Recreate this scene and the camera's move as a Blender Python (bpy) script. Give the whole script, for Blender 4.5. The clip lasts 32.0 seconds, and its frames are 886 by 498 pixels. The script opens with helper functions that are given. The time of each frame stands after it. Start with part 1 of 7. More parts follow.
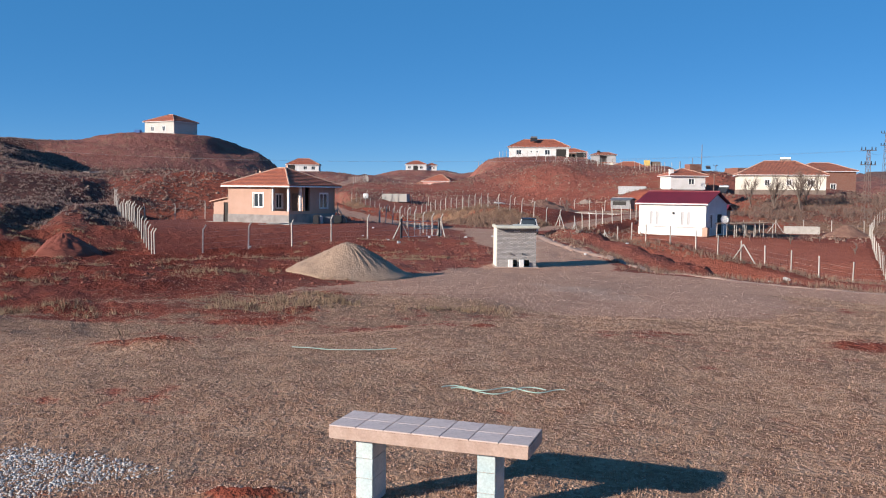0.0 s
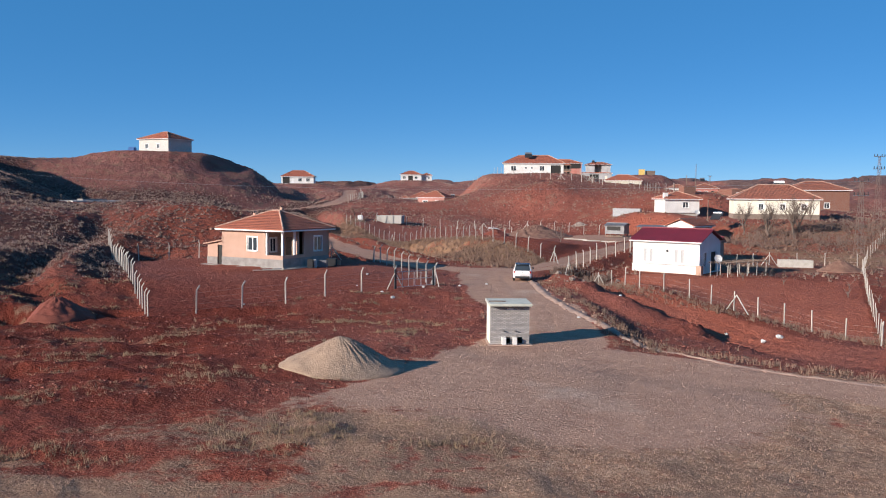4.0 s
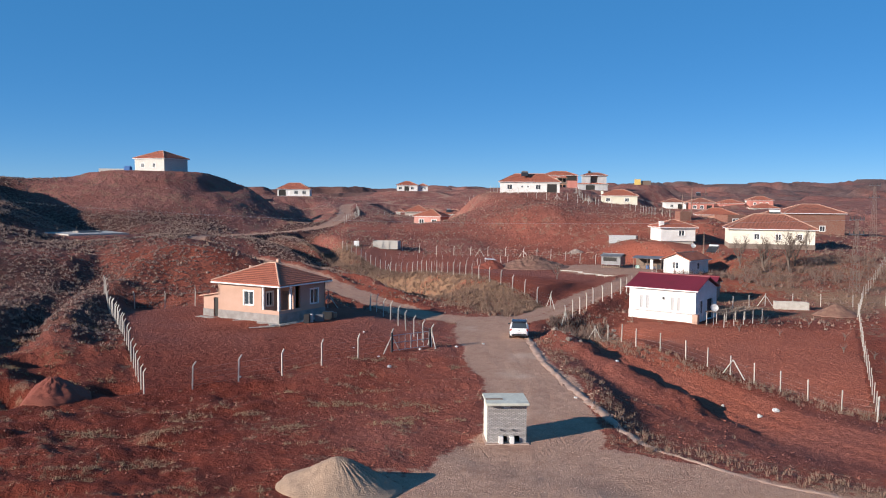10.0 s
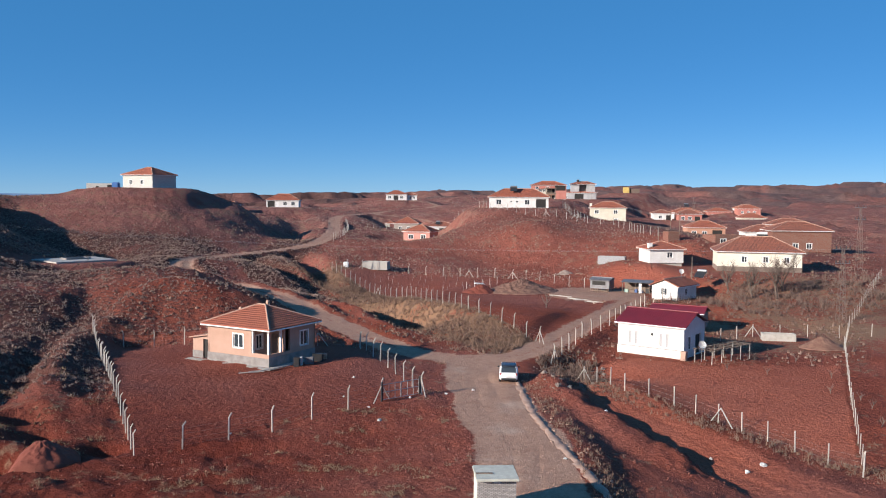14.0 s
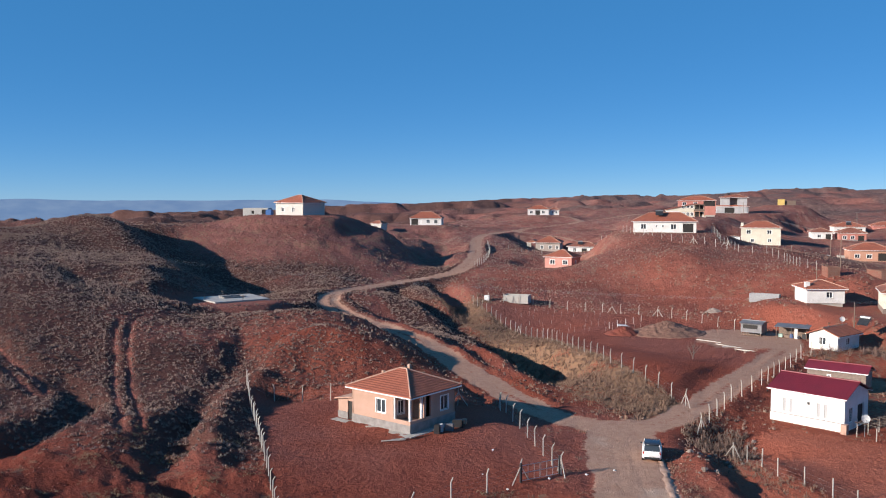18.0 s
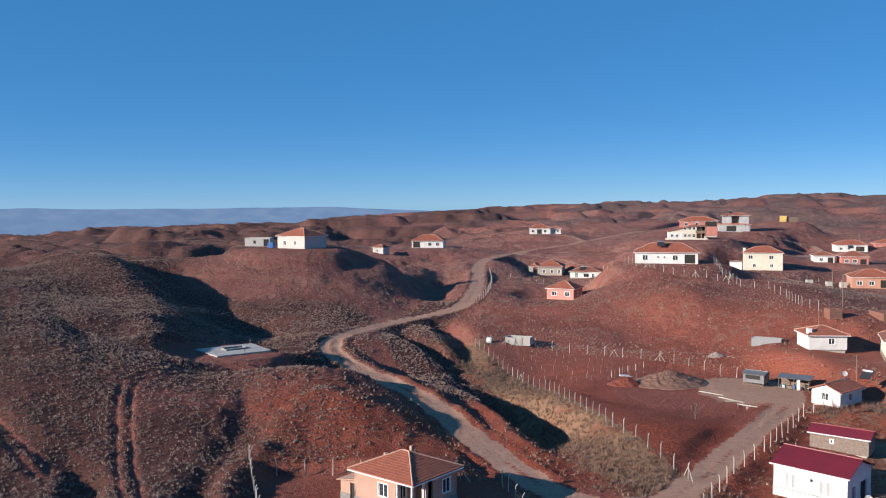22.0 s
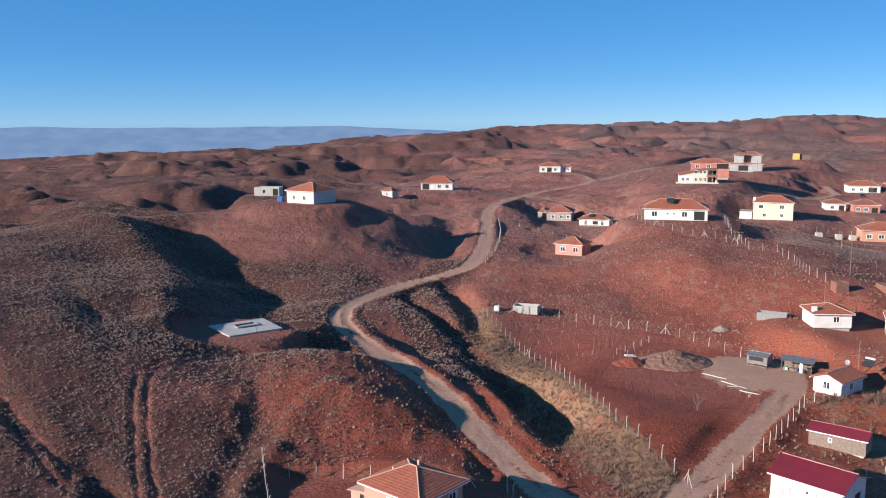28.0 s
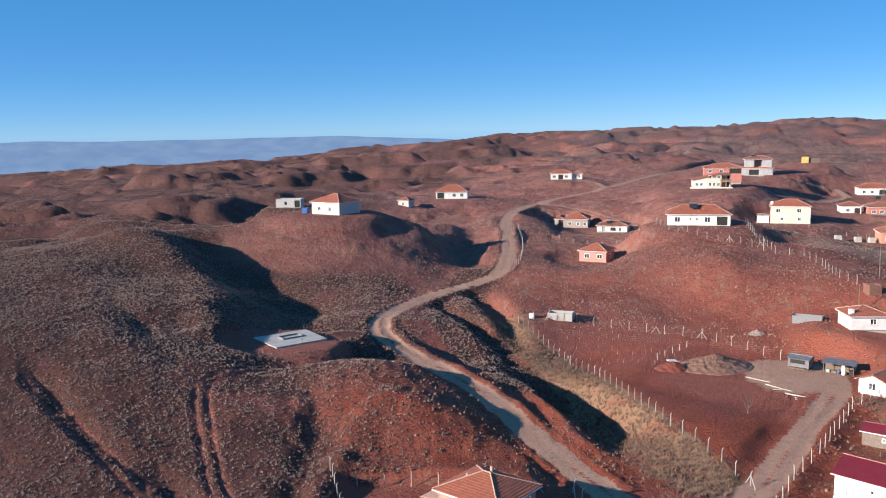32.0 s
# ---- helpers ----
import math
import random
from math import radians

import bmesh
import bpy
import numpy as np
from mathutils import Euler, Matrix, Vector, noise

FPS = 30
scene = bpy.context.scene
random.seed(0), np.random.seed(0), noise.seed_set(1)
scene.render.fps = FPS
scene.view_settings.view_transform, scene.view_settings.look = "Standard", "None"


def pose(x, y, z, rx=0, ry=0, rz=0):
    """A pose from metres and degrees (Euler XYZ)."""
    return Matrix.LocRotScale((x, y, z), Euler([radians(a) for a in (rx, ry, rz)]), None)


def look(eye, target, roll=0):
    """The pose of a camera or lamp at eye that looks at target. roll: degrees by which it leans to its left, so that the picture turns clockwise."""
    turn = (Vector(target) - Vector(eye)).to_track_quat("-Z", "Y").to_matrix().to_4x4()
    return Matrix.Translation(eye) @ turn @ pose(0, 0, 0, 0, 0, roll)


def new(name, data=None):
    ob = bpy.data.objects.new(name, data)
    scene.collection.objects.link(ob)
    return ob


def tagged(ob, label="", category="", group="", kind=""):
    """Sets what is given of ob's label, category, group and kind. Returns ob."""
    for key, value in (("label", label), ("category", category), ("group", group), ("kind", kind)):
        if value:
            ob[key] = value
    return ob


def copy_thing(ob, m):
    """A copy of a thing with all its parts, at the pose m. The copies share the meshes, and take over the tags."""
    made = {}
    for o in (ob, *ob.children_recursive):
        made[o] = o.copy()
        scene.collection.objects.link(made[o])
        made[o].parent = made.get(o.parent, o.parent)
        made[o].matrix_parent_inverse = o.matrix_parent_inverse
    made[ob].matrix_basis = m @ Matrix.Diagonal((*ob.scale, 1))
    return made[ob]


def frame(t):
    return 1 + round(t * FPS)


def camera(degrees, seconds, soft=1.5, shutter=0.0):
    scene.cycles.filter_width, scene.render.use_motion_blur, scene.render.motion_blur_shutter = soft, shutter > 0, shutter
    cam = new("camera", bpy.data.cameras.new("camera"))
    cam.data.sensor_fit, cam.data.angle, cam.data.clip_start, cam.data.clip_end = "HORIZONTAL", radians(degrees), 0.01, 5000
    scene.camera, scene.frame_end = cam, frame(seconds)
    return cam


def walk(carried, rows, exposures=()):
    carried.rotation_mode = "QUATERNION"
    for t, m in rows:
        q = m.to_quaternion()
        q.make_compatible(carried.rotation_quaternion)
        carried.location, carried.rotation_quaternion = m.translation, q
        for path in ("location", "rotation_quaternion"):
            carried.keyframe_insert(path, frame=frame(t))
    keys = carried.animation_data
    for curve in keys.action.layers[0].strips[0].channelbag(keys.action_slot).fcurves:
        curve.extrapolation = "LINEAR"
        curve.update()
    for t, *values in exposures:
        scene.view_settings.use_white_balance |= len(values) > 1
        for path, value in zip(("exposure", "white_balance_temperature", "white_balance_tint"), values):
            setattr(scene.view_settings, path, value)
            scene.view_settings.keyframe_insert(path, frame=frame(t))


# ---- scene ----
cam = camera(55.17, 32.0, soft=1.1)

# seconds, place, then heading to the left, tilt up and roll in degrees
PATH = [
    (0, 0.000, -0.000, 2.100, 0.003, -3.882, 0.568),
    (1.5, 0.074, 0.090, 3.437, -0.107, -3.761, 0.491),
    (3, 0.099, 0.152, 5.103, -0.230, -3.736, 0.473),
    (6, -0.024, 0.401, 8.125, -0.455, -3.613, 0.482),
    (8, -0.064, 0.514, 9.837, -0.537, -3.636, 0.482),
    (9, -0.027, 0.524, 10.635, -0.556, -3.637, 0.524),
    (11, -0.039, 0.660, 12.450, -0.611, -3.608, 0.517),
    (13, -0.085, 0.601, 14.446, -0.707, -3.555, 0.463),
    (13.5, -0.067, 0.589, 15.040, -0.891, -3.507, 0.438),
    (14, -0.087, 0.611, 15.618, -1.310, -3.506, 0.422),
    (14.5, -0.204, 0.637, 16.185, 0.895, -3.563, 0.353),
    (15, -0.167, 0.696, 16.748, 3.929, -3.520, 0.207),
    (15.5, -0.172, 0.739, 17.420, 7.113, -3.495, 0.061),
    (16, -0.139, 0.832, 18.366, 8.104, -3.460, 0.054),
    (17.5, -0.041, 1.113, 21.205, 8.265, -3.355, 0.035),
    (19, 0.255, 1.321, 24.238, 8.304, -3.266, -0.148),
    (21, 0.185, 1.531, 28.381, 8.358, -3.071, -0.359),
    (23, 0.186, 1.557, 32.316, 8.514, -2.971, -0.349),
    (23.5, 0.169, 1.533, 33.310, 8.568, -4.062, -0.331),
    (24, 0.214, 1.530, 34.250, 8.640, -6.958, -0.301),
    (24.5, 0.307, 1.635, 35.209, 8.706, -8.521, -0.290),
    (25.5, 0.348, 1.760, 37.262, 8.817, -8.553, -0.271),
    (28, 0.429, 1.995, 41.505, 9.122, -8.533, -0.259),
    (28.5, 0.089, 1.928, 41.444, 9.145, -8.448, -0.328),
    (29, -0.613, 1.637, 41.574, 9.214, -8.389, -0.598),
    (30, -2.751, 0.974, 41.783, 9.236, -8.204, -0.851),
    (31, -5.011, 0.063, 41.970, 9.160, -8.071, -1.006),
    (32, -7.086, -0.991, 42.098, 9.025, -7.987, -1.137),
]
walk(cam, [(t, pose(x, y, z, 0, 0, yaw) @ pose(0, 0, 0, 90 + tilt, 0, 0) @ pose(0, 0, 0, 0, 0, roll)) for t, x, y, z, yaw, tilt, roll in PATH], exposures=[(0, 0.80), (23.2, 0.80), (24.0, 0.70), (25.0, 0.97), (28, 1.0), (32, 1.07)])

# ---- light ----
SUN_AZ, SUN_EL = 239.0, 18.0          # clockwise from +y, and above the horizon
world = bpy.data.worlds.new("world")
scene.world = world
world.use_nodes = True
wn, wl = world.node_tree.nodes, world.node_tree.links
sky = wn.new("ShaderNodeTexSky")
sky.sky_type, sky.sun_disc = "NISHITA", False
sky.sun_elevation, sky.sun_rotation = radians(SUN_EL), radians(SUN_AZ)
sky.altitude, sky.air_density, sky.dust_density, sky.ozone_density = 2000, 0.55, 0.16, 2.0
wn["Background"].inputs["Strength"].default_value = 0.078
deep = wn.new("ShaderNodeHueSaturation")
deep.inputs["Saturation"].default_value, deep.inputs["Hue"].default_value = 1.25, 0.5
wl.new(sky.outputs["Color"], deep.inputs["Color"])
haze = wn.new("ShaderNodeMix")
haze.data_type = "RGBA"
haze.inputs["Factor"].default_value, haze.inputs["B"].default_value = 0.58, (0.42, 2.02, 4.6, 1)
wl.new(deep.outputs["Color"], haze.inputs["A"])
wl.new(haze.outputs["Result"], wn["Background"].inputs["Color"])
sun = new("sun", bpy.data.lights.new("sun", "SUN"))
sun.data.energy, sun.data.angle, sun.data.color = 4.6, radians(0.55), (1.0, 0.90, 0.80)
SX, SY = math.sin(radians(SUN_AZ)), math.cos(radians(SUN_AZ))
sun.matrix_world = look((SX * 100, SY * 100, 100 * math.tan(radians(SUN_EL))), (0, 0, 0))


# ---- materials ----
def material(name, colour, rough=0.85, metal=0.0, second=None, scale=3.0, bump=0.15, fine=40.0, vary=0.0, coords="Object"):
    """A surface with blotches between two colours at one scale, fine grain at another, and relief."""
    m = bpy.data.materials.new(name)
    m.use_nodes = True
    n, l = m.node_tree.nodes, m.node_tree.links
    b = n["Principled BSDF"]
    b.inputs["Roughness"].default_value, b.inputs["Metallic"].default_value = rough, metal
    tc = n.new("ShaderNodeTexCoord")
    big = n.new("ShaderNodeTexNoise")
    big.inputs["Scale"].default_value, big.inputs["Detail"].default_value = scale, 5
    small = n.new("ShaderNodeTexNoise")
    small.inputs["Scale"].default_value, small.inputs["Detail"].default_value = fine, 3
    for t in (big, small):
        l.new(tc.outputs[coords], t.inputs["Vector"])
    second = second or tuple(c * 0.72 for c in colour)
    ramp = n.new("ShaderNodeMapRange")
    ramp.inputs["From Min"].default_value, ramp.inputs["From Max"].default_value = 0.35, 0.68
    l.new(big.outputs["Fac"], ramp.inputs["Value"])
    mix = n.new("ShaderNodeMix")
    mix.data_type = "RGBA"
    mix.inputs["A"].default_value, mix.inputs["B"].default_value = (*colour, 1), (*second, 1)
    l.new(ramp.outputs["Result"], mix.inputs["Factor"])
    grain = n.new("ShaderNodeMapRange")
    grain.inputs["From Min"].default_value, grain.inputs["From Max"].default_value = 0.3, 0.7
    grain.inputs["To Min"].default_value, grain.inputs["To Max"].default_value = 0.86, 1.1
    l.new(small.outputs["Fac"], grain.inputs["Value"])
    hsv = n.new("ShaderNodeHueSaturation")
    l.new(mix.outputs["Result"], hsv.inputs["Color"])
    if vary:
        info = n.new("ShaderNodeObjectInfo")
        span = n.new("ShaderNodeMapRange")
        span.inputs["To Min"].default_value, span.inputs["To Max"].default_value = 1 - vary, 1 + vary
        l.new(info.outputs["Random"], span.inputs["Value"])
        times = n.new("ShaderNodeMath")
        times.operation = "MULTIPLY"
        l.new(span.outputs["Result"], times.inputs[0])
        l.new(grain.outputs["Result"], times.inputs[1])
        l.new(times.outputs["Value"], hsv.inputs["Value"])
    else:
        l.new(grain.outputs["Result"], hsv.inputs["Value"])
    l.new(hsv.outputs["Color"], b.inputs["Base Color"])
    bp = n.new("ShaderNodeBump")
    bp.inputs["Strength"].default_value, bp.inputs["Distance"].default_value = bump, 0.05
    l.new(small.outputs["Fac"], bp.inputs["Height"])
    l.new(bp.outputs["Normal"], b.inputs["Normal"])
    return m


def tile_material(name, colour, second, across=0.24, up=0.38, relief=0.05):
    """Clay pantiles laid in rows: UV holds metres along the eave and up the slope."""
    m = bpy.data.materials.new(name)
    m.use_nodes = True
    n, l = m.node_tree.nodes, m.node_tree.links
    b = n["Principled BSDF"]
    b.inputs["Roughness"].default_value = 0.8
    uv = n.new("ShaderNodeUVMap")
    sep = n.new("ShaderNodeSeparateXYZ")
    l.new(uv.outputs["UV"], sep.inputs["Vector"])

    def math_node(op, a, bb=None):
        k = n.new("ShaderNodeMath")
        k.operation = op
        for i, v in enumerate((a, bb)):
            if v is None:
                continue
            if isinstance(v, (int, float)):
                k.inputs[i].default_value = v
            else:
                l.new(v, k.inputs[i])
        return k.outputs["Value"]

    u = math_node("DIVIDE", sep.outputs["X"], across)
    v = math_node("DIVIDE", sep.outputs["Y"], up)
    fu, fv = math_node("FRACT", u), math_node("FRACT", v)
    wave = math_node("SINE", math_node("MULTIPLY", fu, math.pi))
    height = math_node("ADD", wave, math_node("MULTIPLY", math_node("SUBTRACT", 1.0, fv), 0.7))
    cell = n.new("ShaderNodeCombineXYZ")
    l.new(math_node("FLOOR", u), cell.inputs["X"])
    l.new(math_node("FLOOR", v), cell.inputs["Y"])
    white = n.new("ShaderNodeTexWhiteNoise")
    white.noise_dimensions = "2D"
    l.new(cell.outputs["Vector"], white.inputs["Vector"])
    blot = n.new("ShaderNodeTexNoise")
    blot.inputs["Scale"].default_value, blot.inputs["Detail"].default_value = 0.8, 5
    l.new(uv.outputs["UV"], blot.inputs["Vector"])
    fac = math_node("ADD", math_node("MULTIPLY", white.outputs["Value"], 0.55), math_node("MULTIPLY", blot.outputs["Fac"], 0.5))
    mix = n.new("ShaderNodeMix")
    mix.data_type = "RGBA"
    mix.inputs["A"].default_value, mix.inputs["B"].default_value = (*colour, 1), (*second, 1)
    l.new(fac, mix.inputs["Factor"])
    l.new(mix.outputs["Result"], b.inputs["Base Color"])
    bp = n.new("ShaderNodeBump")
    bp.inputs["Strength"].default_value, bp.inputs["Distance"].default_value = 1.0, relief
    l.new(height, bp.inputs["Height"])
    l.new(bp.outputs["Normal"], b.inputs["Normal"])
    return m


def block_material(name, colour, second, joint, w=0.4, h=0.2, relief=0.015):
    """Masonry in courses for walls that stay far off."""
    m = material(name, colour, 0.9, second=second, scale=1.2)
    n, l = m.node_tree.nodes, m.node_tree.links
    tc = n.new("ShaderNodeUVMap")
    br = n.new("ShaderNodeTexBrick")
    br.inputs["Scale"].default_value, br.inputs["Mortar Size"].default_value = 1.0, 0.012
    br.inputs["Brick Width"].default_value, br.inputs["Row Height"].default_value = w, h
    br.inputs["Color1"].default_value, br.inputs["Color2"].default_value, br.inputs["Mortar"].default_value = (*colour, 1), (*second, 1), (*joint, 1)
    l.new(tc.outputs["UV"], br.inputs["Vector"])
    b = n["Principled BSDF"]
    l.new(br.outputs["Color"], b.inputs["Base Color"])
    bp = n.new("ShaderNodeBump")
    bp.inputs["Strength"].default_value, bp.inputs["Distance"].default_value = 0.8, relief
    bp.invert = True
    l.new(br.outputs["Fac"], bp.inputs["Height"])
    l.new(bp.outputs["Normal"], b.inputs["Normal"])
    return m


PEACH = material("peach_render", (0.45, 0.285, 0.218), second=(0.40, 0.25, 0.185), scale=0.9, fine=25)
PLINTH = material("grey_cement", (0.27, 0.25, 0.24), second=(0.19, 0.17, 0.16), scale=1.5)
WHITE = material("white_paint", (0.72, 0.71, 0.69), second=(0.62, 0.60, 0.57), scale=0.7, fine=18, bump=0.08)
CREAM = material("cream_paint", (0.72, 0.68, 0.57), second=(0.64, 0.59, 0.49), scale=0.5, fine=14)
YELLOW = material("pale_yellow_paint", (0.62, 0.58, 0.48), second=(0.54, 0.50, 0.40), scale=0.5, fine=14)
ORANGE = material("orange_paint", (0.50, 0.27, 0.185), second=(0.42, 0.22, 0.15), scale=0.5, fine=14)
PINK = material("pink_paint", (0.50, 0.20, 0.16), second=(0.43, 0.165, 0.13), scale=0.6, fine=14)
ROSE = material("rose_paint", (0.55, 0.27, 0.225), second=(0.47, 0.22, 0.18), scale=0.6, fine=14)
DUSTY = material("bare_plaster", (0.40, 0.34, 0.30), second=(0.33, 0.275, 0.24), scale=0.6, fine=14)
GREYWALL = material("grey_render", (0.42, 0.42, 0.42), second=(0.34, 0.34, 0.35), scale=0.6, fine=14)
CONCRETE = material("concrete", (0.46, 0.43, 0.39), second=(0.36, 0.33, 0.29), scale=2.0)
POST = material("concrete_post", (0.46, 0.42, 0.37), second=(0.36, 0.32, 0.28), scale=4.0, vary=0.15)
STONE = material("rough_stone", (0.27, 0.21, 0.175), second=(0.18, 0.135, 0.11), scale=3.0, vary=0.2, bump=0.5)
BRICK = block_material("red_brick", (0.24, 0.085, 0.055), (0.18, 0.066, 0.046), (0.22, 0.14, 0.11), 0.25, 0.08)
BLOCKS = block_material("pumice_blocks", (0.56, 0.54, 0.50), (0.48, 0.46, 0.43), (0.38, 0.36, 0.33), 0.4, 0.2)
TILES = tile_material("clay_tiles", (0.43, 0.135, 0.075), (0.27, 0.085, 0.052))
OLDTILES = tile_material("old_clay_tiles", (0.37, 0.125, 0.075), (0.20, 0.08, 0.055))
RIDGE = material("ridge_mortar", (0.50, 0.32, 0.24), second=(0.40, 0.22, 0.15), scale=4.0)
MAROON = material("maroon_sheet", (0.185, 0.018, 0.028), 0.45, second=(0.15, 0.016, 0.023), scale=0.7, fine=9, bump=0.03)
FRAME = material("white_plastic", (0.82, 0.82, 0.80), 0.4, second=(0.76, 0.76, 0.74), bump=0.02)
WOOD = material("weathered_wood", (0.22, 0.16, 0.12), second=(0.14, 0.10, 0.08), scale=5.0)
BARK = material("grey_bark", (0.17, 0.125, 0.10), second=(0.10, 0.072, 0.058), scale=8.0)
STEEL = material("galvanised_steel", (0.42, 0.43, 0.44), 0.45, 0.8, scale=5.0, bump=0.05)
TIN = material("grey_sheet", (0.20, 0.20, 0.21), 0.55, 0.3, second=(0.14, 0.135, 0.14), scale=1.2, bump=0.05)
WIRE = material("fence_wire", (0.30, 0.27, 0.25), 0.5, 0.6, bump=0.0)
DARK = material("dark_opening", (0.025, 0.022, 0.02), 0.8)
BLUE = material("blue_plastic", (0.05, 0.16, 0.42), 0.5, bump=0.03)
GREEN = material("pale_green_plastic", (0.38, 0.52, 0.45), 0.5, bump=0.03)
PALE = material("pale_bag", (0.70, 0.68, 0.66), 0.6, bump=0.2)
CARPAINT = material("white_car_paint", (0.80, 0.80, 0.79), 0.28, second=(0.74, 0.73, 0.71), scale=1.0, bump=0.0)
RUBBER = material("black_rubber", (0.02, 0.02, 0.02), 0.8)
ROOFGLASS = material("dark_gloss_roof", (0.03, 0.036, 0.05), 0.25, bump=0.0)
TRIM = material("black_plastic", (0.03, 0.03, 0.032), 0.5)
LAMPRED = material("red_lens", (0.35, 0.02, 0.02), 0.25, bump=0.0)
PLATE = material("pale_plate", (0.7, 0.7, 0.68), 0.4, bump=0.0)
SAND = material("sand", (0.36, 0.245, 0.168), second=(0.28, 0.185, 0.125), scale=2.5, fine=16, bump=1.0)
REDSOIL = material("dug_red_soil", (0.20, 0.046, 0.027), second=(0.17, 0.042, 0.024), scale=1.0, fine=20, bump=0.6)
GRAVELHEAP = material("brown_rubble", (0.235, 0.125, 0.085), second=(0.145, 0.068, 0.047), scale=1.5, fine=12, bump=0.8)
FLOORTILE = material("pale_floor_tile", (0.58, 0.48, 0.44), 0.55, second=(0.48, 0.38, 0.345), scale=3.0, fine=30, bump=0.03, vary=0.08)
GLAZE = material("blue_white_tile", (0.50, 0.57, 0.56), 0.35, second=(0.40, 0.50, 0.51), scale=5.0, fine=45, bump=0.03, vary=0.06)
GROUT = material("pinkish_mortar", (0.45, 0.33, 0.27), second=(0.36, 0.25, 0.2), scale=6.0)
SPLIT = material("split_stone", (0.55, 0.54, 0.52), 0.85, second=(0.44, 0.43, 0.41), scale=5.0, bump=0.5, vary=0.2)

OCHRE = material("ochre_paint", (0.58, 0.42, 0.13), second=(0.48, 0.34, 0.11), scale=0.6, fine=14)
SLABGREY = material("raw_concrete", (0.42, 0.395, 0.365), second=(0.32, 0.30, 0.275), scale=0.8, fine=8)

GLASS = bpy.data.materials.new("window_glass")
GLASS.use_nodes = True
GLASS.node_tree.nodes["Principled BSDF"].inputs["Base Color"].default_value = (0.04, 0.05, 0.06, 1)
GLASS.node_tree.nodes["Principled BSDF"].inputs["Roughness"].default_value = 0.08


def plant_material(name, colour, second, rough=0.9):
    m = bpy.data.materials.new(name)
    m.use_nodes = True
    n, l = m.node_tree.nodes, m.node_tree.links
    b = n["Principled BSDF"]
    b.inputs["Roughness"].default_value = rough
    g = n.new("ShaderNodeNewGeometry")
    mix = n.new("ShaderNodeMix")
    mix.data_type = "RGBA"
    mix.inputs["A"].default_value, mix.inputs["B"].default_value = (*colour, 1), (*second, 1)
    l.new(g.outputs["Random Per Island"], mix.inputs["Factor"])
    l.new(mix.outputs["Result"], b.inputs["Base Color"])
    return m


SCRUB = plant_material("grey_scrub", (0.37, 0.262, 0.212), (0.18, 0.112, 0.090))
BANKGRASS = plant_material("dull_dry_grass", (0.27, 0.172, 0.122), (0.13, 0.075, 0.054))
STRAW = plant_material("dry_straw", (0.44, 0.275, 0.185), (0.24, 0.135, 0.088))
WEED = plant_material("brown_weeds", (0.30, 0.205, 0.125), (0.14, 0.085, 0.05))
BRUSH = plant_material("dark_bush", (0.11, 0.068, 0.054), (0.22, 0.145, 0.115))


# ---- mesh helpers ----
def part(name, bm, mat, parent=None, label=""):
    """Links a bmesh as one mesh object, under parent if given."""
    me = bpy.data.meshes.new(name)
    bm.to_mesh(me)
    bm.free()
    me.materials.append(mat)
    ob = new(name, me)
    if parent is not None:
        ob.parent = parent
    if label:
        ob["label"] = label
    return ob


def again(ob, m, parent=None):
    """One more object on the same mesh."""
    o = new(ob.name.split(".")[0], ob.data)
    o.parent = parent if parent is not None else ob.parent
    o.matrix_basis = m
    return o


def thing(name, m, label, category, group="", kind=""):
    ob = new(name)
    ob.empty_display_size = 0.2
    ob.matrix_basis = m
    return tagged(ob, label, category, group, kind)


def box(bm, x0, y0, z0, x1, y1, z1, m=None):
    c = [bm.verts.new(p) for p in ((x0, y0, z0), (x1, y0, z0), (x1, y1, z0), (x0, y1, z0), (x0, y0, z1), (x1, y0, z1), (x1, y1, z1), (x0, y1, z1))]
    for f in ((3, 2, 1, 0), (4, 5, 6, 7), (0, 1, 5, 4), (1, 2, 6, 5), (2, 3, 7, 6), (3, 0, 4, 7)):
        bm.faces.new([c[i] for i in f])
    if m is not None:
        bmesh.ops.transform(bm, matrix=m, verts=c)
    return c


def boxed(*a, bevel=0.0):
    bm = bmesh.new()
    box(bm, *a)
    if bevel:
        bmesh.ops.bevel(bm, geom=bm.edges[:], offset=bevel, segments=2, affect="EDGES")
    return bm


def tube(bm, a, b, r0, r1=None, sides=6):
    a, b = Vector(a), Vector(b)
    r1 = r0 if r1 is None else r1
    d = (b - a)
    q = d.to_track_quat("Z", "Y").to_matrix()
    rings = []
    for p, r in ((a, r0), (b, r1)):
        rings.append([bm.verts.new(p + q @ Vector((math.cos(t) * r, math.sin(t) * r, 0))) for t in (2 * math.pi * i / sides for i in range(sides))])
    for i in range(sides):
        j = (i + 1) % sides
        bm.faces.new((rings[0][i], rings[0][j], rings[1][j], rings[1][i]))
    bm.faces.new(rings[1])
    bm.faces.new(rings[0][::-1])
    return bm


def prism(bm, outline, z0, z1):
    lo, hi = [bm.verts.new((x, y, z0)) for x, y in outline], [bm.verts.new((x, y, z1)) for x, y in outline]
    bm.faces.new(lo[::-1])
    bm.faces.new(hi)
    for i in range(len(lo)):
        j = (i + 1) % len(lo)
        bm.faces.new((lo[i], lo[j], hi[j], hi[i]))
    return bm


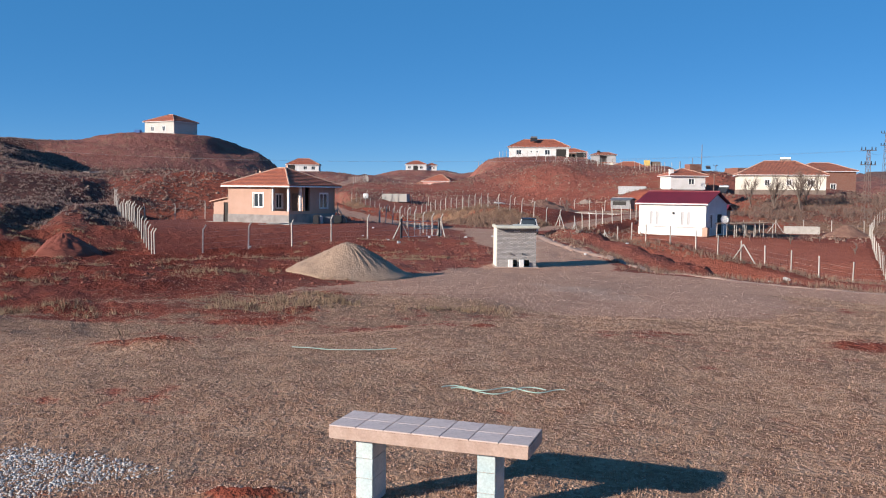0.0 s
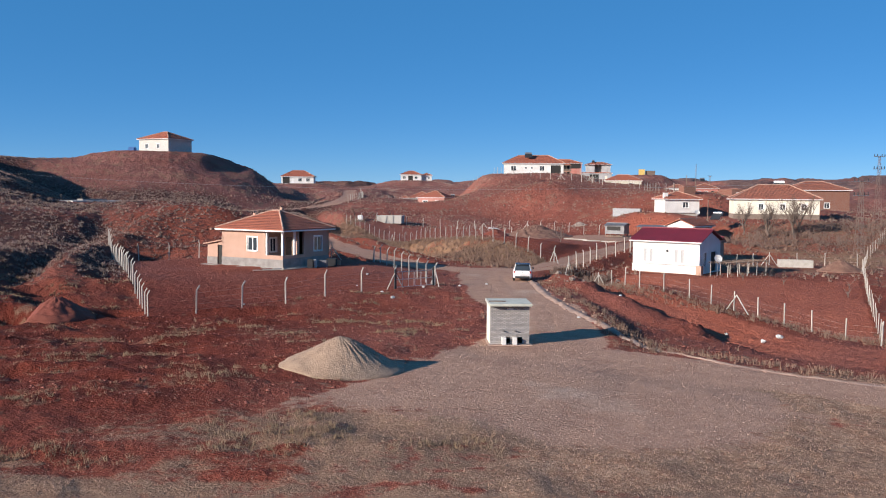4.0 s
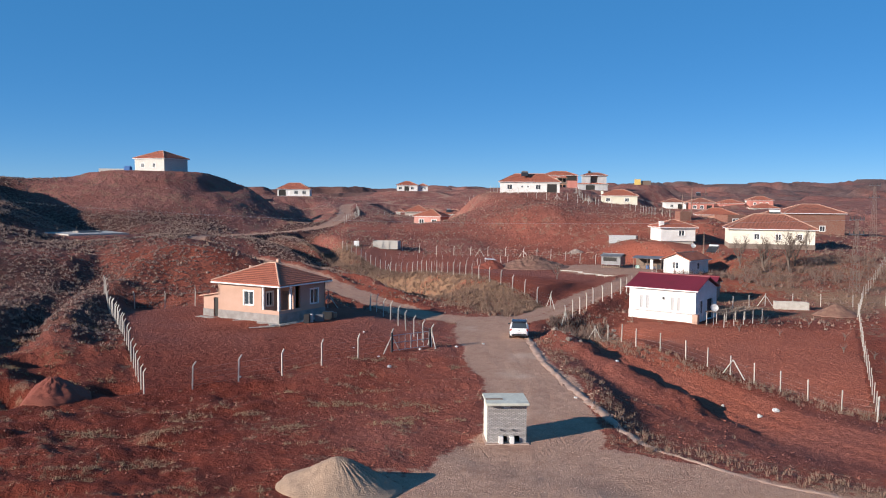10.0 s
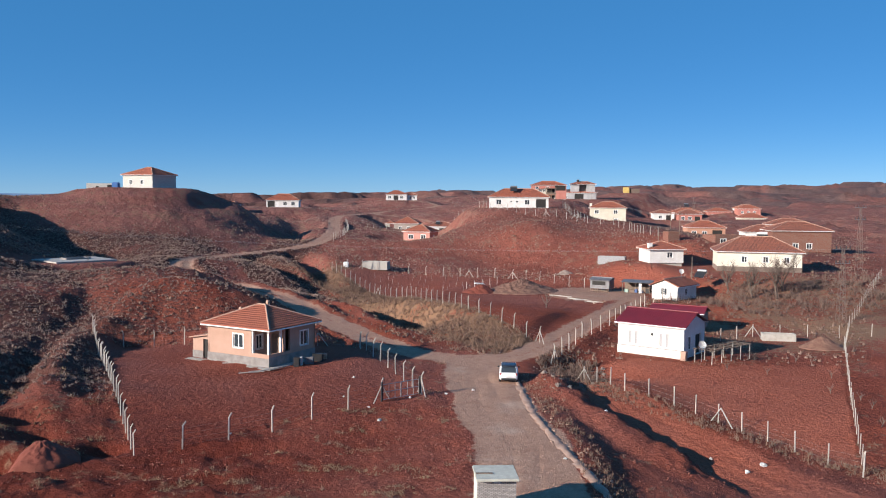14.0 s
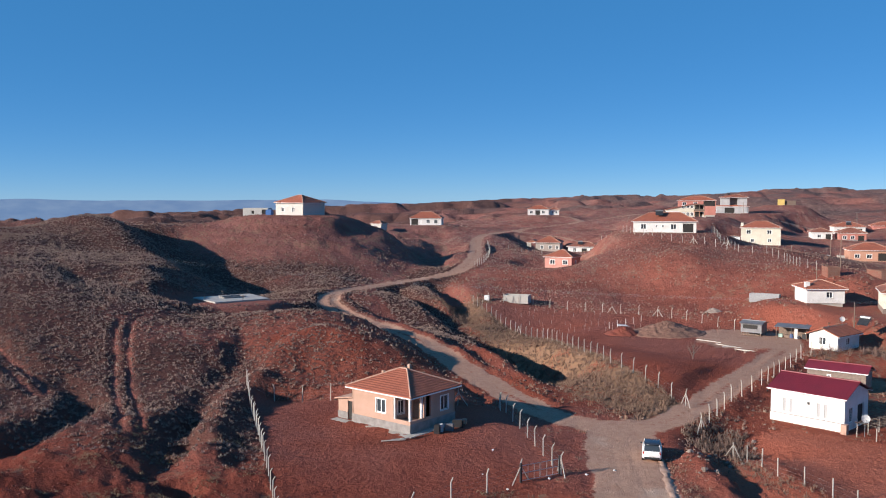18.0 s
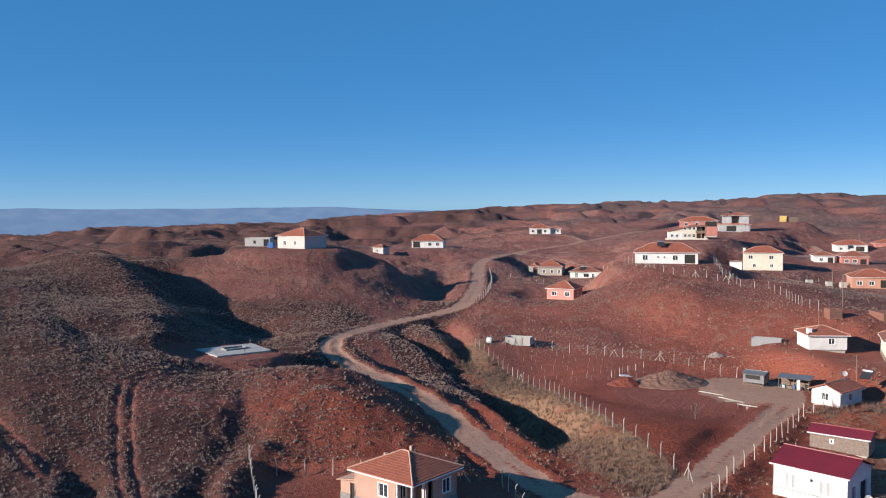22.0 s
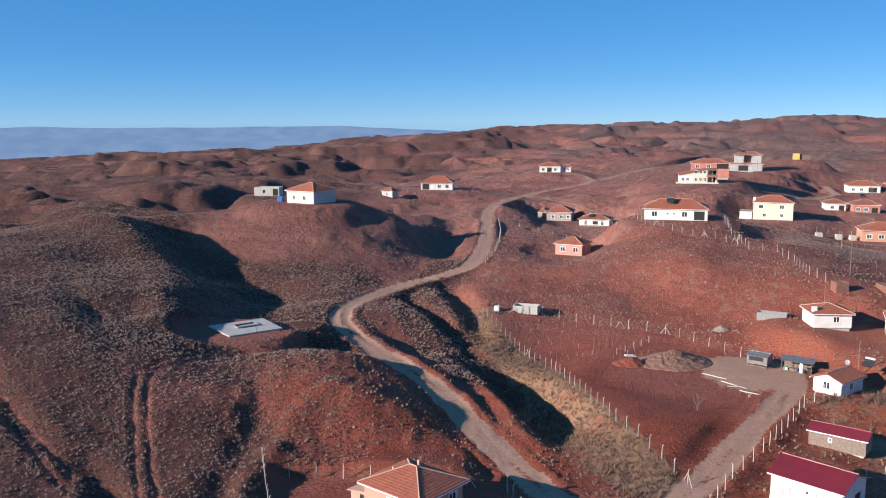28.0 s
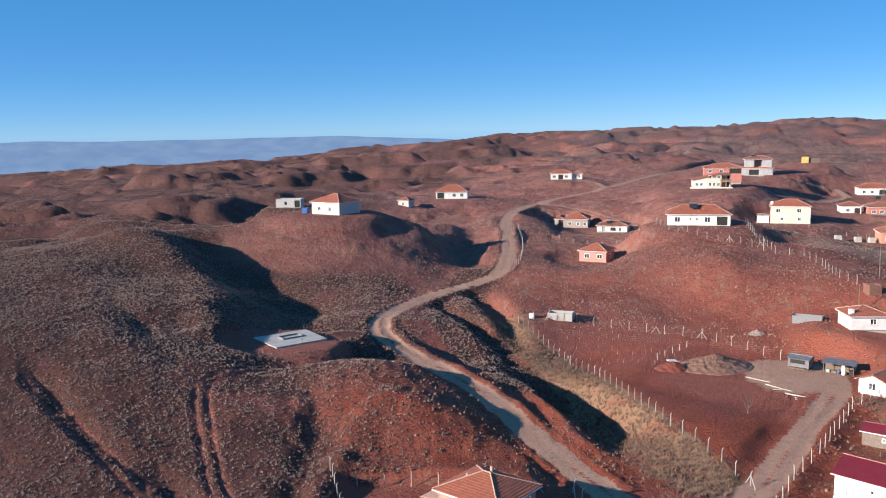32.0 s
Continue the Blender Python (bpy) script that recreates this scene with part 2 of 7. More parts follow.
# ---- the lie of the land ----
def lattice(ix, iy, seed):
    h = (ix.astype(np.int64) * 374761393 + iy.astype(np.int64) * 668265263 + seed * 144665) & 0xFFFFFFFF
    h = ((h ^ (h >> 13)) * 1274126177) & 0xFFFFFFFF
    return ((h ^ (h >> 16)) & 0xFFFF) / 65535.0


def value_noise(x, y, seed=0):
    ix, iy = np.floor(x), np.floor(y)
    fx, fy = x - ix, y - iy
    fx, fy = fx * fx * (3 - 2 * fx), fy * fy * (3 - 2 * fy)
    a, b = lattice(ix, iy, seed), lattice(ix + 1, iy, seed)
    c, d = lattice(ix, iy + 1, seed), lattice(ix + 1, iy + 1, seed)
    return (a + (b - a) * fx) * (1 - fy) + (c + (d - c) * fx) * fy


def fbm(x, y, octaves=4, seed=0):
    total, size, gain = 0.0 * x, 1.0, 0.5
    for k in range(octaves):
        total = total + (value_noise(x * size, y * size, seed + k) - 0.5) * gain
        size, gain = size * 2.03, gain * 0.5
    return total


def ridged(x, y, octaves=4, seed=0):
    total, size, gain = 0.0 * x, 1.0, 0.5
    for k in range(octaves):
        total = total + (1 - np.abs(2 * value_noise(x * size, y * size, seed + k) - 1)) * gain
        size, gain = size * 2.1, gain * 0.5
    return total


def ease(v, a, b):
    q = np.clip((v - a) / (b - a), 0, 1)
    return q * q * (3 - 2 * q)


def rises(x, y):
    """Hills and hollows: round swells with a centre, two radii and a height."""
    h = -2.3 + 9.5 * ease(y, 110, 400) + 1.2 * ease(-y, -12, 0)

    def swell(cx, cy, rx, ry, up):
        return up * np.exp(-(((x - cx) / rx) ** 2 + ((y - cy) / ry) ** 2))

    h = h + swell(-82, 252, 24, 22, 5.9)
    h = h + swell(-82, 248, 50, 48, 8.0)
    h = h + swell(30, 264, 20, 24, 2.3)
    h = h + swell(35, 256, 42, 45, 8.5)
    h = h + swell(58, 232, 26, 26, 2.2)
    h = h + swell(-95, 135, 30, 32, 8.1)
    h = h + swell(-130, 190, 50, 60, 14.0)
    h = h + swell(-72, 118, 16, 18, 4.4)
    h = h + swell(-120, 100, 45, 40, 7.5)
    h = h + swell(-30, 113, 11, 10, 7.2)
    h = h + swell(-46, 116, 14, 14, 1.5)
    h = h + swell(-9, 150, 10, 20, -1.3)
    h = h + swell(-6, 182, 14, 20, -1.6)
    h = h + swell(-61, 143, 12, 11, 4.0)
    h = h + swell(-46, 168, 14, 14, 2.0)
    h = h + swell(27, 112, 22, 20, 0.6)
    h = h + swell(40, 165, 18, 18, 1.1)
    h = h + swell(57, 185, 20, 20, 4.8)
    h = h + swell(60, 150, 22, 18, 2.8)
    h = h + swell(-20, 86, 15, 11, 1.1)
    h = h + swell(0, 16, 30, 9, 1.2)
    h = h + swell(-10, 38, 20, 14, 0.9)
    h = h + swell(-40, 130, 12, 12, 4.7)
    h = h + swell(-9, 66, 6, 6, 0.4)
    h = h + swell(18, 90, 6, 6, -1.4)
    h = h + swell(-28, 77, 7, 6, 0.5)
    h = h + swell(-52, 104, 8, 8, 1.7)
    h = h + swell(26, 217, 10, 12, 3.4)
    h = h + swell(18, 199, 10, 12, -1.5)
    h = h + swell(-67, 222, 14, 14, 1.7)
    h = h + swell(-33, 325, 25, 30, 9.5)
    h = h + swell(-3, 255, 14, 14, -4.8)
    h = h + swell(26, 62, 14, 14, -1.6)
    h = h + swell(-24, 55, 14, 12, -0.9)
    h = h + swell(8, 74, 10, 14, 0.8)
    h = h + swell(-65, 100, 15, 14, 0.6)
    h = h + swell(-55, 65, 25, 25, 2.6)
    h = h + swell(70, 70, 35, 35, -3.2)
    h = h + swell(-32, 300, 28, 32, -2.7)
    h = h + swell(0, 335, 35, 35, -5.7)
    h = h + swell(48, 350, 28, 30, 10.0)
    h = h + swell(75, 315, 32, 35, -1.6)
    h = h + swell(100, 345, 35, 35, -0.5)
    h = h + swell(-65, 392, 36, 34, 2.1)
    h = h + swell(-12, 475, 40, 38, 3.2)
    h = h + swell(100, 490, 60, 50, 10.3)
    h = h + swell(45, 425, 40, 35, 6.2)
    h = h + swell(-40, 215, 16, 28, -4.2)
    h = h + swell(-95, 205, 25, 25, -2.1)
    h = h + swell(95, 280, 40, 40, -1.4)
    h = h + swell(-60, 330, 35, 35, -6.9)
    h = h + swell(130, 440, 45, 45, -8.7)
    h = h + swell(100, 180, 45, 45, 3.2)
    h = h + swell(-150, 350, 70, 70, 7.5)
    h = h + swell(0, 600, 110, 90, 5.4)
    h = h + swell(-180, 120, 50, 60, 13.7)
    h = h + swell(-39, 215, 20, 20, 1.9)
    h = h + swell(-66, 95, 14, 14, 1.3)
    h = h + swell(-35, 103, 14, 14, -1.0)
    h = h + swell(-40, 185, 20, 20, 2.0)
    h = h + swell(-28, 135, 14, 14, 1.7)
    h = h + swell(-17, 119, 14, 14, 1.0)
    h = h + swell(-61, 123, 14, 14, 1.4)
    h = h + swell(-108, 221, 20, 20, 1.0)
    h = h + swell(-45, 223, 20, 20, 1.8)
    h = h + swell(-12, 189, 20, 20, 1.3)
    h = h + swell(7, 120, 14, 14, 2.3)
    h = h + swell(45, 205, 20, 20, 2.4)
    h = h + swell(33, 176, 20, 20, -1.1)
    h = h + swell(1, 157, 14, 14, -0.9)
    h = h + swell(-44, 112, 14, 14, 1.3)
    h = h + swell(-45, 104, 8, 9, 0.9)
    h = h + swell(-40, 96, 6, 12, 0.9)
    h = h + swell(75, 600, 70, 60, 7.0)
    h = h + swell(-3, 238, 9, 9, -2.3)
    h = h + swell(5, 281, 13, 17, -3.5)
    h = h + swell(-7, 320, 12, 18, -1.1)
    h = h + swell(52, 252, 12, 13, -3.0)
    h = h + swell(45, 356, 9, 9, -1.3)
    h = h + swell(-72, 120, 14, 14, -1.7)
    h = h + swell(-1, 143, 14, 14, 1.5)
    h = h + swell(-32, 113, 14, 14, -2.1)
    h = h + swell(-76, 141, 10, 10, -1.4)
    h = h + swell(-101, 137, 17, 20, -2.6)
    h = h + swell(-84, 148, 10, 10, 1.0)
    h = h + swell(-100, 178, 12, 12, -1.6)
    return h


def along(x, y, line):
    """Distance to a line of points, and the share of the way along it."""
    best, where = np.full(np.shape(x), 1e9), np.zeros(np.shape(x))
    n = len(line) - 1
    for i in range(n):
        (ax, ay), (bx, by) = line[i][:2], line[i + 1][:2]
        dx, dy = bx - ax, by - ay
        t = np.clip(((x - ax) * dx + (y - ay) * dy) / (dx * dx + dy * dy), 0, 1)
        d = np.hypot(x - ax - t * dx, y - ay - t * dy)
        near = d < best
        best, where = np.where(near, d, best), np.where(near, i + t, where)
    return best, where


ROAD_MAIN = [(-6, 24), (1, 36), (6, 47), (7.3, 60), (6, 71), (5.4, 84), (6.5, 92)]
ROAD_EAST = [(5, 45.5), (10, 42.8), (14.1, 40.2), (18.6, 37.0), (24, 33.6), (40, 26), (80, 10)]
ROAD_WEST = [(6.5, 90), (1, 93.5), (-3, 98), (-6.4, 103.4), (-10.8, 111), (-15.1, 118), (-18.9, 125), (-23.4, 132), (-28.8, 139.4), (-35.4, 148), (-42, 156.3), (-46.4, 163), (-48, 170), (-47.3, 178), (-45, 190), (-42, 200.5), (-36.7, 209.8), (-31.8, 216), (-28.5, 221.5), (-27.2, 229), (-26.9, 240), (-27.3, 254), (-29.5, 280), (-32.5, 309), (-34, 328), (-33.5, 352), (-27, 384), (-14, 408), (2, 432), (25, 490), (40, 520), (62, 560), (110, 640), (170, 740)]
ROAD_NORTH = [(6.5, 90), (11.5, 96), (16.4, 104), (19.8, 110.8), (25.4, 122), (31.2, 133), (35.6, 142), (37, 149)]
DRIVE = [(0, 429), (8, 447), (4, 462), (-7, 470)]
LANE_FAR = [(76, 492), (92, 462), (112, 468), (128, 474), (128, 452), (116, 434), (100, 420)]
SIDE_LANE = [(-27, 386), (-15, 389), (-3, 375), (9, 358), (16, 342)]
TRACK = [(16.0, 86), (17.0, 78), (19.6, 70.5), (22.9, 63.5), (25.2, 56), (27.6, 48.5), (34, 40.5), (60, 28)]
WHEELS = [(-41, 76), (-43.8, 81), (-50.3, 91.2), (-55.4, 100.3), (-59.6, 108), (-61.9, 113.5), (-60.5, 121), (-57, 127)]
WHEELS_B = [(-86, 108), (-72, 97.3), (-63.5, 91.3), (-58, 87)]
# level places: centre, radius, height, softness of the edge
PADS = [(-19, 87, 11, -1.25, 9), (29, 101, 8, -2.7, 8), (40, 141, 6, -0.85, 6), (47.5, 169, 7.5, 2.95, 8), (62, 160, 11, 2.1, 8), (29.5, 262, 13, 12.5, 12),
        (-81, 249, 11, 17.6, 14), (-64, 391, 11, 10.5, 14), (-13, 478, 12, 13.7, 16), (-2, 257, 8, 1.9, 8), (-11, 356, 11, 1.0, 12), (7, 333, 9, 1.3, 8), (70, 325, 11, 5.6, 10),
        (52, 398, 18, 14.2, 16), (88, 478, 18, 15.0, 20), (126, 523, 9, 19.0, 16), (-59, 143, 9.5, 4.45, 4), (18, 150, 13, -1.4, 9), (36, 121, 6, -2.2, 5), (106, 384, 12, 3.6, 14),
        (95, 297, 10, 1.9, 12), (138, 462, 14, 4.6, 16), (33, 153, 7, -1.2, 6), (48, 108, 9, -3.0, 8), (-106, 285, 8, 16.3, 10), (-51.5, 153, 3.5, 3.4, 5)]
GULLIES = [
    ([(-19, 156, 0.6), (-13.5, 147, 3.0), (-8.6, 138, 4.8), (-4.2, 128, 5.0), (-1, 120, 3.8), (2.2, 112, 1.2), (5.4, 104, 0.4)], 4.9, 3.0),
    ([(-18.5, 146, -0.2), (-14.2, 136, -0.9), (-10.4, 126, -1.0), (-7.6, 117, -0.6), (-4.5, 109, -0.2)], 1.8, 2.0),
    ([(-40, 194, 0.6), (-34, 184, 2.0), (-29, 176, 2.3), (-24, 167, 2.0), (-19, 158, 1.0)], 2.4, 2.4),
    ([(-33, 208, 0.6), (-29, 200, 2.6), (-25, 190, 2.8), (-22, 180, 2.4), (-19, 166, 1.4)], 3.0, 2.4),
    ([(-48, 123, 0.3), (-44, 113, 0.5), (-42, 104, 0.5), (-41, 95, 0.4), (-38.5, 84, 1.0), (-36, 76, 1.0), (-34, 68, 0.6)], 1.9, 2.2),
    ([(-60, 93, 0.3), (-55, 88.5, 0.9), (-50.5, 84, 1.5), (-49, 78, 1.6), (-49, 70, 1.2), (-48, 60, 0.6)], 2.0, 2.4),
    ([(-60, 127, 0.6), (-54, 132, 1.5), (-49.5, 139, 2.0), (-46.5, 147, 1.0)], 2.4, 2.4),
    ([(-106, 216, 3.5), (-92, 197, 3.5), (-80, 185, 3.0), (-68, 177, 2.0)], 9.0, 2.0),
    ([(-120, 206, -4.0), (-102, 189, -3.6), (-87, 172, -2.6), (-77, 160, -1.2)], 10.0, 2.0),
    ([(-80, 157, -1.2), (-75.5, 147, -1.8), (-72.5, 139, -1.6)], 4.5, 2.0),
    ([(-44, 300, 3.0), (-45, 275, 4.5), (-42, 255, 4.5), (-38, 238, 2.5)], 6.5, 2.2),
    ([(-66, 305, -4.5), (-50, 298, -3.0)], 12.0, 2.0),
    ([(-37.5, 99, -0.8), (-37, 91, -1.7), (-35, 83, -1.7), (-32.5, 75, -1.3), (-30, 69, -0.5)], 2.2, 2.2),
    ([(-58, 268, -2.4), (-57, 256, -2.4), (-53, 244, -1.2)], 6.0, 2.0),
    ([(-98, 150, 0.3), (-86, 139, 0.7), (-78, 128, 0.6), (-70, 119, 0.3)], 2.6, 2.0),
    ([(-88, 112, 0.4), (-79, 104, 0.8), (-71, 97, 0.8), (-63, 92, 0.5)], 1.8, 2.4),
]
FIELD = [(14.2, 103), (28.7, 132), (21, 149), (30, 157), (18, 173), (4, 180), (-18.6, 181), (-3, 149), (7, 118)]
EAST_PLOT = [(18, 92), (24, 97), (31, 92), (48, 96), (32.5, 62), (22, 77)]
PLOT = [(-20.2, 59), (-3.6, 72.5), (0, 75), (-7.5, 96.5), (-37, 96.5)]


def inside(x, y, outline):
    hit = np.zeros(np.shape(x), bool)
    n = len(outline)
    for i in range(n):
        (ax, ay), (bx, by) = outline[i], outline[(i + 1) % n]
        crosses = (ay > y) != (by > y)
        hit ^= crosses & (x < (bx - ax) * (y - ay) / (by - ay + 1e-12) + ax)
    return hit


def ground(x, y, rough=True):
    """Height, and the shares of gravel, dry grass and scrub, at places of the plan."""
    x, y = np.asarray(x, float), np.asarray(y, float)
    r = np.hypot(x, y)
    az = np.degrees(np.arctan2(x, y))
    h = rises(x, y)
    # the far country: falls to a valley in the west, climbs to low tablelands in the east
    lift = np.interp(az, [-180, -60, -37, -23, -10, -3, 6, 11, 19, 45, 120, 180], [2, -1.5, -2.3, -1.75, -0.85, -0.35, 0.05, 0.26, 0.32, 0.5, 0.8, 2])
    west = ease(-lift, 0.45, 1.25)
    far = ease(r, 520, 2600)
    h = h * (1 - far) + (30 + 2500 * np.tan(np.radians(lift))) * far * (1 - 0.5 * ease(r, 2700, 4600) * (1 - west))
    h = h - 90 * ease(r, 2900, 3800) * west
    # badlands: tables cut by steep gullies, nearer in the west
    start = np.interp(az, [-60, -27, -20, -12, 0, 60], [190, 215, 310, 400, 520, 560])
    wild = ease(r, start, start * 1.6)
    bend = fbm(x / 160, y / 130, 4, 14)
    gorge = ridged(x / 230 + 3 + 1.3 * bend, y / 105 + 1.0 * fbm(x / 90, y / 90, 4, 17), 4, 11)
    cut = ease(gorge, 0.42, 0.9)
    # flat-topped steps with steep edges, cut by ravines
    q = 5.2 * fbm(x / 330 + 0.6 * bend, y / 170, 5, 16) + 1.1 * fbm(x / 60, y / 42, 4, 18)
    steps = np.floor(q) + ease(q - np.floor(q), 0.58, 0.98)
    h = h + wild * np.interp(az, [-25, -8, 5], [1, 0.95, 0.8]) * (steps * (7.5 + 0.0022 * np.minimum(r, 3000)) + (0.3 - cut) * (8 + 0.003 * np.minimum(r, 3000)) + 14 * fbm(x / 420, y / 420, 3, 13) + 3.2 * fbm(x / 34, y / 26, 4, 15))
    # gullies: points of the bed with the depth at each, half the width, and how steep the banks are
    for bed, half, steep in GULLIES:
        d, w = along(x, y, bed)
        d = d + 1.8 * fbm(x / 4.5, y / 4.5, 3, 28)
        deep = np.interp(w, np.arange(len(bed)), [p[2] for p in bed])
        h = h - deep * np.exp(-(np.abs(d / half) ** steep))
    for cx, cy, rad, z, soft in PADS:
        d = np.hypot(x - cx, y - cy)
        h = h + (z - h) * (1 - ease(d, rad, rad + soft))
    # pits dug west of the plot, the cut bank behind it, the drop beside the road
    for cx, cy, rad, deep in ((-29.8, 56.8, 2.6, 1.7), (-22.8, 60.6, 1.5, 0.9), (-31, 66, 1.8, 1.1), (-34.5, 75, 2.0, 1.1), (-37, 83, 1.8, 1.0), (-28.5, 62.5, 2.0, 0.8)):
        h = h - deep * np.exp(-((np.hypot(x - cx, (y - cy) * 1.3) / rad) ** 4))
    h = h + 1.5 * ease(y, 97.2, 98.6) * (1 - ease(y, 99, 116)) * ease(x, -40, -36) * (1 - ease(x, -14, -9))
    h = h + 0.9 * (1 - ease(x, -41.5, -37.5 + 0 * x)) * ease(y, 64, 78) * (1 - ease(y, 92, 104)) * ease(x, -60, -44)
    h = h + 0.4 * np.exp(-(((x - 0) / 14) ** 2 + ((y - 8) / 5) ** 2))
    ruts = np.minimum.reduce([np.abs(along(x, y, WHEELS)[0] - 0.9), np.abs(along(x, y, WHEELS_B)[0] - 0.9)])
    h = h - 0.28 * np.exp(-((ruts / 0.45) ** 2))
    fieldin = inside(x, y, FIELD)
    plotin = inside(x, y, PLOT)
    road = np.zeros(np.shape(x))
    for line, half in ((ROAD_MAIN, 3.4), (ROAD_EAST, 2.3), (ROAD_WEST, 2.2), (ROAD_NORTH, 2.1), (DRIVE, 1.6), (LANE_FAR, 1.9), (SIDE_LANE, 1.5)):
        d, w = along(x, y, line)
        px, py = np.array([p[0] for p in line]), np.array([p[1] for p in line])
        zs = rises(px.astype(float), py.astype(float))
        for cx, cy, rad, z, soft in PADS:
            dd = np.hypot(px - cx, py - cy)
            zs = zs + (z - zs) * (1 - ease(dd, rad, rad + soft))
        for _ in range(2):
            zs[1:-1] = 0.25 * zs[:-2] + 0.5 * zs[1:-1] + 0.25 * zs[2:]
        z = np.interp(w, np.arange(len(line)), zs)
        keep = 1 - ease(d, half + 0.4, half + 3.5)
        h = h + (z - h) * keep
        h = h - 0.028 * np.exp(-(((d - 0.85 - 0.5 * fbm(x / 9, y / 9, 2, 27)) / 0.2) ** 2))
        if line is ROAD_WEST:
            h = h + (0.30 + 0.5 * fbm(x / 2, y / 2, 3, 7)) * np.exp(-(((d - half - 0.9) / 0.55) ** 2)) * (y > 100)
        edge = half + 1.2 * fbm(x / 3, y / 3, 3, 5)
        share = 1 - ease(d, edge - 0.6, edge + 0.5)
        if line is ROAD_WEST or line is ROAD_NORTH:
            share = share * (1 - (0.45 + 1.2 * fbm(x / 5, y / 5, 3, 29)) * np.exp(-((d / 0.55) ** 2)))
        road = np.maximum(road, share)
    # the wide gravelled apron before the booth, the yard by the sheds
    apron = (1 - ease(np.hypot((x - 6) / 9.5, (y - 35.5) / 9.5) + 0.5 * fbm(x / 2.5, y / 2.5, 3, 8), 0.75, 1.1)) * 0.85
    yard = (1 - ease(np.hypot((x - 30) / 9, (y - 149) / 11) + 0.4 * fbm(x / 3, y / 3, 3, 9), 0.8, 1.05)) * 0.8
    road = np.maximum(road, np.maximum(apron, yard))
    road = road * ease(y + 0.35 * np.maximum(x - 12, 0) + 5 * fbm(x / 3, y / 3, 3, 10), np.interp(x, [-4, 2, 4], [28, 23, 18]), np.interp(x, [-4, 2, 4], [35, 31, 25]))
    for rad in (7.4, 9.0, 4.2):
        h = h - 0.018 * np.exp(-(((np.hypot(x - 3 - 0.3 * rad, (y - 37) * 1.2) - rad) / 0.2) ** 2)) * (y < 46)
    dt, wt = along(x, y, TRACK)
    line = np.array(TRACK)
    left = x < np.interp(-y, -line[:, 1], line[:, 0])
    # the graded track: tilted towards the road, with a cut bank on that side
    across = np.where(left, -dt, dt)
    h = h + 0.16 * np.clip(across, -3.0, 3.0) * (1 - ease(dt, 3.4, 9)) * ease(y, 40, 50) * (1 - ease(y, 82, 88))
    h = h + left * (0.95 + 1.6 * fbm(x / 2.5, y / 2.5, 3, 6)) * ease(dt + 0.9 * fbm(x / 1.6, y / 1.6, 3, 36), 2.9, 3.5) * (1 - ease(dt, 4.4, 7.5)) * ease(y, 53, 62) * (1 - ease(y, 80, 86))
    h = h + (0.05 * np.sin(dt * 5.2 + 2 * fbm(x / 6, y / 6, 2, 11)) - 0.08 * np.exp(-(((dt - 0.8) / 0.3) ** 2))) * (1 - ease(dt, 2.6, 3.2))
    trackin, eastin = dt < 3.1, inside(x, y, EAST_PLOT)
    limit = np.interp(x, [-14, -6, 6], [19, 22, 33]) + 12 * fbm(x / 6, y / 3.5, 4, 19)
    near = 1 - ease(y, limit, limit + 15)
    meadow = near * (1 - ease(np.abs(x - 2) + 6 * fbm(x / 6, y / 6, 3, 4), 45, 60))
    west_bare = ease(-x, 2, 11) * ease(y, 15, 30) * 0.6
    grass = np.clip(meadow * (0.85 - west_bare) + 1.5 * fbm(x / 5, y / 2.6, 4, 21) * near, 0, 1)
    for cx, cy, rx, ry in ((-5.9, 17, 0.9, 0.4), (-5.2, 22.8, 0.8, 0.4), (-10.5, 25, 1.9, 0.6), (-15, 30.5, 2.6, 0.8), (-2, 8.5, 0.45, 0.2), (9.6, 18.7, 1.1, 1.0), (-4.4, 25.5, 0.5, 0.35), (1, 21.2, 0.4, 0.25), (0.3, 7.6, 0.5, 0.35)):
        spot = np.exp(-(((x - cx) / rx) ** 2 + ((y - cy) / ry) ** 2)) * (0.8 + 1.2 * fbm(x * 1.5, y * 1.5, 3, 23))
        grass = np.clip(grass - 1.1 * spot, 0, 1)
        h = h + 0.16 * spot * (1 + 2.0 * fbm(x * 3, y * 3, 3, 24))
    bankgrass = np.exp(-((along(x, y, [(10, 101), (4, 118), (-5, 145), (-20, 180)])[0] / 7) ** 2)) * (0.78 + 1.3 * fbm(x / 3, y / 3, 3, 30))
    yardgrass = 0.75 * ease(x - 0.25 * (y - 100), 22, 34) * ease(y, 96, 106) * (1 - ease(y, 140, 160)) * (0.6 + 1.6 * fbm(x / 6, y / 6, 3, 25))
    lea = 0.95 * np.exp(-((((x - 78) / 24) ** 2 + ((y - 252) / 30) ** 2) ** 2)) * (0.8 + 1.2 * fbm(x / 9, y / 9, 3, 26))
    grass = np.maximum.reduce([grass, bankgrass, yardgrass, lea])
    strips = (0.6 * fbm(x / 5, y / 3, 4, 31) + 0.9 * fbm(x / 1.6, y / 1.0, 3, 33) > np.interp(y, [15, 45, 60, 170, 230], [0.0, 0.06, 0.12, 0.12, 0.03])) * np.interp(y, [150, 230], [0.36, 0.45]) * (y > np.interp(x, [-6, 4], [15, 40])) * (r < 640) * np.interp(y, [30, 50], [0.75, 1]) * ease(dt, 5.5, 8)
    grass = np.maximum(grass, strips * ~fieldin * ~plotin)
    slope_w = ease(-x - 0.25 * (y - 100), 12, 40) * ease(y, 60, 90)
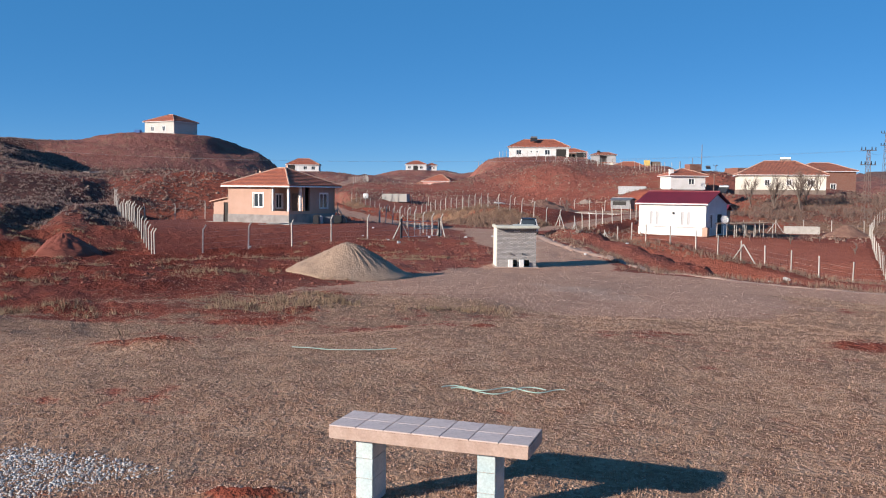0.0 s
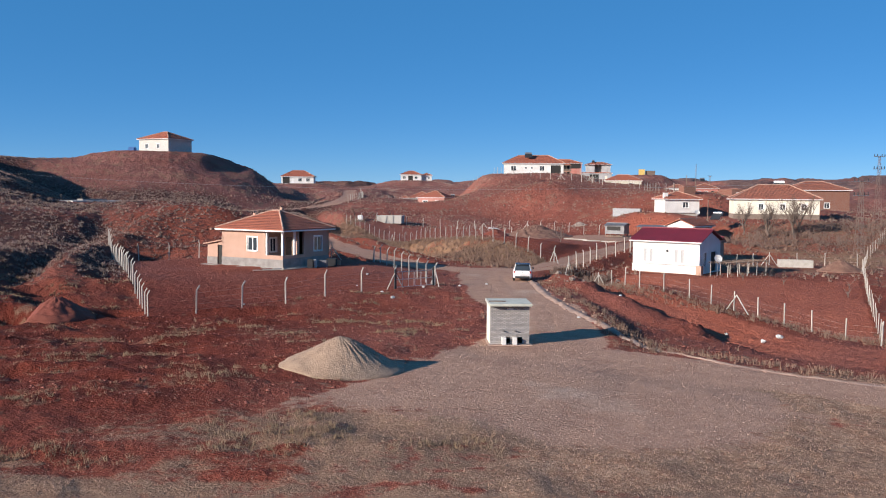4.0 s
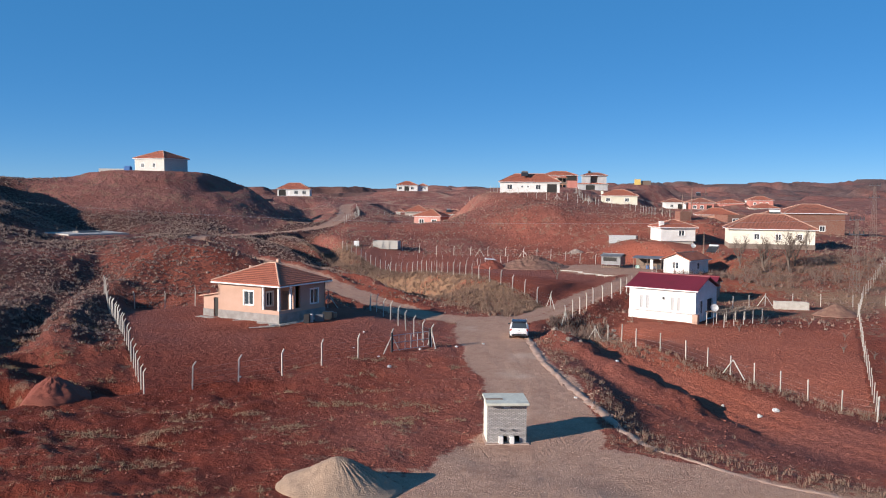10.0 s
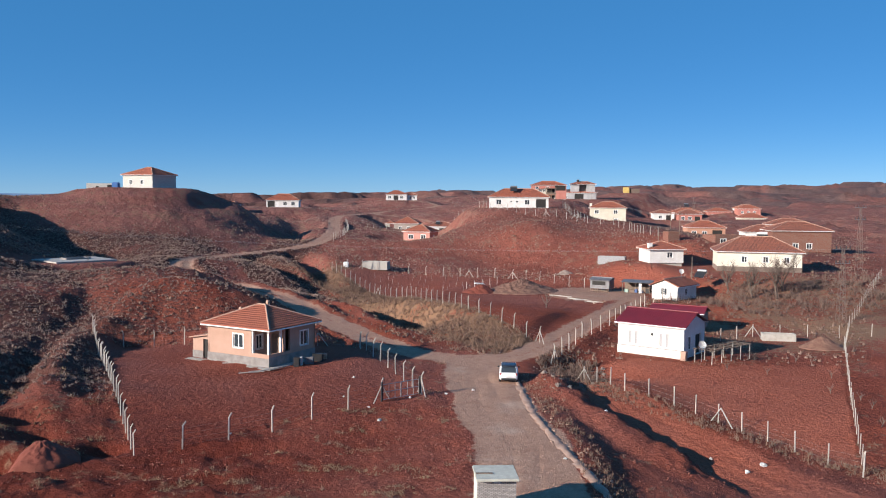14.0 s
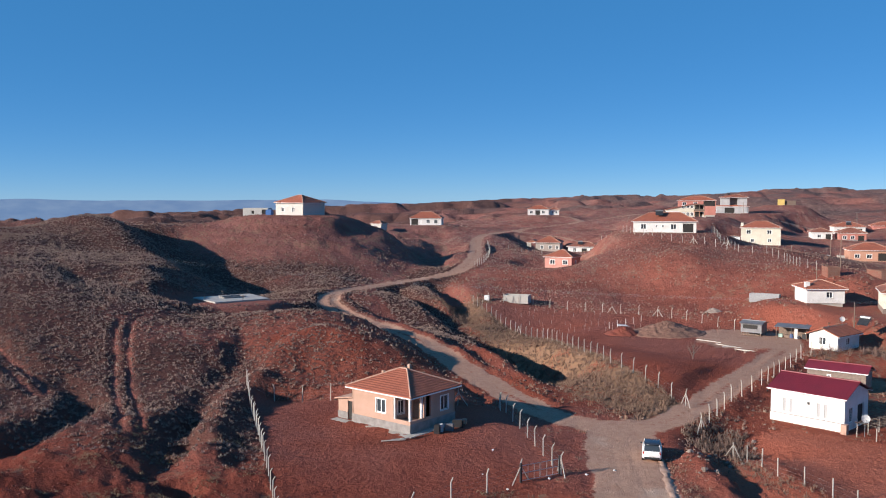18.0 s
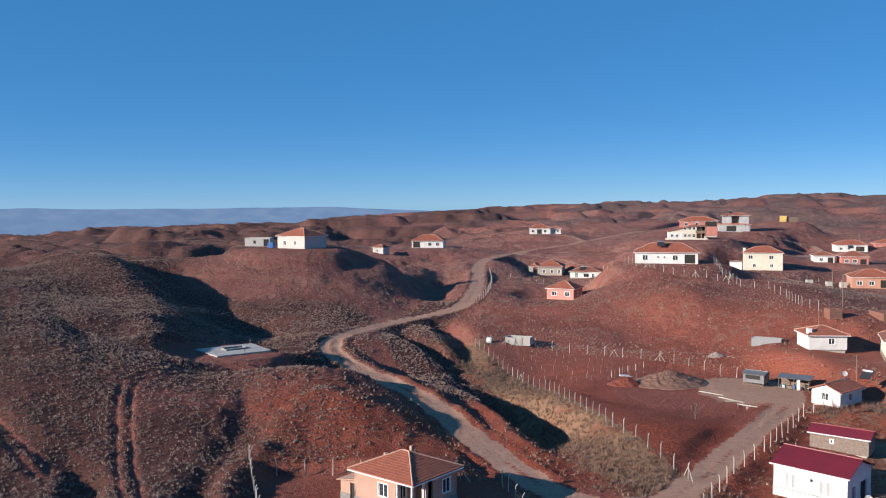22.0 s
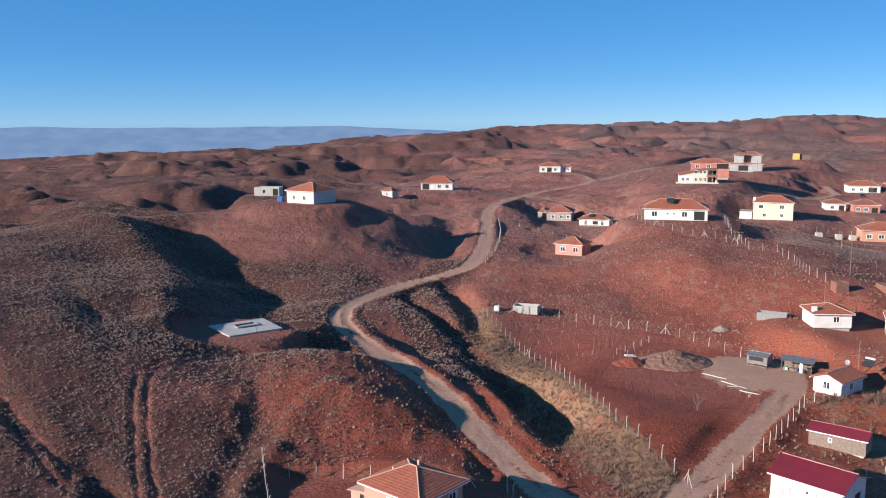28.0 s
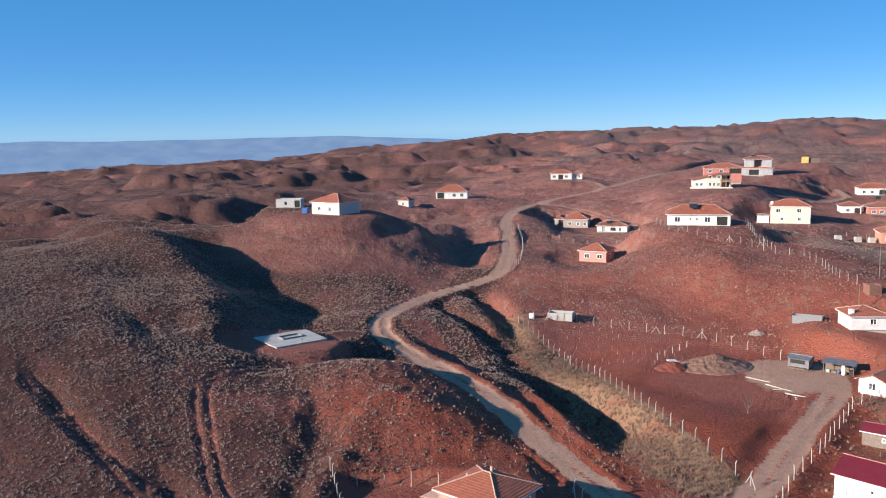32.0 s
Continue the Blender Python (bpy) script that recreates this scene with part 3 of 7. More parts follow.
    scrub = np.clip(slope_w * (0.9 + 1.6 * fbm(x / 16, y / 16, 4, 41)), 0, 1)
    bare = np.exp(-(((x + 36) / 14) ** 2 + ((y - 118) / 17) ** 2))
    scrub = scrub * (1 - 0.6 * bare)
    hill_b = np.exp(-(((x - 30) / 45) ** 2 + ((y - 238) / 45) ** 2)) * 0.35
    knoll = np.exp(-(((x + 32) / 16) ** 2 + ((y - 118) / 16) ** 2)) * (0.25 + 1.9 * fbm(x / 7, y / 7, 3, 43))
    east = ease(x, 40, 60) * ease(y, 110, 130) * (0.25 + 0.9 * fbm(x / 12, y / 12, 3, 46)) * (r < 400)
    scrub = np.clip(np.maximum.reduce([scrub, 0.8 * (1 - ease(along(x, y, [(-15, 141), (-25, 160), (-33, 175), (-37, 198), (-32, 225)])[0], 4, 9)), hill_b, knoll, east, wild * (0.62 + 1.8 * fbm(x / 45, y / 45, 4, 45))]), 0, 1)
    for cx, cy, rad, z, soft in PADS[:1] + PADS[16:18]:
        scrub = scrub * ease(np.hypot(x - cx, y - cy), rad, rad + 4)
    hill_a = np.hypot((x + 76) / 40, (y - 236) / 38)
    scrub = scrub * (0.25 + 0.75 * ease(hill_a, 0.7, 1.15))
    scrub = scrub * (1 - 0.8 * np.exp(-((ruts / 0.6) ** 2)))
    worked = fieldin | plotin | trackin | eastin
    scrub[worked] = 0
    grass[worked] = 0
    if rough:
        flat = np.zeros(np.shape(x))
        for cx, cy, rad, z, soft in PADS:
            flat = np.maximum(flat, 1 - ease(np.hypot(x - cx, y - cy), rad * 0.95, rad + 3.5))
        tame = np.maximum.reduce([road, 0.85 * flat, 0.75 * (fieldin | plotin), 0.8 * eastin, 0.9 * trackin])
        lump = 0.30 * fbm(x / 2.2, y / 2.2, 4, 51) + 1.6 * fbm(x / 14, y / 14, 4, 52) * ease(r, 60, 130)
        h = h + lump * (1 - tame) * np.clip(0.35 + (r - 15) / 60, 0.2, 1.0)
        dug = ease(-x, 5, 13) * ease(y, 18, 36) * (1 - ease(y, 80, 100)) * ease(x, -75, -50)
        h = h + dug * (1 - tame) * (1.15 * fbm(x / 4.5, y / 2.4, 5, 55) + 0.38 * fbm(x / 1.3, y / 0.8, 4, 56))
        rill = ridged(x / 6 + 2 * fbm(x / 9, y / 9, 2, 58), y / 14, 3, 57) - 0.55
        steep = np.exp(-(((x + 38) / 17) ** 2 + ((y - 116) / 20) ** 2)) + 0.7 * np.exp(-(((x + 70) / 45) ** 2 + ((y - 232) / 40) ** 2)) + 0.5 * np.exp(-(((x - 35) / 40) ** 2 + ((y - 228) / 35) ** 2))
        h = h - 1.3 * rill * np.clip(steep, 0, 1) * (1 - tame)
        rough_land = ease(r, 230, 330) * (1 - ease(r, 900, 1300)) * (1 - np.maximum(tame, flat)) * ease(along(x, y, ROAD_WEST)[0], 5, 24)
        for cx, cy, rad, z, soft in PADS[5:16]:
            rough_land = rough_land * (0.25 + 0.75 * ease(np.hypot(x - cx, y - cy - 6), rad + 6, rad + 24))
        h = h + rough_land * (1.6 * fbm(x / 24, y / 18, 4, 63) - 1.7 * (ease(ridged(x / 30 + fbm(x / 20, y / 20, 2, 64), y / 20, 3, 62), 0.52, 0.80) - 0.3))
        furrow = np.sin((x * 0.86 + y * 0.5) * 2 * np.pi / 1.3) * 0.05
        h = h + furrow * (fieldin | eastin) + 0.30 * (1 - 0.85 * tame) * fbm(x / 1.3, y / 1.3, 3, 53) * ease(r, 8, 30)
    return h, road, grass, scrub


def tone(x, y):
    """Hue of the soil: 0 maroon, 0.5 brick red, 1 worked and pale."""
    d = along(x, y, TRACK)[0]
    villa = np.exp(-(((x - 30) / 42) ** 2 + ((y - 238) / 40) ** 2))
    q = 0.45 + 0.35 * inside(x, y, EAST_PLOT) + 0.1 * inside(x, y, FIELD) + 0.26 * (1 - ease(d, 2.8, 3.6)) - 0.03 * villa + 0.14 * ease(x + 0.12 * y, -5, 30) * ease(y, 90, 130) + 0.06 * ease(x, 9, 14) * ease(y, 36, 44) * (1 - ease(y, 80, 92))
    knoll = np.exp(-(((x + 36) / 14) ** 2 + ((y - 116) / 18) ** 2))
    # past 300 m the soil drifts to maroon, distance haze put into the hue
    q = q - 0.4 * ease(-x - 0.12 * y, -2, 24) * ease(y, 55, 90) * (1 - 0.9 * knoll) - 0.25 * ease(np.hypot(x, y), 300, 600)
    q = np.where(inside(x, y, FIELD), 0.47, q)
    return np.clip(q + 0.5 * fbm(x / 30, y / 22, 4, 61), 0, 1)


def height(x, y):
    return float(ground(np.array([float(x)]), np.array([float(y)]), True)[0][0])


angles = np.radians(np.concatenate([np.arange(-40, 32.01, 0.15), np.arange(36, 320, 5.0)]))
radii = np.concatenate([4 * 1.0115 ** np.arange(0, 350), 219 * 1.007 ** np.arange(0, 256), 1306 * 1.012 ** np.arange(0, 114)])
na, nr = len(angles), len(radii)
gx, gy = np.outer(radii, np.sin(angles)), np.outer(radii, np.cos(angles)) - 4.0
gz, g_road, g_grass, g_scrub = ground(gx.ravel(), gy.ravel())
me = bpy.data.meshes.new("ground")
rows, cols = np.meshgrid(np.arange(nr - 1), np.arange(na), indexing="ij")
nxt = (cols + 1) % na
quads = np.stack([rows * na + cols, (rows + 1) * na + cols, (rows + 1) * na + nxt, rows * na + nxt], -1).reshape(-1, 4)[:, ::-1]
cap = np.arange(na)
me.vertices.add(na * nr)
me.vertices.foreach_set("co", np.stack([gx.ravel(), gy.ravel(), gz], -1).ravel())
me.loops.add(quads.size + na)
me.loops.foreach_set("vertex_index", np.concatenate([quads.ravel(), cap[::-1]]))
me.polygons.add(len(quads) + 1)
me.polygons.foreach_set("loop_start", np.concatenate([np.arange(len(quads)) * 4, [quads.size]]))
me.polygons.foreach_set("loop_total", np.concatenate([np.full(len(quads), 4), [na]]))
me.update(calc_edges=True)
me.polygons.foreach_set("use_smooth", np.ones(len(quads) + 1, bool))
soil = me.color_attributes.new("cover", "FLOAT_COLOR", "POINT")
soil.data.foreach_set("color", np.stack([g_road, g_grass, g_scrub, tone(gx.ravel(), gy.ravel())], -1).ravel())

EARTH = bpy.data.materials.new("red_earth")
EARTH.use_nodes = True
en, el = EARTH.node_tree.nodes, EARTH.node_tree.links
eb = en["Principled BSDF"]
eb.inputs["Roughness"].default_value = 0.95
eb.inputs["Specular IOR Level"].default_value = 0.15


def earth_noise(scale, detail=5, rough=0.6):
    t = en.new("ShaderNodeTexNoise")
    t.inputs["Scale"].default_value, t.inputs["Detail"].default_value, t.inputs["Roughness"].default_value = scale, detail, rough
    el.new(etc.outputs["Object"], t.inputs["Vector"])
    return t.outputs["Fac"]


def earth_mix(fac, a, b):
    k = en.new("ShaderNodeMix")
    k.data_type = "RGBA"
    for sock, v in (("A", a), ("B", b), ("Factor", fac)):
        if isinstance(v, tuple):
            k.inputs[sock].default_value = (*v, 1)
        else:
            el.new(v, k.inputs[sock])
    return k.outputs["Result"]


def earth_range(v, a, b, c=0.0, d=1.0):
    k = en.new("ShaderNodeMapRange")
    for name, q in (("From Min", a), ("From Max", b), ("To Min", c), ("To Max", d)):
        k.inputs[name].default_value = q
    el.new(v, k.inputs["Value"])
    return k.outputs["Result"]


def earth_math(op, a, b):
    k = en.new("ShaderNodeMath")
    k.operation, k.use_clamp = op, True
    for i, v in enumerate((a, b)):
        if isinstance(v, float):
            k.inputs[i].default_value = v
        else:
            el.new(v, k.inputs[i])
    return k.outputs["Value"]


etc = en.new("ShaderNodeTexCoord")
cover = en.new("ShaderNodeVertexColor")
cover.layer_name = "cover"
split = en.new("ShaderNodeSeparateColor")
el.new(cover.outputs["Color"], split.inputs["Color"])
n_big, n_mid, n_small, n_tiny = earth_noise(0.02), earth_noise(0.22), earth_noise(1.7), earth_noise(11.0, 4)
red = earth_mix(earth_range(n_mid, 0.35, 0.65), (0.285, 0.070, 0.038), (0.200, 0.047, 0.027))
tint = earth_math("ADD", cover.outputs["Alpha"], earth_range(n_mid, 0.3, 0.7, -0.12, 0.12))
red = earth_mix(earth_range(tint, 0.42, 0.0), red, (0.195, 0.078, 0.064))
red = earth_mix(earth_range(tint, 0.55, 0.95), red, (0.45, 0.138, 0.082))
red = earth_mix(earth_range(n_big, 0.45, 0.60, 0.0, 0.7), red, (0.245, 0.092, 0.070))
red = earth_mix(earth_range(n_tiny, 0.58, 0.75, 0.0, 0.5), red, (0.31, 0.115, 0.076))
n_clod = earth_noise(4.5, 9, 0.75)
red = earth_mix(earth_range(n_clod, 0.50, 0.62, 0.0, 0.5), red, (0.115, 0.030, 0.019))
red = earth_mix(earth_range(n_clod, 0.44, 0.34, 0.0, 0.5), red, (0.39, 0.135, 0.088))
# freshly dug soil round the pit, shade among its clods put into the colour
where = en.new("ShaderNodeSeparateXYZ")
el.new(etc.outputs["Object"], where.inputs["Vector"])
# soil turns greyer further off: haze and scrub put into its colour
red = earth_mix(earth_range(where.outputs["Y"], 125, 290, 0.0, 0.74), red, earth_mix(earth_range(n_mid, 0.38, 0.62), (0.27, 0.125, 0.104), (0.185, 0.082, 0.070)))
# share of the pit's ground, where that shade is mixed in
pit = earth_math("MULTIPLY", earth_range(where.outputs["X"], -3, -13), earth_math("MULTIPLY", earth_range(where.outputs["Y"], 16, 32), earth_range(where.outputs["Y"], 78, 60)))
red = earth_mix(earth_math("MULTIPLY", pit, earth_range(earth_noise(0.35, 7, 0.65), 0.38, 0.56, 0.66, 0.98)), red, (0.115, 0.022, 0.0125))
gravel = earth_mix(earth_range(n_small, 0.35, 0.7), (0.445, 0.266, 0.187), (0.345, 0.192, 0.130))
gravel = earth_mix(earth_range(n_tiny, 0.5, 0.72), gravel, (0.50, 0.345, 0.252))
# wheel marks that turn on the apron
spin_at = en.new("ShaderNodeMapping")
spin_at.inputs["Location"].default_value = (-9.0, -46.0, 0.0)
el.new(etc.outputs["Object"], spin_at.inputs["Vector"])
marks = en.new("ShaderNodeTexWave")
marks.wave_type, marks.rings_direction = "RINGS", "Z"
for key, v in (("Scale", 0.95), ("Distortion", 30.0), ("Detail", 5.0), ("Detail Scale", 0.22), ("Detail Roughness", 0.68)):
    marks.inputs[key].default_value = v
el.new(spin_at.outputs["Vector"], marks.inputs["Vector"])
worn = earth_math("MULTIPLY", earth_range(marks.outputs["Fac"], 0.62, 0.95), earth_range(earth_noise(0.30, 5, 0.65), 0.50, 0.62))
worn = earth_math("MULTIPLY", worn, earth_range(where.outputs["Y"], 56, 44))
gravel = earth_mix(earth_math("MULTIPLY", worn, earth_range(n_mid, 0.3, 0.6, 0.2, 0.5)), gravel, (0.27, 0.150, 0.102))
gravel = earth_mix(earth_range(earth_noise(0.16, 5, 0.6), 0.58, 0.70, 0.0, 0.55), gravel, (0.52, 0.39, 0.30))
gravel = earth_mix(earth_range(earth_noise(0.45, 6, 0.7), 0.5, 0.66, 0.0, 0.45), gravel, (0.29, 0.150, 0.105))
straw = earth_mix(earth_range(n_small, 0.40, 0.60), (0.42, 0.262, 0.17), (0.27, 0.14, 0.085))
straw = earth_mix(earth_range(earth_noise(0.7, 6, 0.7), 0.50, 0.62, 0.0, 0.55), straw, (0.25, 0.125, 0.075))
straw = earth_mix(earth_range(n_tiny, 0.5, 0.7), straw, (0.48, 0.315, 0.22))
straw = earth_mix(earth_range(n_clod, 0.50, 0.62, 0.0, 0.6), straw, (0.16, 0.085, 0.052))
straw = earth_mix(earth_range(where.outputs["Y"], 34, 60), straw, (0.245, 0.142, 0.088))
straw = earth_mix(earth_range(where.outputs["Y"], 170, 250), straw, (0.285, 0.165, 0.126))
# straw round the pit darkened with the same painted shade
straw = earth_mix(earth_math("MULTIPLY", pit, earth_range(n_mid, 0.3, 0.5, 0.35, 0.8)), straw, (0.175, 0.078, 0.048))
straw = earth_mix(earth_range(tint, 0.46, 0.16), straw, (0.21, 0.132, 0.088))
bushy = earth_mix(earth_range(n_small, 0.40, 0.60), (0.080, 0.034, 0.027), (0.090, 0.028, 0.021))
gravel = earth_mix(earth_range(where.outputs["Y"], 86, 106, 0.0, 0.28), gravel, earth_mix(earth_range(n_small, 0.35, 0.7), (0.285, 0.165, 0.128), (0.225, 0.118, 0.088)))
gravel = earth_mix(earth_range(n_clod, 0.52, 0.64, 0.0, 0.45), gravel, (0.24, 0.135, 0.09))
bushy = earth_mix(earth_range(n_tiny, 0.45, 0.65), bushy, (0.13, 0.072, 0.058))
# far scrub ground: haze paled into its colour, the shaded west kept darker
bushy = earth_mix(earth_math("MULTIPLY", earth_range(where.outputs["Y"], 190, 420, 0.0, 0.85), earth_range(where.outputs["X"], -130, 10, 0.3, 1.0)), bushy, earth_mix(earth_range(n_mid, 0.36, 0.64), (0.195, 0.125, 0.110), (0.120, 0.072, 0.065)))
wobble = earth_range(n_small, 0.3, 0.7, -0.35, 0.35)
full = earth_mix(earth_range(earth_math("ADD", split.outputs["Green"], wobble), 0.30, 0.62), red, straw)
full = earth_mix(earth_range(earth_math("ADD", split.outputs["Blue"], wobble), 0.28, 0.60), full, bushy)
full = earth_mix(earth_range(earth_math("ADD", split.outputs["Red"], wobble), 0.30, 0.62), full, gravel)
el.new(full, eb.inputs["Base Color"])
bump_a, bump_b = en.new("ShaderNodeBump"), en.new("ShaderNodeBump")
bump_a.inputs["Strength"].default_value, bump_a.inputs["Distance"].default_value = 1.0, 0.32
bump_b.inputs["Strength"].default_value, bump_b.inputs["Distance"].default_value = 0.7, 0.09
el.new(n_small, bump_a.inputs["Height"])
el.new(n_tiny, bump_b.inputs["Height"])
el.new(earth_math("MULTIPLY", earth_range(split.outputs["Red"], 0.1, 0.7, 1.0, 0.3), earth_range(split.outputs["Green"], 0.2, 0.7, 1.0, 0.4)), bump_a.inputs["Strength"])
el.new(earth_range(split.outputs["Red"], 0.1, 0.7, 1.0, 0.85), bump_b.inputs["Strength"])
bump_d = en.new("ShaderNodeBump")
bump_d.invert = True
bump_d.inputs["Distance"].default_value = 0.03
el.new(worn, bump_d.inputs["Height"])
el.new(earth_range(split.outputs["Red"], 0.3, 0.7), bump_d.inputs["Strength"])
bump_c = en.new("ShaderNodeBump")
bump_c.inputs["Distance"].default_value = 1.1
el.new(earth_noise(0.42, 7, 0.62), bump_c.inputs["Height"])
el.new(earth_math("MULTIPLY", earth_range(where.outputs["Y"], 120, 240, 0.0, 0.9), earth_range(split.outputs["Red"], 0.1, 0.6, 1.0, 0.1)), bump_c.inputs["Strength"])
el.new(bump_d.outputs["Normal"], bump_c.inputs["Normal"])
el.new(bump_c.outputs["Normal"], bump_a.inputs["Normal"])
el.new(bump_a.outputs["Normal"], bump_b.inputs["Normal"])
el.new(bump_b.outputs["Normal"], eb.inputs["Normal"])
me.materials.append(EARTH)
tagged(new("ground", me), "rolling red earth with dry grass, scrub and gravel roads", "ground", kind="structure")

# far mountains beyond the valley; haze is put into their glowing blue colour
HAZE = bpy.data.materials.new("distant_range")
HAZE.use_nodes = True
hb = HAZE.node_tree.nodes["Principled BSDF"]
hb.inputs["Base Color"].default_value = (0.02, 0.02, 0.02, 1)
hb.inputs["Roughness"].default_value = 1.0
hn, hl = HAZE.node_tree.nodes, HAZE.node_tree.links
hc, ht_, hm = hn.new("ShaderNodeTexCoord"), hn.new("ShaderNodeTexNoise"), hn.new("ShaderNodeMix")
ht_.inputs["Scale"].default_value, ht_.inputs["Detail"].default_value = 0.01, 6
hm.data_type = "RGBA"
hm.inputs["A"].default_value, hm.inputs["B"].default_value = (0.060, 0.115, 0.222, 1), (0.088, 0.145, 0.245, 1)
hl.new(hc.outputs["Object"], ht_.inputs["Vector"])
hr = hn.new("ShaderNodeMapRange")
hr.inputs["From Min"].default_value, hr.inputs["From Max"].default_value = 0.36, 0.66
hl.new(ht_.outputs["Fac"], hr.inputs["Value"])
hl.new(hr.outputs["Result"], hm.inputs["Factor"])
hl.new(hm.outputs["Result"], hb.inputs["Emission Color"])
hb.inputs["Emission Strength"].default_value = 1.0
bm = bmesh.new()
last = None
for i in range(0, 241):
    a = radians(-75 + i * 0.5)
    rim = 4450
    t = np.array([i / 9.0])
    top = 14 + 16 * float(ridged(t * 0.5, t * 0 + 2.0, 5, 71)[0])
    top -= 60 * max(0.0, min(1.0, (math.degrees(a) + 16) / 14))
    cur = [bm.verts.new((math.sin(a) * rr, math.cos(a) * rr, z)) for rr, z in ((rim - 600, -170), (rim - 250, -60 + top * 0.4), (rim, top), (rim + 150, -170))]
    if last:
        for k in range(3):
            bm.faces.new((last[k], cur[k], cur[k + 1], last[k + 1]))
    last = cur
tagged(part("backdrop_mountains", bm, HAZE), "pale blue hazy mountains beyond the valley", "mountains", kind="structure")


# ---- buildings ----
def wall_panel(bm, length, tall, holes, thick=0.24, uvs=None):
    """One upright wall from the origin along +x, its face on y = 0, with holes (x, z, w, h) right through."""
    xs = sorted({0.0, length, *(v for x, z, w, h in holes for v in (x, x + w))})
    zs = sorted({0.0, tall, *(v for x, z, w, h in holes for v in (z, z + h))})

    def hole(xm, zm):
        return any(x < xm < x + w and z < zm < z + h for x, z, w, h in holes)

    made = []
    for y, flip in ((0.0, False), (thick, True)):
        for i in range(len(xs) - 1):
            for k in range(len(zs) - 1):
                if hole((xs[i] + xs[i + 1]) / 2, (zs[k] + zs[k + 1]) / 2):
                    continue
                q = [bm.verts.new((a, y, c)) for a, c in ((xs[i], zs[k]), (xs[i + 1], zs[k]), (xs[i + 1], zs[k + 1]), (xs[i], zs[k + 1]))]
                made += q
                bm.faces.new(q[::-1] if flip else q)
    for x, z, w, h in [(0, 0, length, tall)] + list(holes):
        for (ax, az), (bx, bz) in (((x, z), (x + w, z)), ((x + w, z), (x + w, z + h)), ((x + w, z + h), (x, z + h)), ((x, z + h), (x, z))):
            q = [bm.verts.new(p) for p in ((ax, 0, az), (bx, 0, bz), (bx, thick, bz), (ax, thick, az))]
            made += q
            bm.faces.new(q)
    return made


def wall_uv(bm):
    uv = bm.loops.layers.uv.verify()
    bm.normal_update()
    for f in bm.faces:
        n = f.normal
        for lp in f.loops:
            p = lp.vert.co
            lp[uv].uv = (p.x if abs(n.y) >= abs(n.x) else p.y, p.z)


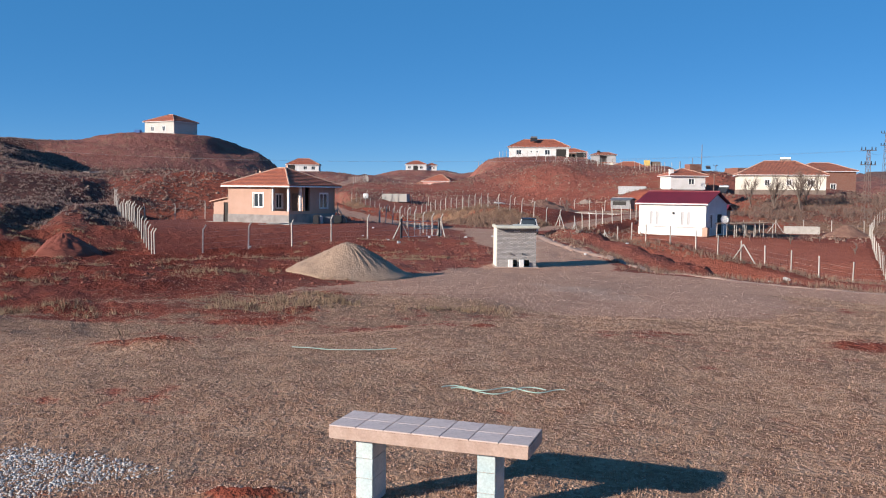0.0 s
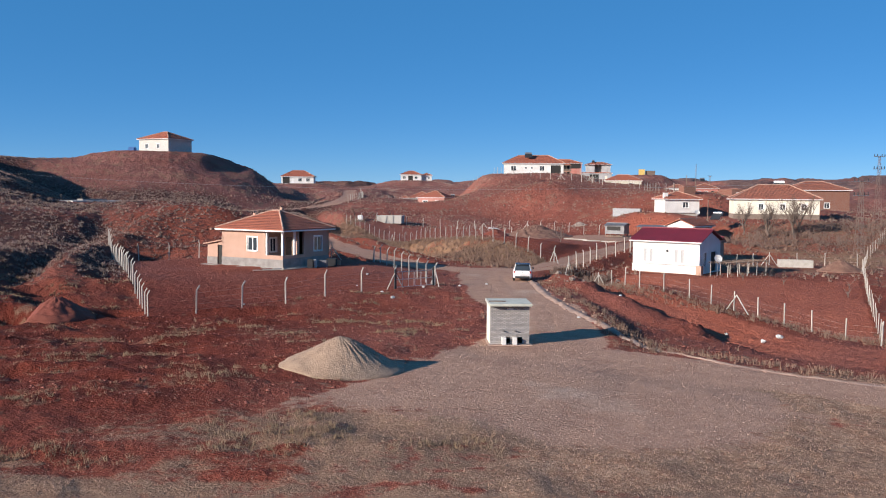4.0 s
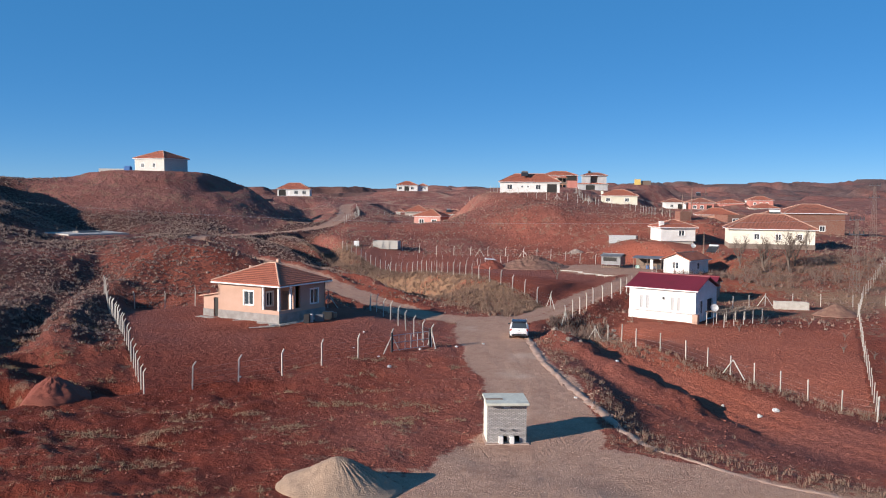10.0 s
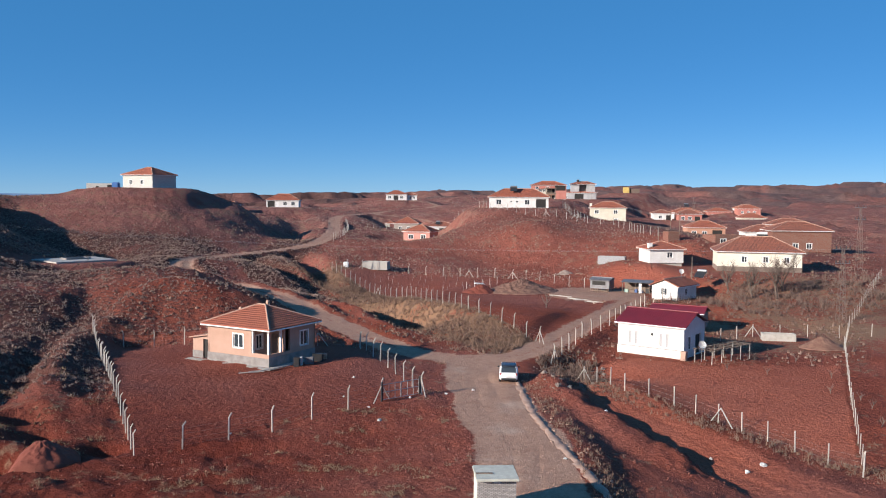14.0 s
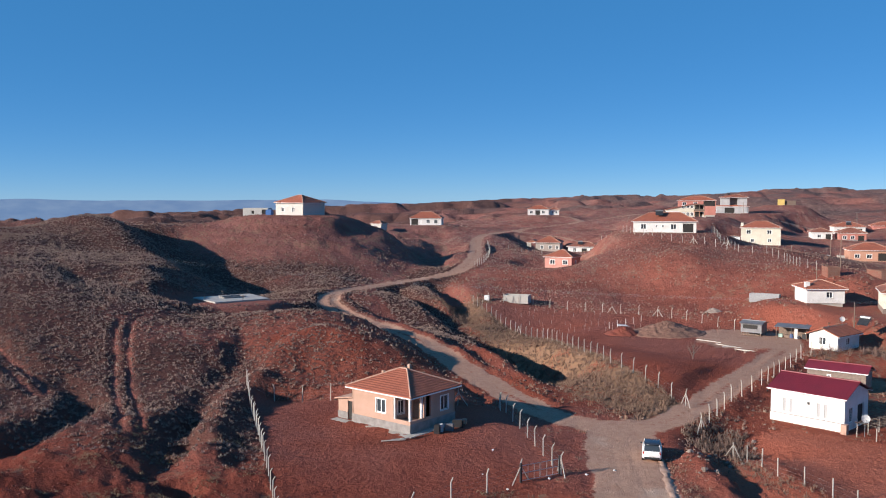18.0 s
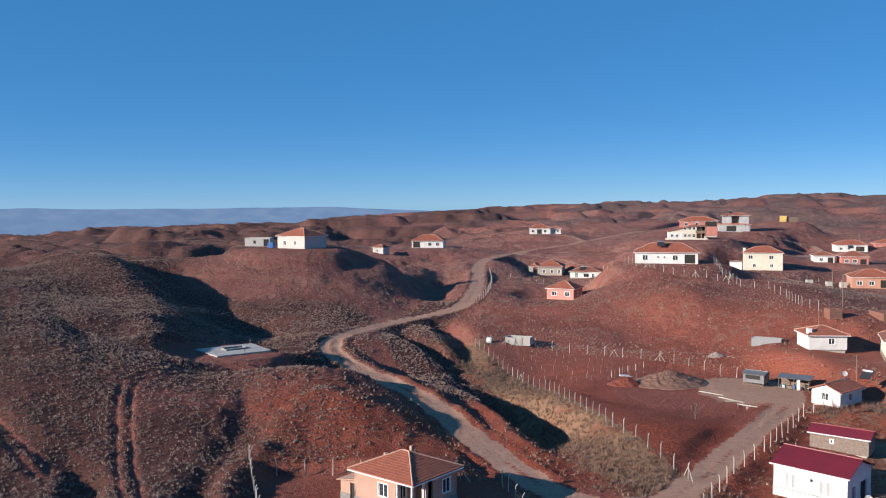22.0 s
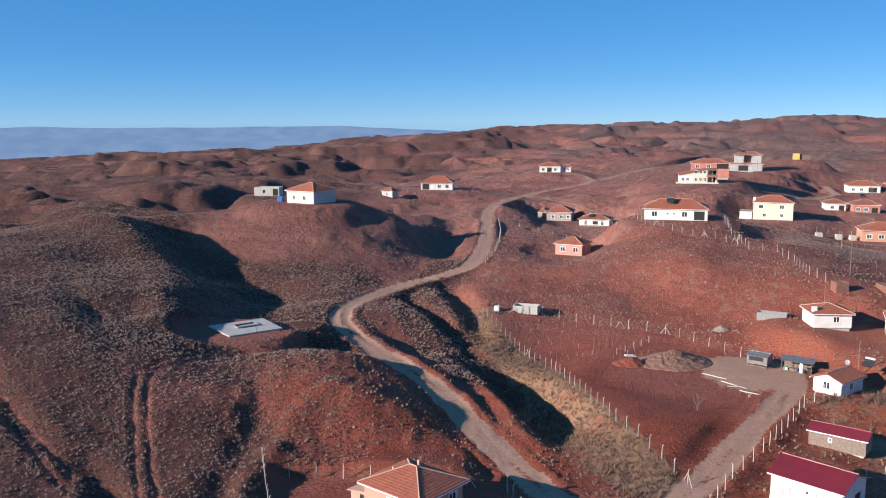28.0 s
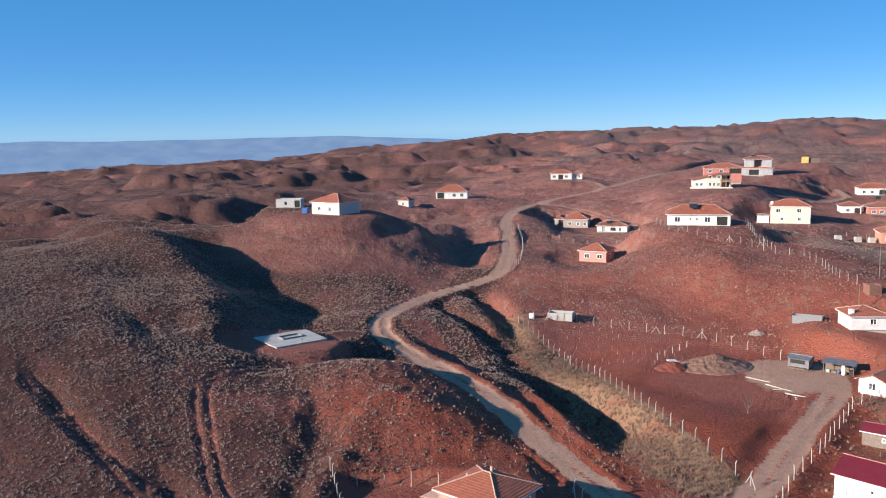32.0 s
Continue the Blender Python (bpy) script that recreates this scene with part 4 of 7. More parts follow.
def hip_roof(w, d, rise, over=0.45, thick=0.14, gable=False, ridge_share=None, step=0.05):
    """A tiled roof over a w by d plan from the origin: hipped, or gabled along x. UV in metres along the eave and up the slope."""
    bm = bmesh.new()
    uv = bm.loops.layers.uv.verify()
    x0, y0, x1, y1 = -over, -over, w + over, d + over
    long_x = (x1 - x0) >= (y1 - y0) or gable
    half = ((y1 - y0) if long_x else (x1 - x0)) / 2
    cut = 0.0 if gable else half * (ridge_share if ridge_share is not None else 1.0)
    if long_x:
        ra, rb = (x0 + min(cut, (x1 - x0) / 2 - 0.05), (y0 + y1) / 2), (x1 - min(cut, (x1 - x0) / 2 - 0.05), (y0 + y1) / 2)
    else:
        ra, rb = ((x0 + x1) / 2, y0 + min(cut, (y1 - y0) / 2 - 0.05)), ((x0 + x1) / 2, y1 - min(cut, (y1 - y0) / 2 - 0.05))
    c = [Vector((x0, y0, 0)), Vector((x1, y0, 0)), Vector((x1, y1, 0)), Vector((x0, y1, 0))]
    a, b = Vector((*ra, rise)), Vector((*rb, rise))
    planes = [(c[0], c[1], b, a), (c[2], c[3], a, b), (c[1], c[2], b), (c[3], c[0], a)] if long_x else [(c[1], c[2], b, a), (c[3], c[0], a, b), (c[0], c[1], a), (c[2], c[3], b)]
    down = Vector((0, 0, -thick))
    for pl in planes:
        if gable and len(pl) == 3:
            continue
        along_eave = (pl[1] - pl[0]).normalized()
        # laid in courses, each with a raised lower edge
        normal = (pl[1] - pl[0]).cross(pl[2] - pl[0]).normalized()
        top_l, top_r = (pl[3], pl[2]) if len(pl) == 4 else (pl[2], pl[2])
        n = max(2, round((top_l - pl[0]).dot((top_l - pl[0] - along_eave * (top_l - pl[0]).dot(along_eave)).normalized()) / 0.38)) if step else 1
        for k in range(n):
            lo, hi = k / n, (k + 1) / n
            up = normal * step
            q0, q1 = pl[0].lerp(top_l, lo), pl[1].lerp(top_r, lo)
            q2, q3 = pl[1].lerp(top_r, hi), pl[0].lerp(top_l, hi)
            faces = [[q0 + up, q1 + up, q2, q3]]
            if step:
                faces.append([q0, q1, q1 + up, q0 + up])
            for quad in faces:
                if (quad[2] - quad[3]).length < 1e-4:
                    quad = quad[:3]
                f = bm.faces.new([bm.verts.new(p) for p in quad])
                for lp in f.loops:
                    q = lp.vert.co - pl[0]
                    s = q.dot(along_eave)
                    lp[uv].uv = (s, (q - along_eave * s).length)
        g = bm.faces.new([bm.verts.new(p + down) for p in pl[::-1]])
    edge = [(c[i], c[(i + 1) % 4]) for i in range(4)] if not gable else [(c[0], c[1]), (c[2], c[3]), (c[1], b), (b, c[2]), (c[3], a), (a, c[0])]
    for p, q in edge:
        bm.faces.new([bm.verts.new(v) for v in (p + down, q + down, q, p)])
    caps = bmesh.new()
    lines = [(a, b)] + ([] if gable else ([(c[0], a), (c[3], a), (c[1], b), (c[2], b)] if long_x else [(c[0], a), (c[1], a), (c[2], b), (c[3], b)]))
    for p, q in lines:
        if (q - p).length > 0.3:
            tube(caps, p + Vector((0, 0, 0.01)), q + Vector((0, 0, 0.01)), 0.10, sides=8)
    gut = bmesh.new()
    for p, q in ([(c[0], c[1]), (c[1], c[2]), (c[2], c[3]), (c[3], c[0])] if not gable else [(c[0], c[1]), (c[2], c[3])]):
        tube(gut, p + Vector((0, 0, -thick - 0.03)), q + Vector((0, 0, -thick - 0.03)), 0.075, sides=6)
    return bm, caps, gut


def window_unit(parent, m, w, h, sashes=2, frame_mat=None, sill=True, bars=False):
    """A framed window whose outer face lies on the wall's face."""
    fm = frame_mat or FRAME
    bm = bmesh.new()
    t = 0.07
    for x0, z0, x1, z1 in ((0, 0, w, t), (0, h - t, w, h), (0, t, t, h - t), (w - t, t, w, h - t)):
        box(bm, x0, 0.06, z0, x1, 0.13, z1)
    for k in range(1, sashes):
        box(bm, w * k / sashes - 0.045, 0.055, t, w * k / sashes + 0.045, 0.125, h - t)
    win = part("window", bm, fm, parent)
    win.matrix_basis = m
    for k in range(sashes):
        part("pane", boxed(w * k / sashes + 0.05, 0.085, t, w * (k + 1) / sashes - 0.05, 0.1, h - t), GLASS, win)
    if sill:
        part("sill", boxed(-0.08, -0.08, -0.07, w + 0.08, 0.1, -0.005), CONCRETE if fm is not FRAME else WHITE, win)
    # a painted surround stands proud of the wall
    bm = bmesh.new()
    for x0, z0, x1, z1 in ((-0.12, h, w + 0.12, h + 0.1), (-0.12, 0, 0, h), (w, 0, w + 0.12, h)):
        box(bm, x0, -0.03, z0, x1, -0.002, z1)
    part("surround", bm, FRAME, win)
    return win


def door_unit(parent, m, w, h, mat):
    bm = bmesh.new()
    box(bm, 0, 0.1, 0, w, 0.15, h)
    for z0, z1 in ((0.15, h * 0.45), (h * 0.52, h - 0.15)):
        box(bm, 0.14, 0.085, z0, w - 0.14, 0.1, z1)
    d = part("door", bm, mat, parent)
    d.matrix_basis = m
    hb_ = bmesh.new()
    box(hb_, w - 0.16, 0.03, h * 0.48, w - 0.1, 0.085, h * 0.52)
    part("door_handle", hb_, STEEL, d)
    return d


SIDES = {"front": lambda w, d: pose(0, 0, 0), "right": lambda w, d: pose(w, 0, 0, 0, 0, 90), "back": lambda w, d: pose(w, d, 0, 0, 0, 180), "left": lambda w, d: pose(0, d, 0, 0, 0, -90)}


def house(name, x, y, z, turn, w, d, tall, rise, wall_mat, roof_mat, label, openings=(), plinth=0.0, plinth_mat=None, gable=False, over=0.45, chimney=(), ridge_share=None, group="", frame_mat=None, gutter_mat=None, side_mats=None, cap_mat=None):
    """A house whose front left corner stands at x, y; openings: (side, x, z, w, h, kind)."""
    h = thing(name, pose(x, y, z, 0, 0, turn), label, "house", group)
    for side, place in SIDES.items():
        length = w if side in ("front", "back") else d
        holes = [(ox, oz, ow, oh) for s, ox, oz, ow, oh, k in openings if s == side]
        bm = bmesh.new()
        inset = 0.0 if side in ("front", "back") else 0.24
        holes = [(ox - inset, oz, ow, oh) for ox, oz, ow, oh in holes]
        wall_panel(bm, length - 2 * inset, tall, holes)
        wall_uv(bm)
        mat = (side_mats or {}).get(side, wall_mat)
        ob = part("wall", bm, mat, h)
        ob.matrix_basis = place(w, d) @ pose(inset, 0, 0)
        if gable and side in ("left", "right"):
            bm = bmesh.new()
            prism(bm, [(0, 0), (d, 0), (d / 2, rise * d / (d + 2 * over))], 0, 0.24)
            bmesh.ops.rotate(bm, verts=bm.verts, cent=(0, 0, 0), matrix=Matrix.Rotation(radians(90), 3, "X"))
            bmesh.ops.translate(bm, verts=bm.verts, vec=(0, 0.24, tall))
            bm.normal_update()
            wall_uv(bm)
            part("gable_wall", bm, mat, h).matrix_basis = place(w, d)
        if plinth:
            gaps = sorted((ox, ox + ow) for s, ox, oz, ow, oh, k in openings if s == side and oz < plinth)
            at = -0.04
            for a, b in gaps + [(length + 0.04, length + 0.04)]:
                if a > at:
                    part("plinth", boxed(at, -0.04, -0.8, a, -0.003, plinth), plinth_mat or PLINTH, h).matrix_basis = place(w, d)
                at = b
    for s, ox, oz, ow, oh, kind in openings:
        m = SIDES[s](w, d) @ pose(ox, 0, oz)
        if kind == "window":
            window_unit(h, m, ow, oh, 2 if ow > 0.8 else 1, frame_mat)
        elif kind == "bare":
            # a dark sheet set back in the hole stands for the shade inside
            part("shutter", boxed(0, 0.16, 0, ow, 0.2, oh), DARK, h, "dark sheet standing for the shade inside an opening").matrix_basis = m
        elif kind == "panel":
            part("window", boxed(0, 0.05, 0, ow, 0.09, oh, bevel=0.01), GREYWALL, h, "narrow shuttered window").matrix_basis = m
        elif kind == "door":
            door_unit(h, m, ow, oh, WOOD)
        elif kind == "white_door":
            door_unit(h, m, ow, oh, FRAME)
    part("floor_slab", boxed(0.25, 0.25, -0.8, w - 0.25, d - 0.25, 0.05), CONCRETE, h)
    if roof_mat is not None:
        r, caps, gut = hip_roof(w, d, rise, over, gable=gable, ridge_share=ridge_share)
        rf = part("roof", r, roof_mat, h)
        rf.location = (0, 0, tall + 0.10)
        part("ridge_caps", caps, cap_mat or RIDGE, rf)
        part("gutter", gut, gutter_mat or FRAME, rf)
        part("soffit", boxed(-over + 0.05, -over + 0.05, tall - 0.06, w + over - 0.05, d + over - 0.05, tall - 0.035), WHITE, h)
    for cx, cy, cw, top, mat in chimney:
        bm = bmesh.new()
        box(bm, cx, cy, tall - 0.2, cx + cw, cy + cw, tall + top)
        box(bm, cx - 0.06, cy - 0.06, tall + top, cx + cw + 0.06, cy + cw + 0.06, tall + top + 0.1)
        wall_uv(bm)
        part("chimney", bm, mat, h)
    return h


def win_row(side, xs, z, w=1.2, h=1.3):
    return [(side, x, z, w, h, "window") for x in xs]


# the peach house by the crossing: front faces south-west, porch on its south corner
UP = 149.0
peach = thing("peach_house", pose(-15.2, 83.4, -1.25, 0, 0, UP + 180), "peach rendered house with clay tile roof and corner porch", "house")
# plan: x runs along the front to the camera's right corner, so its far end is the porch corner
PW, PD, PT = 8.2, 7.2, 3.75


def peach_wall(place, length, holes, t0=0.0, tall=PT):
    bm = bmesh.new()
    wall_panel(bm, length, tall, holes)
    wall_uv(bm)
    ob = part("wall", bm, PEACH, peach)
    ob.matrix_basis = place
    return ob


def at_peach(x, y, z=0.0, turn=0.0):
    return pose(x - PW, y, z, 0, 0, turn)


peach_wall(at_peach(0, 0), PW - 2.3, [(3.55, 1.6, 1.25, 1.4)])
window_unit(peach, at_peach(3.55, 0, 1.6), 1.25, 1.4)
peach_wall(at_peach(0, PD, 0, -90), PD, [])
peach_wall(at_peach(PW, PD, 0, 180), PW, [(1.2, 1.6, 1.2, 1.3), (4.8, 1.6, 1.2, 1.3)])
for xx in (1.2, 4.8):
    window_unit(peach, at_peach(PW, PD, 0, 180) @ pose(xx, 0, 1.6), 1.2, 1.3)
peach_wall(at_peach(PW, 3.2, 0, 90), PD - 3.2, [(1.6, 1.5, 1.2, 1.5)])
window_unit(peach, at_peach(PW, 3.2, 0, 90) @ pose(1.6, 0, 1.5), 1.2, 1.5)
# the porch bay is cut back from the corner
peach_wall(at_peach(PW - 2.3, 0.24, 0, 90), 2.0, [(0.5, 1.5, 0.9, 1.4)])
window_unit(peach, at_peach(PW - 2.3, 0.24, 0, 90) @ pose(0.5, 0, 1.5), 0.9, 1.4)
peach_wall(at_peach(PW - 2.3, 2.2), 2.3, [(0.7, 0.9, 0.95, 2.1)])
door_unit(peach, at_peach(PW - 2.3, 2.2) @ pose(0.7, 0, 0.9), 0.95, 2.1, WOOD)
part("parapet", boxed(PW - 2.3 - PW, 0, 0, 0, 0.2, 1.25), PEACH, peach)
part("parapet", boxed(-0.2, 0.2, 0, 0, 3.2, 1.25), PEACH, peach)
part("porch_floor", boxed(-2.28, 0.2, 0.6, -0.2, 2.2, 0.88), CONCRETE, peach)
for px_, py_ in ((-2.24, 0.0), (-0.22, 0.0), (-0.22, 1.75)):
    part("porch_column", boxed(px_, py_, 1.25, px_ + 0.2, py_ + 0.2, PT), WHITE, peach, "white square porch column")
part("plinth", boxed(-PW - 0.03, -0.035, -0.9, 0.035, -0.003, 0.85), PLINTH, peach)
part("plinth", boxed(0.003, -0.035, -0.9, 0.035, PD, 0.95), PLINTH, peach)
part("plinth", boxed(-PW - 0.035, -0.035, -0.9, -PW - 0.003, PD, 0.85), PLINTH, peach)
r_, caps_, gut_ = hip_roof(PW, PD, 1.75, 0.5)
prf = part("roof", r_, TILES, peach)
prf.location = (-PW, 0, PT + 0.1)
part("ridge_caps", caps_, RIDGE, prf)
part("gutter", gut_, FRAME, prf)
part("soffit", boxed(-PW - 0.45, -0.45, PT - 0.05, 0.45, PD + 0.45, PT - 0.02), WHITE, peach)
for cx, cy, top in ((-6.2, 2.4, 1.55), (-4.2, 4.3, 2.2)):
    part("chimney", boxed(cx, cy, PT, cx + 0.32, cy + 0.32, PT + top, bevel=0.02), RIDGE, peach)
# lean-to on the west end
part("lean_to_wall", boxed(-PW - 2.4, 0.3, -0.6, -PW - 0.95, 0.5, 2.2), PEACH, peach)
part("lean_to_wall", boxed(-PW - 2.4, 0.5, -0.6, -PW - 2.2, 3.4, 2.0), PEACH, peach)
part("lean_to_wall", boxed(-PW - 0.95, 0.3, 2.0, -PW, 0.5, 2.4), PEACH, peach)
part("lean_to_doorway", boxed(-PW - 0.95, 0.42, -0.6, -PW, 0.46, 2.0), DARK, peach, "dark open doorway of the lean-to")
part("plinth", boxed(-PW - 2.44, 0.26, -0.9, -PW - 0.95, 0.297, 0.75), PLINTH, peach)
bm = bmesh.new()
box(bm, -PW - 2.75, 0.0, 2.25, -PW + 0.02, 3.6, 2.35, Matrix.Translation((-PW, 0, 2.3)) @ Matrix.Rotation(radians(-10), 4, "Y") @ Matrix.Translation((PW, 0, -2.05)))
part("lean_to_roof", bm, RIDGE, peach)
part("apron", boxed(-PW - 2.4, -1.0, -0.45, 1.0, 0.0, 0.02, bevel=0.03), CONCRETE, peach, "pale concrete apron round the house")
part("apron", boxed(0.04, 0.0, -0.45, 1.0, PD + 0.6, 0.02, bevel=0.03), CONCRETE, peach)

# the white house with a maroon roof
white_house = house("white_house", 23.2, 100.6, -2.75, -38.0, 8.1, 6.6, 3.7, 1.3, WHITE, None, "white single-storey house with a low maroon sheet metal roof",
                    [("front", 1.4, 1.3, 0.34, 1.5, "panel"), ("front", 2.15, 1.3, 0.34, 1.5, "panel"), ("front", 5.2, 1.3, 0.34, 1.5, "panel"), ("front", 5.95, 1.3, 0.34, 1.5, "panel"), ("right", 1.2, 0.9, 1.0, 1.6, "window"), ("right", 3.6, 0.2, 1.8, 2.3, "bare")], gable=True, over=0.35, plinth=1.0, plinth_mat=WHITE)
bm, caps, gut = hip_roof(8.1, 6.6, 1.35, 0.35, 0.08, gable=True, step=0.0)
wr = part("roof", bm, MAROON, white_house, "maroon standing-seam sheet roof")
wr.location = (0, 0, 3.78)
part("ridge_caps", caps, MAROON, wr)
part("gutter", gut, FRAME, wr)
bm = bmesh.new()
slope = math.hypot(6.6 / 2 + 0.35, 1.35)
for k in range(34):
    for s in (0, 1):
        m = Matrix.Translation((-0.3 + k * 0.26, -0.35 if s == 0 else 6.95, 0)) @ Matrix.Rotation(math.atan2(1.35, 3.65) * (1 if s == 0 else -1), 4, "X")
        box(bm, -0.02, 0 if s == 0 else -slope, 0, 0.02, slope if s == 0 else 0, 0.035, m)
part("seam", bm, MAROON, wr)
# top of the plinth, its thin shadow line put into the grey colour
part("ledge", boxed(-0.1, -0.1, 1.0, 8.2, -0.002, 1.04), PLINTH, white_house)
part("lamp_box", boxed(4.2, -0.2, 2.5, 4.35, 0.0, 2.75), TRIM, white_house)
part("corner_post", boxed(8.0, -0.75, -0.7, 8.6, -0.1, 1.1), PEACH, white_house, "pale square pier at the corner")


# the others, near to far; each from its front left corner
def solar_heater(x, y, z, turn, s=1.0, tank=STEEL):
    t = thing("solar_water_heater", pose(x, y, z, 0, 0, turn), "roof solar water heater with a metal tank on a steel stand", "water heater", "solar heaters on roofs")
    bm = bmesh.new()
    tube(bm, (-0.8 * s, 0, 1.2 * s), (0.8 * s, 0, 1.2 * s), 0.24 * s, sides=12)
    part("tank", bm, tank, t)
    bm = bmesh.new()
    box(bm, -0.85 * s, -1.5 * s, -0.03, 0.85 * s, 0.0, 0.03, pose(0, -0.15 * s, 1.05 * s, 38, 0, 0))
    part("collector", bm, TRIM, t, "dark collector panel")
    bm = bmesh.new()
    for sx in (-0.8, 0.8):
        tube(bm, (sx * s, 0, 0), (sx * s, 0, 1.2 * s), 0.03)
        tube(bm, (sx * s, -1.3 * s, 0), (sx * s, 0, 1.1 * s), 0.03)
    part("stand", bm, STEEL, t)
    return t


gable_house = house("small_white_house", 37.7, 139.3, -0.85, -45, 4.6, 6.4, 2.25, 1.05, WHITE, None, "small white house with an orange tiled gable roof", [("front", 1.6, 0.75, 1.1, 1.15, "window"), ("right", 2.5, 0.7, 1.0, 1.1, "window")])
bm, caps, gut = hip_roof(6.4, 4.6, 1.05, 0.4, gable=True)
gr = part("roof", bm, TILES, gable_house)
gr.matrix_basis = pose(4.6, 0, 2.33, 0, 0, 90)
part("ridge_caps", caps, RIDGE, gr)
part("gutter", gut, FRAME, gr)
for yy in (0.0, 6.16):
    bm = bmesh.new()
    prism(bm, [(0, 0), (4.6, 0), (2.3, 0.86)], 0, 0.24)
    bmesh.ops.rotate(bm, verts=bm.verts, cent=(0, 0, 0), matrix=Matrix.Rotation(radians(90), 3, "X"))
    bmesh.ops.translate(bm, verts=bm.verts, vec=(0, yy + 0.24, 2.25))
    part("gable_wall", bm, WHITE, gable_house)

house("white_hip_house", 44.4, 166.3, 2.95, 4, 6.9, 6.4, 2.7, 1.35, WHITE, TILES, "white square house with an orange hip roof", [("front", 3.6, 1.0, 1.1, 1.1, "window"), ("right", 3, 1.0, 1.0, 1.1, "window")], chimney=((-0.1, 0.4, 0.8, 1.1, WHITE),))
house("cream_house", 55.4, 159.2, 2.1, -14, 15.0, 9.5, 3.7, 2.6, CREAM, OLDTILES, "long cream house on stone plinth with old tiles", win_row("front", (4.4, 8.2, 11.9), 1.7, 0.9, 1.1) + [("right", 3.2, 1.4, 1.2, 1.3, "window")], plinth=0.9, plinth_mat=STONE)
house("hilltop_villa", 19.8, 259.2, 12.5, -6, 18.0, 10.0, 3.3, 2.5, WHITE, TILES, "white hilltop bungalow with an orange hip roof", win_row("front", (2.2, 10.8), 1.0, 1.5, 1.5) + win_row("front", (6.4, 8.2), 1.6, 0.6, 0.6) + [("front", 14.2, 0.1, 3.0, 2.6, "bare")], ridge_share=0.9)
house("block_house", -86.5, 246.7, 17.6, -25.5, 11.0, 9.5, 3.7, 2.2, BLOCKS, TILES, "unplastered block house with tile roof on bare hill", [("front", 2.4, 1.0, 1.1, 1.3, "window"), ("front", 6.6, 1.0, 1.1, 1.3, "window")], group="")
V = 0.35
house("grey_blue_villa", -71.4, 386.5, 10.5, 3, 14.5, 9.5, 3.2, 2.8, WHITE, TILES, "white bungalow with an orange hip roof and open porch", win_row("front", (7.6, 11.2), 0.9, 1.6, 1.5) + [("front", 0.6, 0.1, 3.2, 2.7, "bare"), ("front", 4.4, 0.2, 1.1, 2.2, "white_door")], group="")
house("white_terrace_house", -21.2, 473.5, 13.7, 2, 11.5, 9.0, 3.3, 2.1, WHITE, TILES, "distant white bungalow with an orange hip roof", win_row("front", (1.2, 7.8), 0.9, 1.6, 1.4) + [("front", 4.2, 0.1, 2.6, 2.5, "bare")])
house("white_wing", -9.6, 475.5, 13.7, 2, 5.6, 6.0, 2.9, 1.4, WHITE, OLDTILES, "low white wing with a brown roof beside a bungalow", win_row("front", (1.6, 3.6), 0.9, 0.9, 1.2))
pink_house = house("pink_house", -6.2, 256.4, 1.9, -20, 8.4, 7.6, 3.3, 1.9, ROSE, TILES, "pink rendered house with an orange hip roof on a slope", win_row("front", (1.6, 5.6), 1.1, 1.5, 1.3) + [("right", 3, 1.0, 1.2, 1.2, "window")], side_mats={"left": WHITE})
porch_house = house("porch_house", -12.4, 352.2, 1.0, -6, 10.0, 10.5, 3.6, 2.6, DUSTY, TILES, "plastered house with an open pillared porch under its roof", win_row("right", (2.2, 6.4), 1.0, 1.2, 1.3) + win_row("front", (2.0, 5.4, 8.2), 1.0, 1.2, 1.3), over=0.5)
for k in range(5):
    part("porch_column", boxed(-3.6 + k * 0.0, -0.3 + k * 2.5, -0.3, -3.3, 0.0 + k * 2.5, 3.55), CONCRETE, porch_house)
bm, caps, gut = hip_roof(3.8, 10.5, 0.9, 0.3)
pr = part("porch_roof", bm, TILES, porch_house)
pr.location = (-3.6, 0, 3.6)
part("ridge_caps", caps, RIDGE, pr)
part("gutter", gut, FRAME, pr)
house("white_low_house", 0.8, 331.6, 1.3, -10, 11.5, 8.5, 2.9, 1.6, WHITE, OLDTILES, "low white house with a brown tile roof and stone base", [("front", 2.0, 0.7, 1.0, 1.7, "window"), ("front", 5.2, 0.9, 2.0, 1.3, "bare"), ("front", 8.4, 0.7, 1.0, 1.5, "window"), ("right", 2, 0.9, 1.0, 1.2, "window")], plinth=0.6, plinth_mat=STONE, over=0.6)
two_storey = house("two_storey_house", 63.6, 325.2, 5.6, -12, 13.6, 9.6, 6.4, 2.2, YELLOW, TILES, "pale yellow two-storey house with an orange hip roof", win_row("front", (1.9, 9.0), 4.1, 1.5, 1.4) + win_row("front", (3.4, 9.3), 1.1, 1.1, 1.2), chimney=((-0.1, 1.0, 0.9, 1.6, CREAM),))
house("annex", 59.3, 327.3, 5.6, -12, 4.2, 5.0, 2.7, 0.35, WHITE, TIN, "low white annexe wall beside a two-storey house", [], over=0.1)

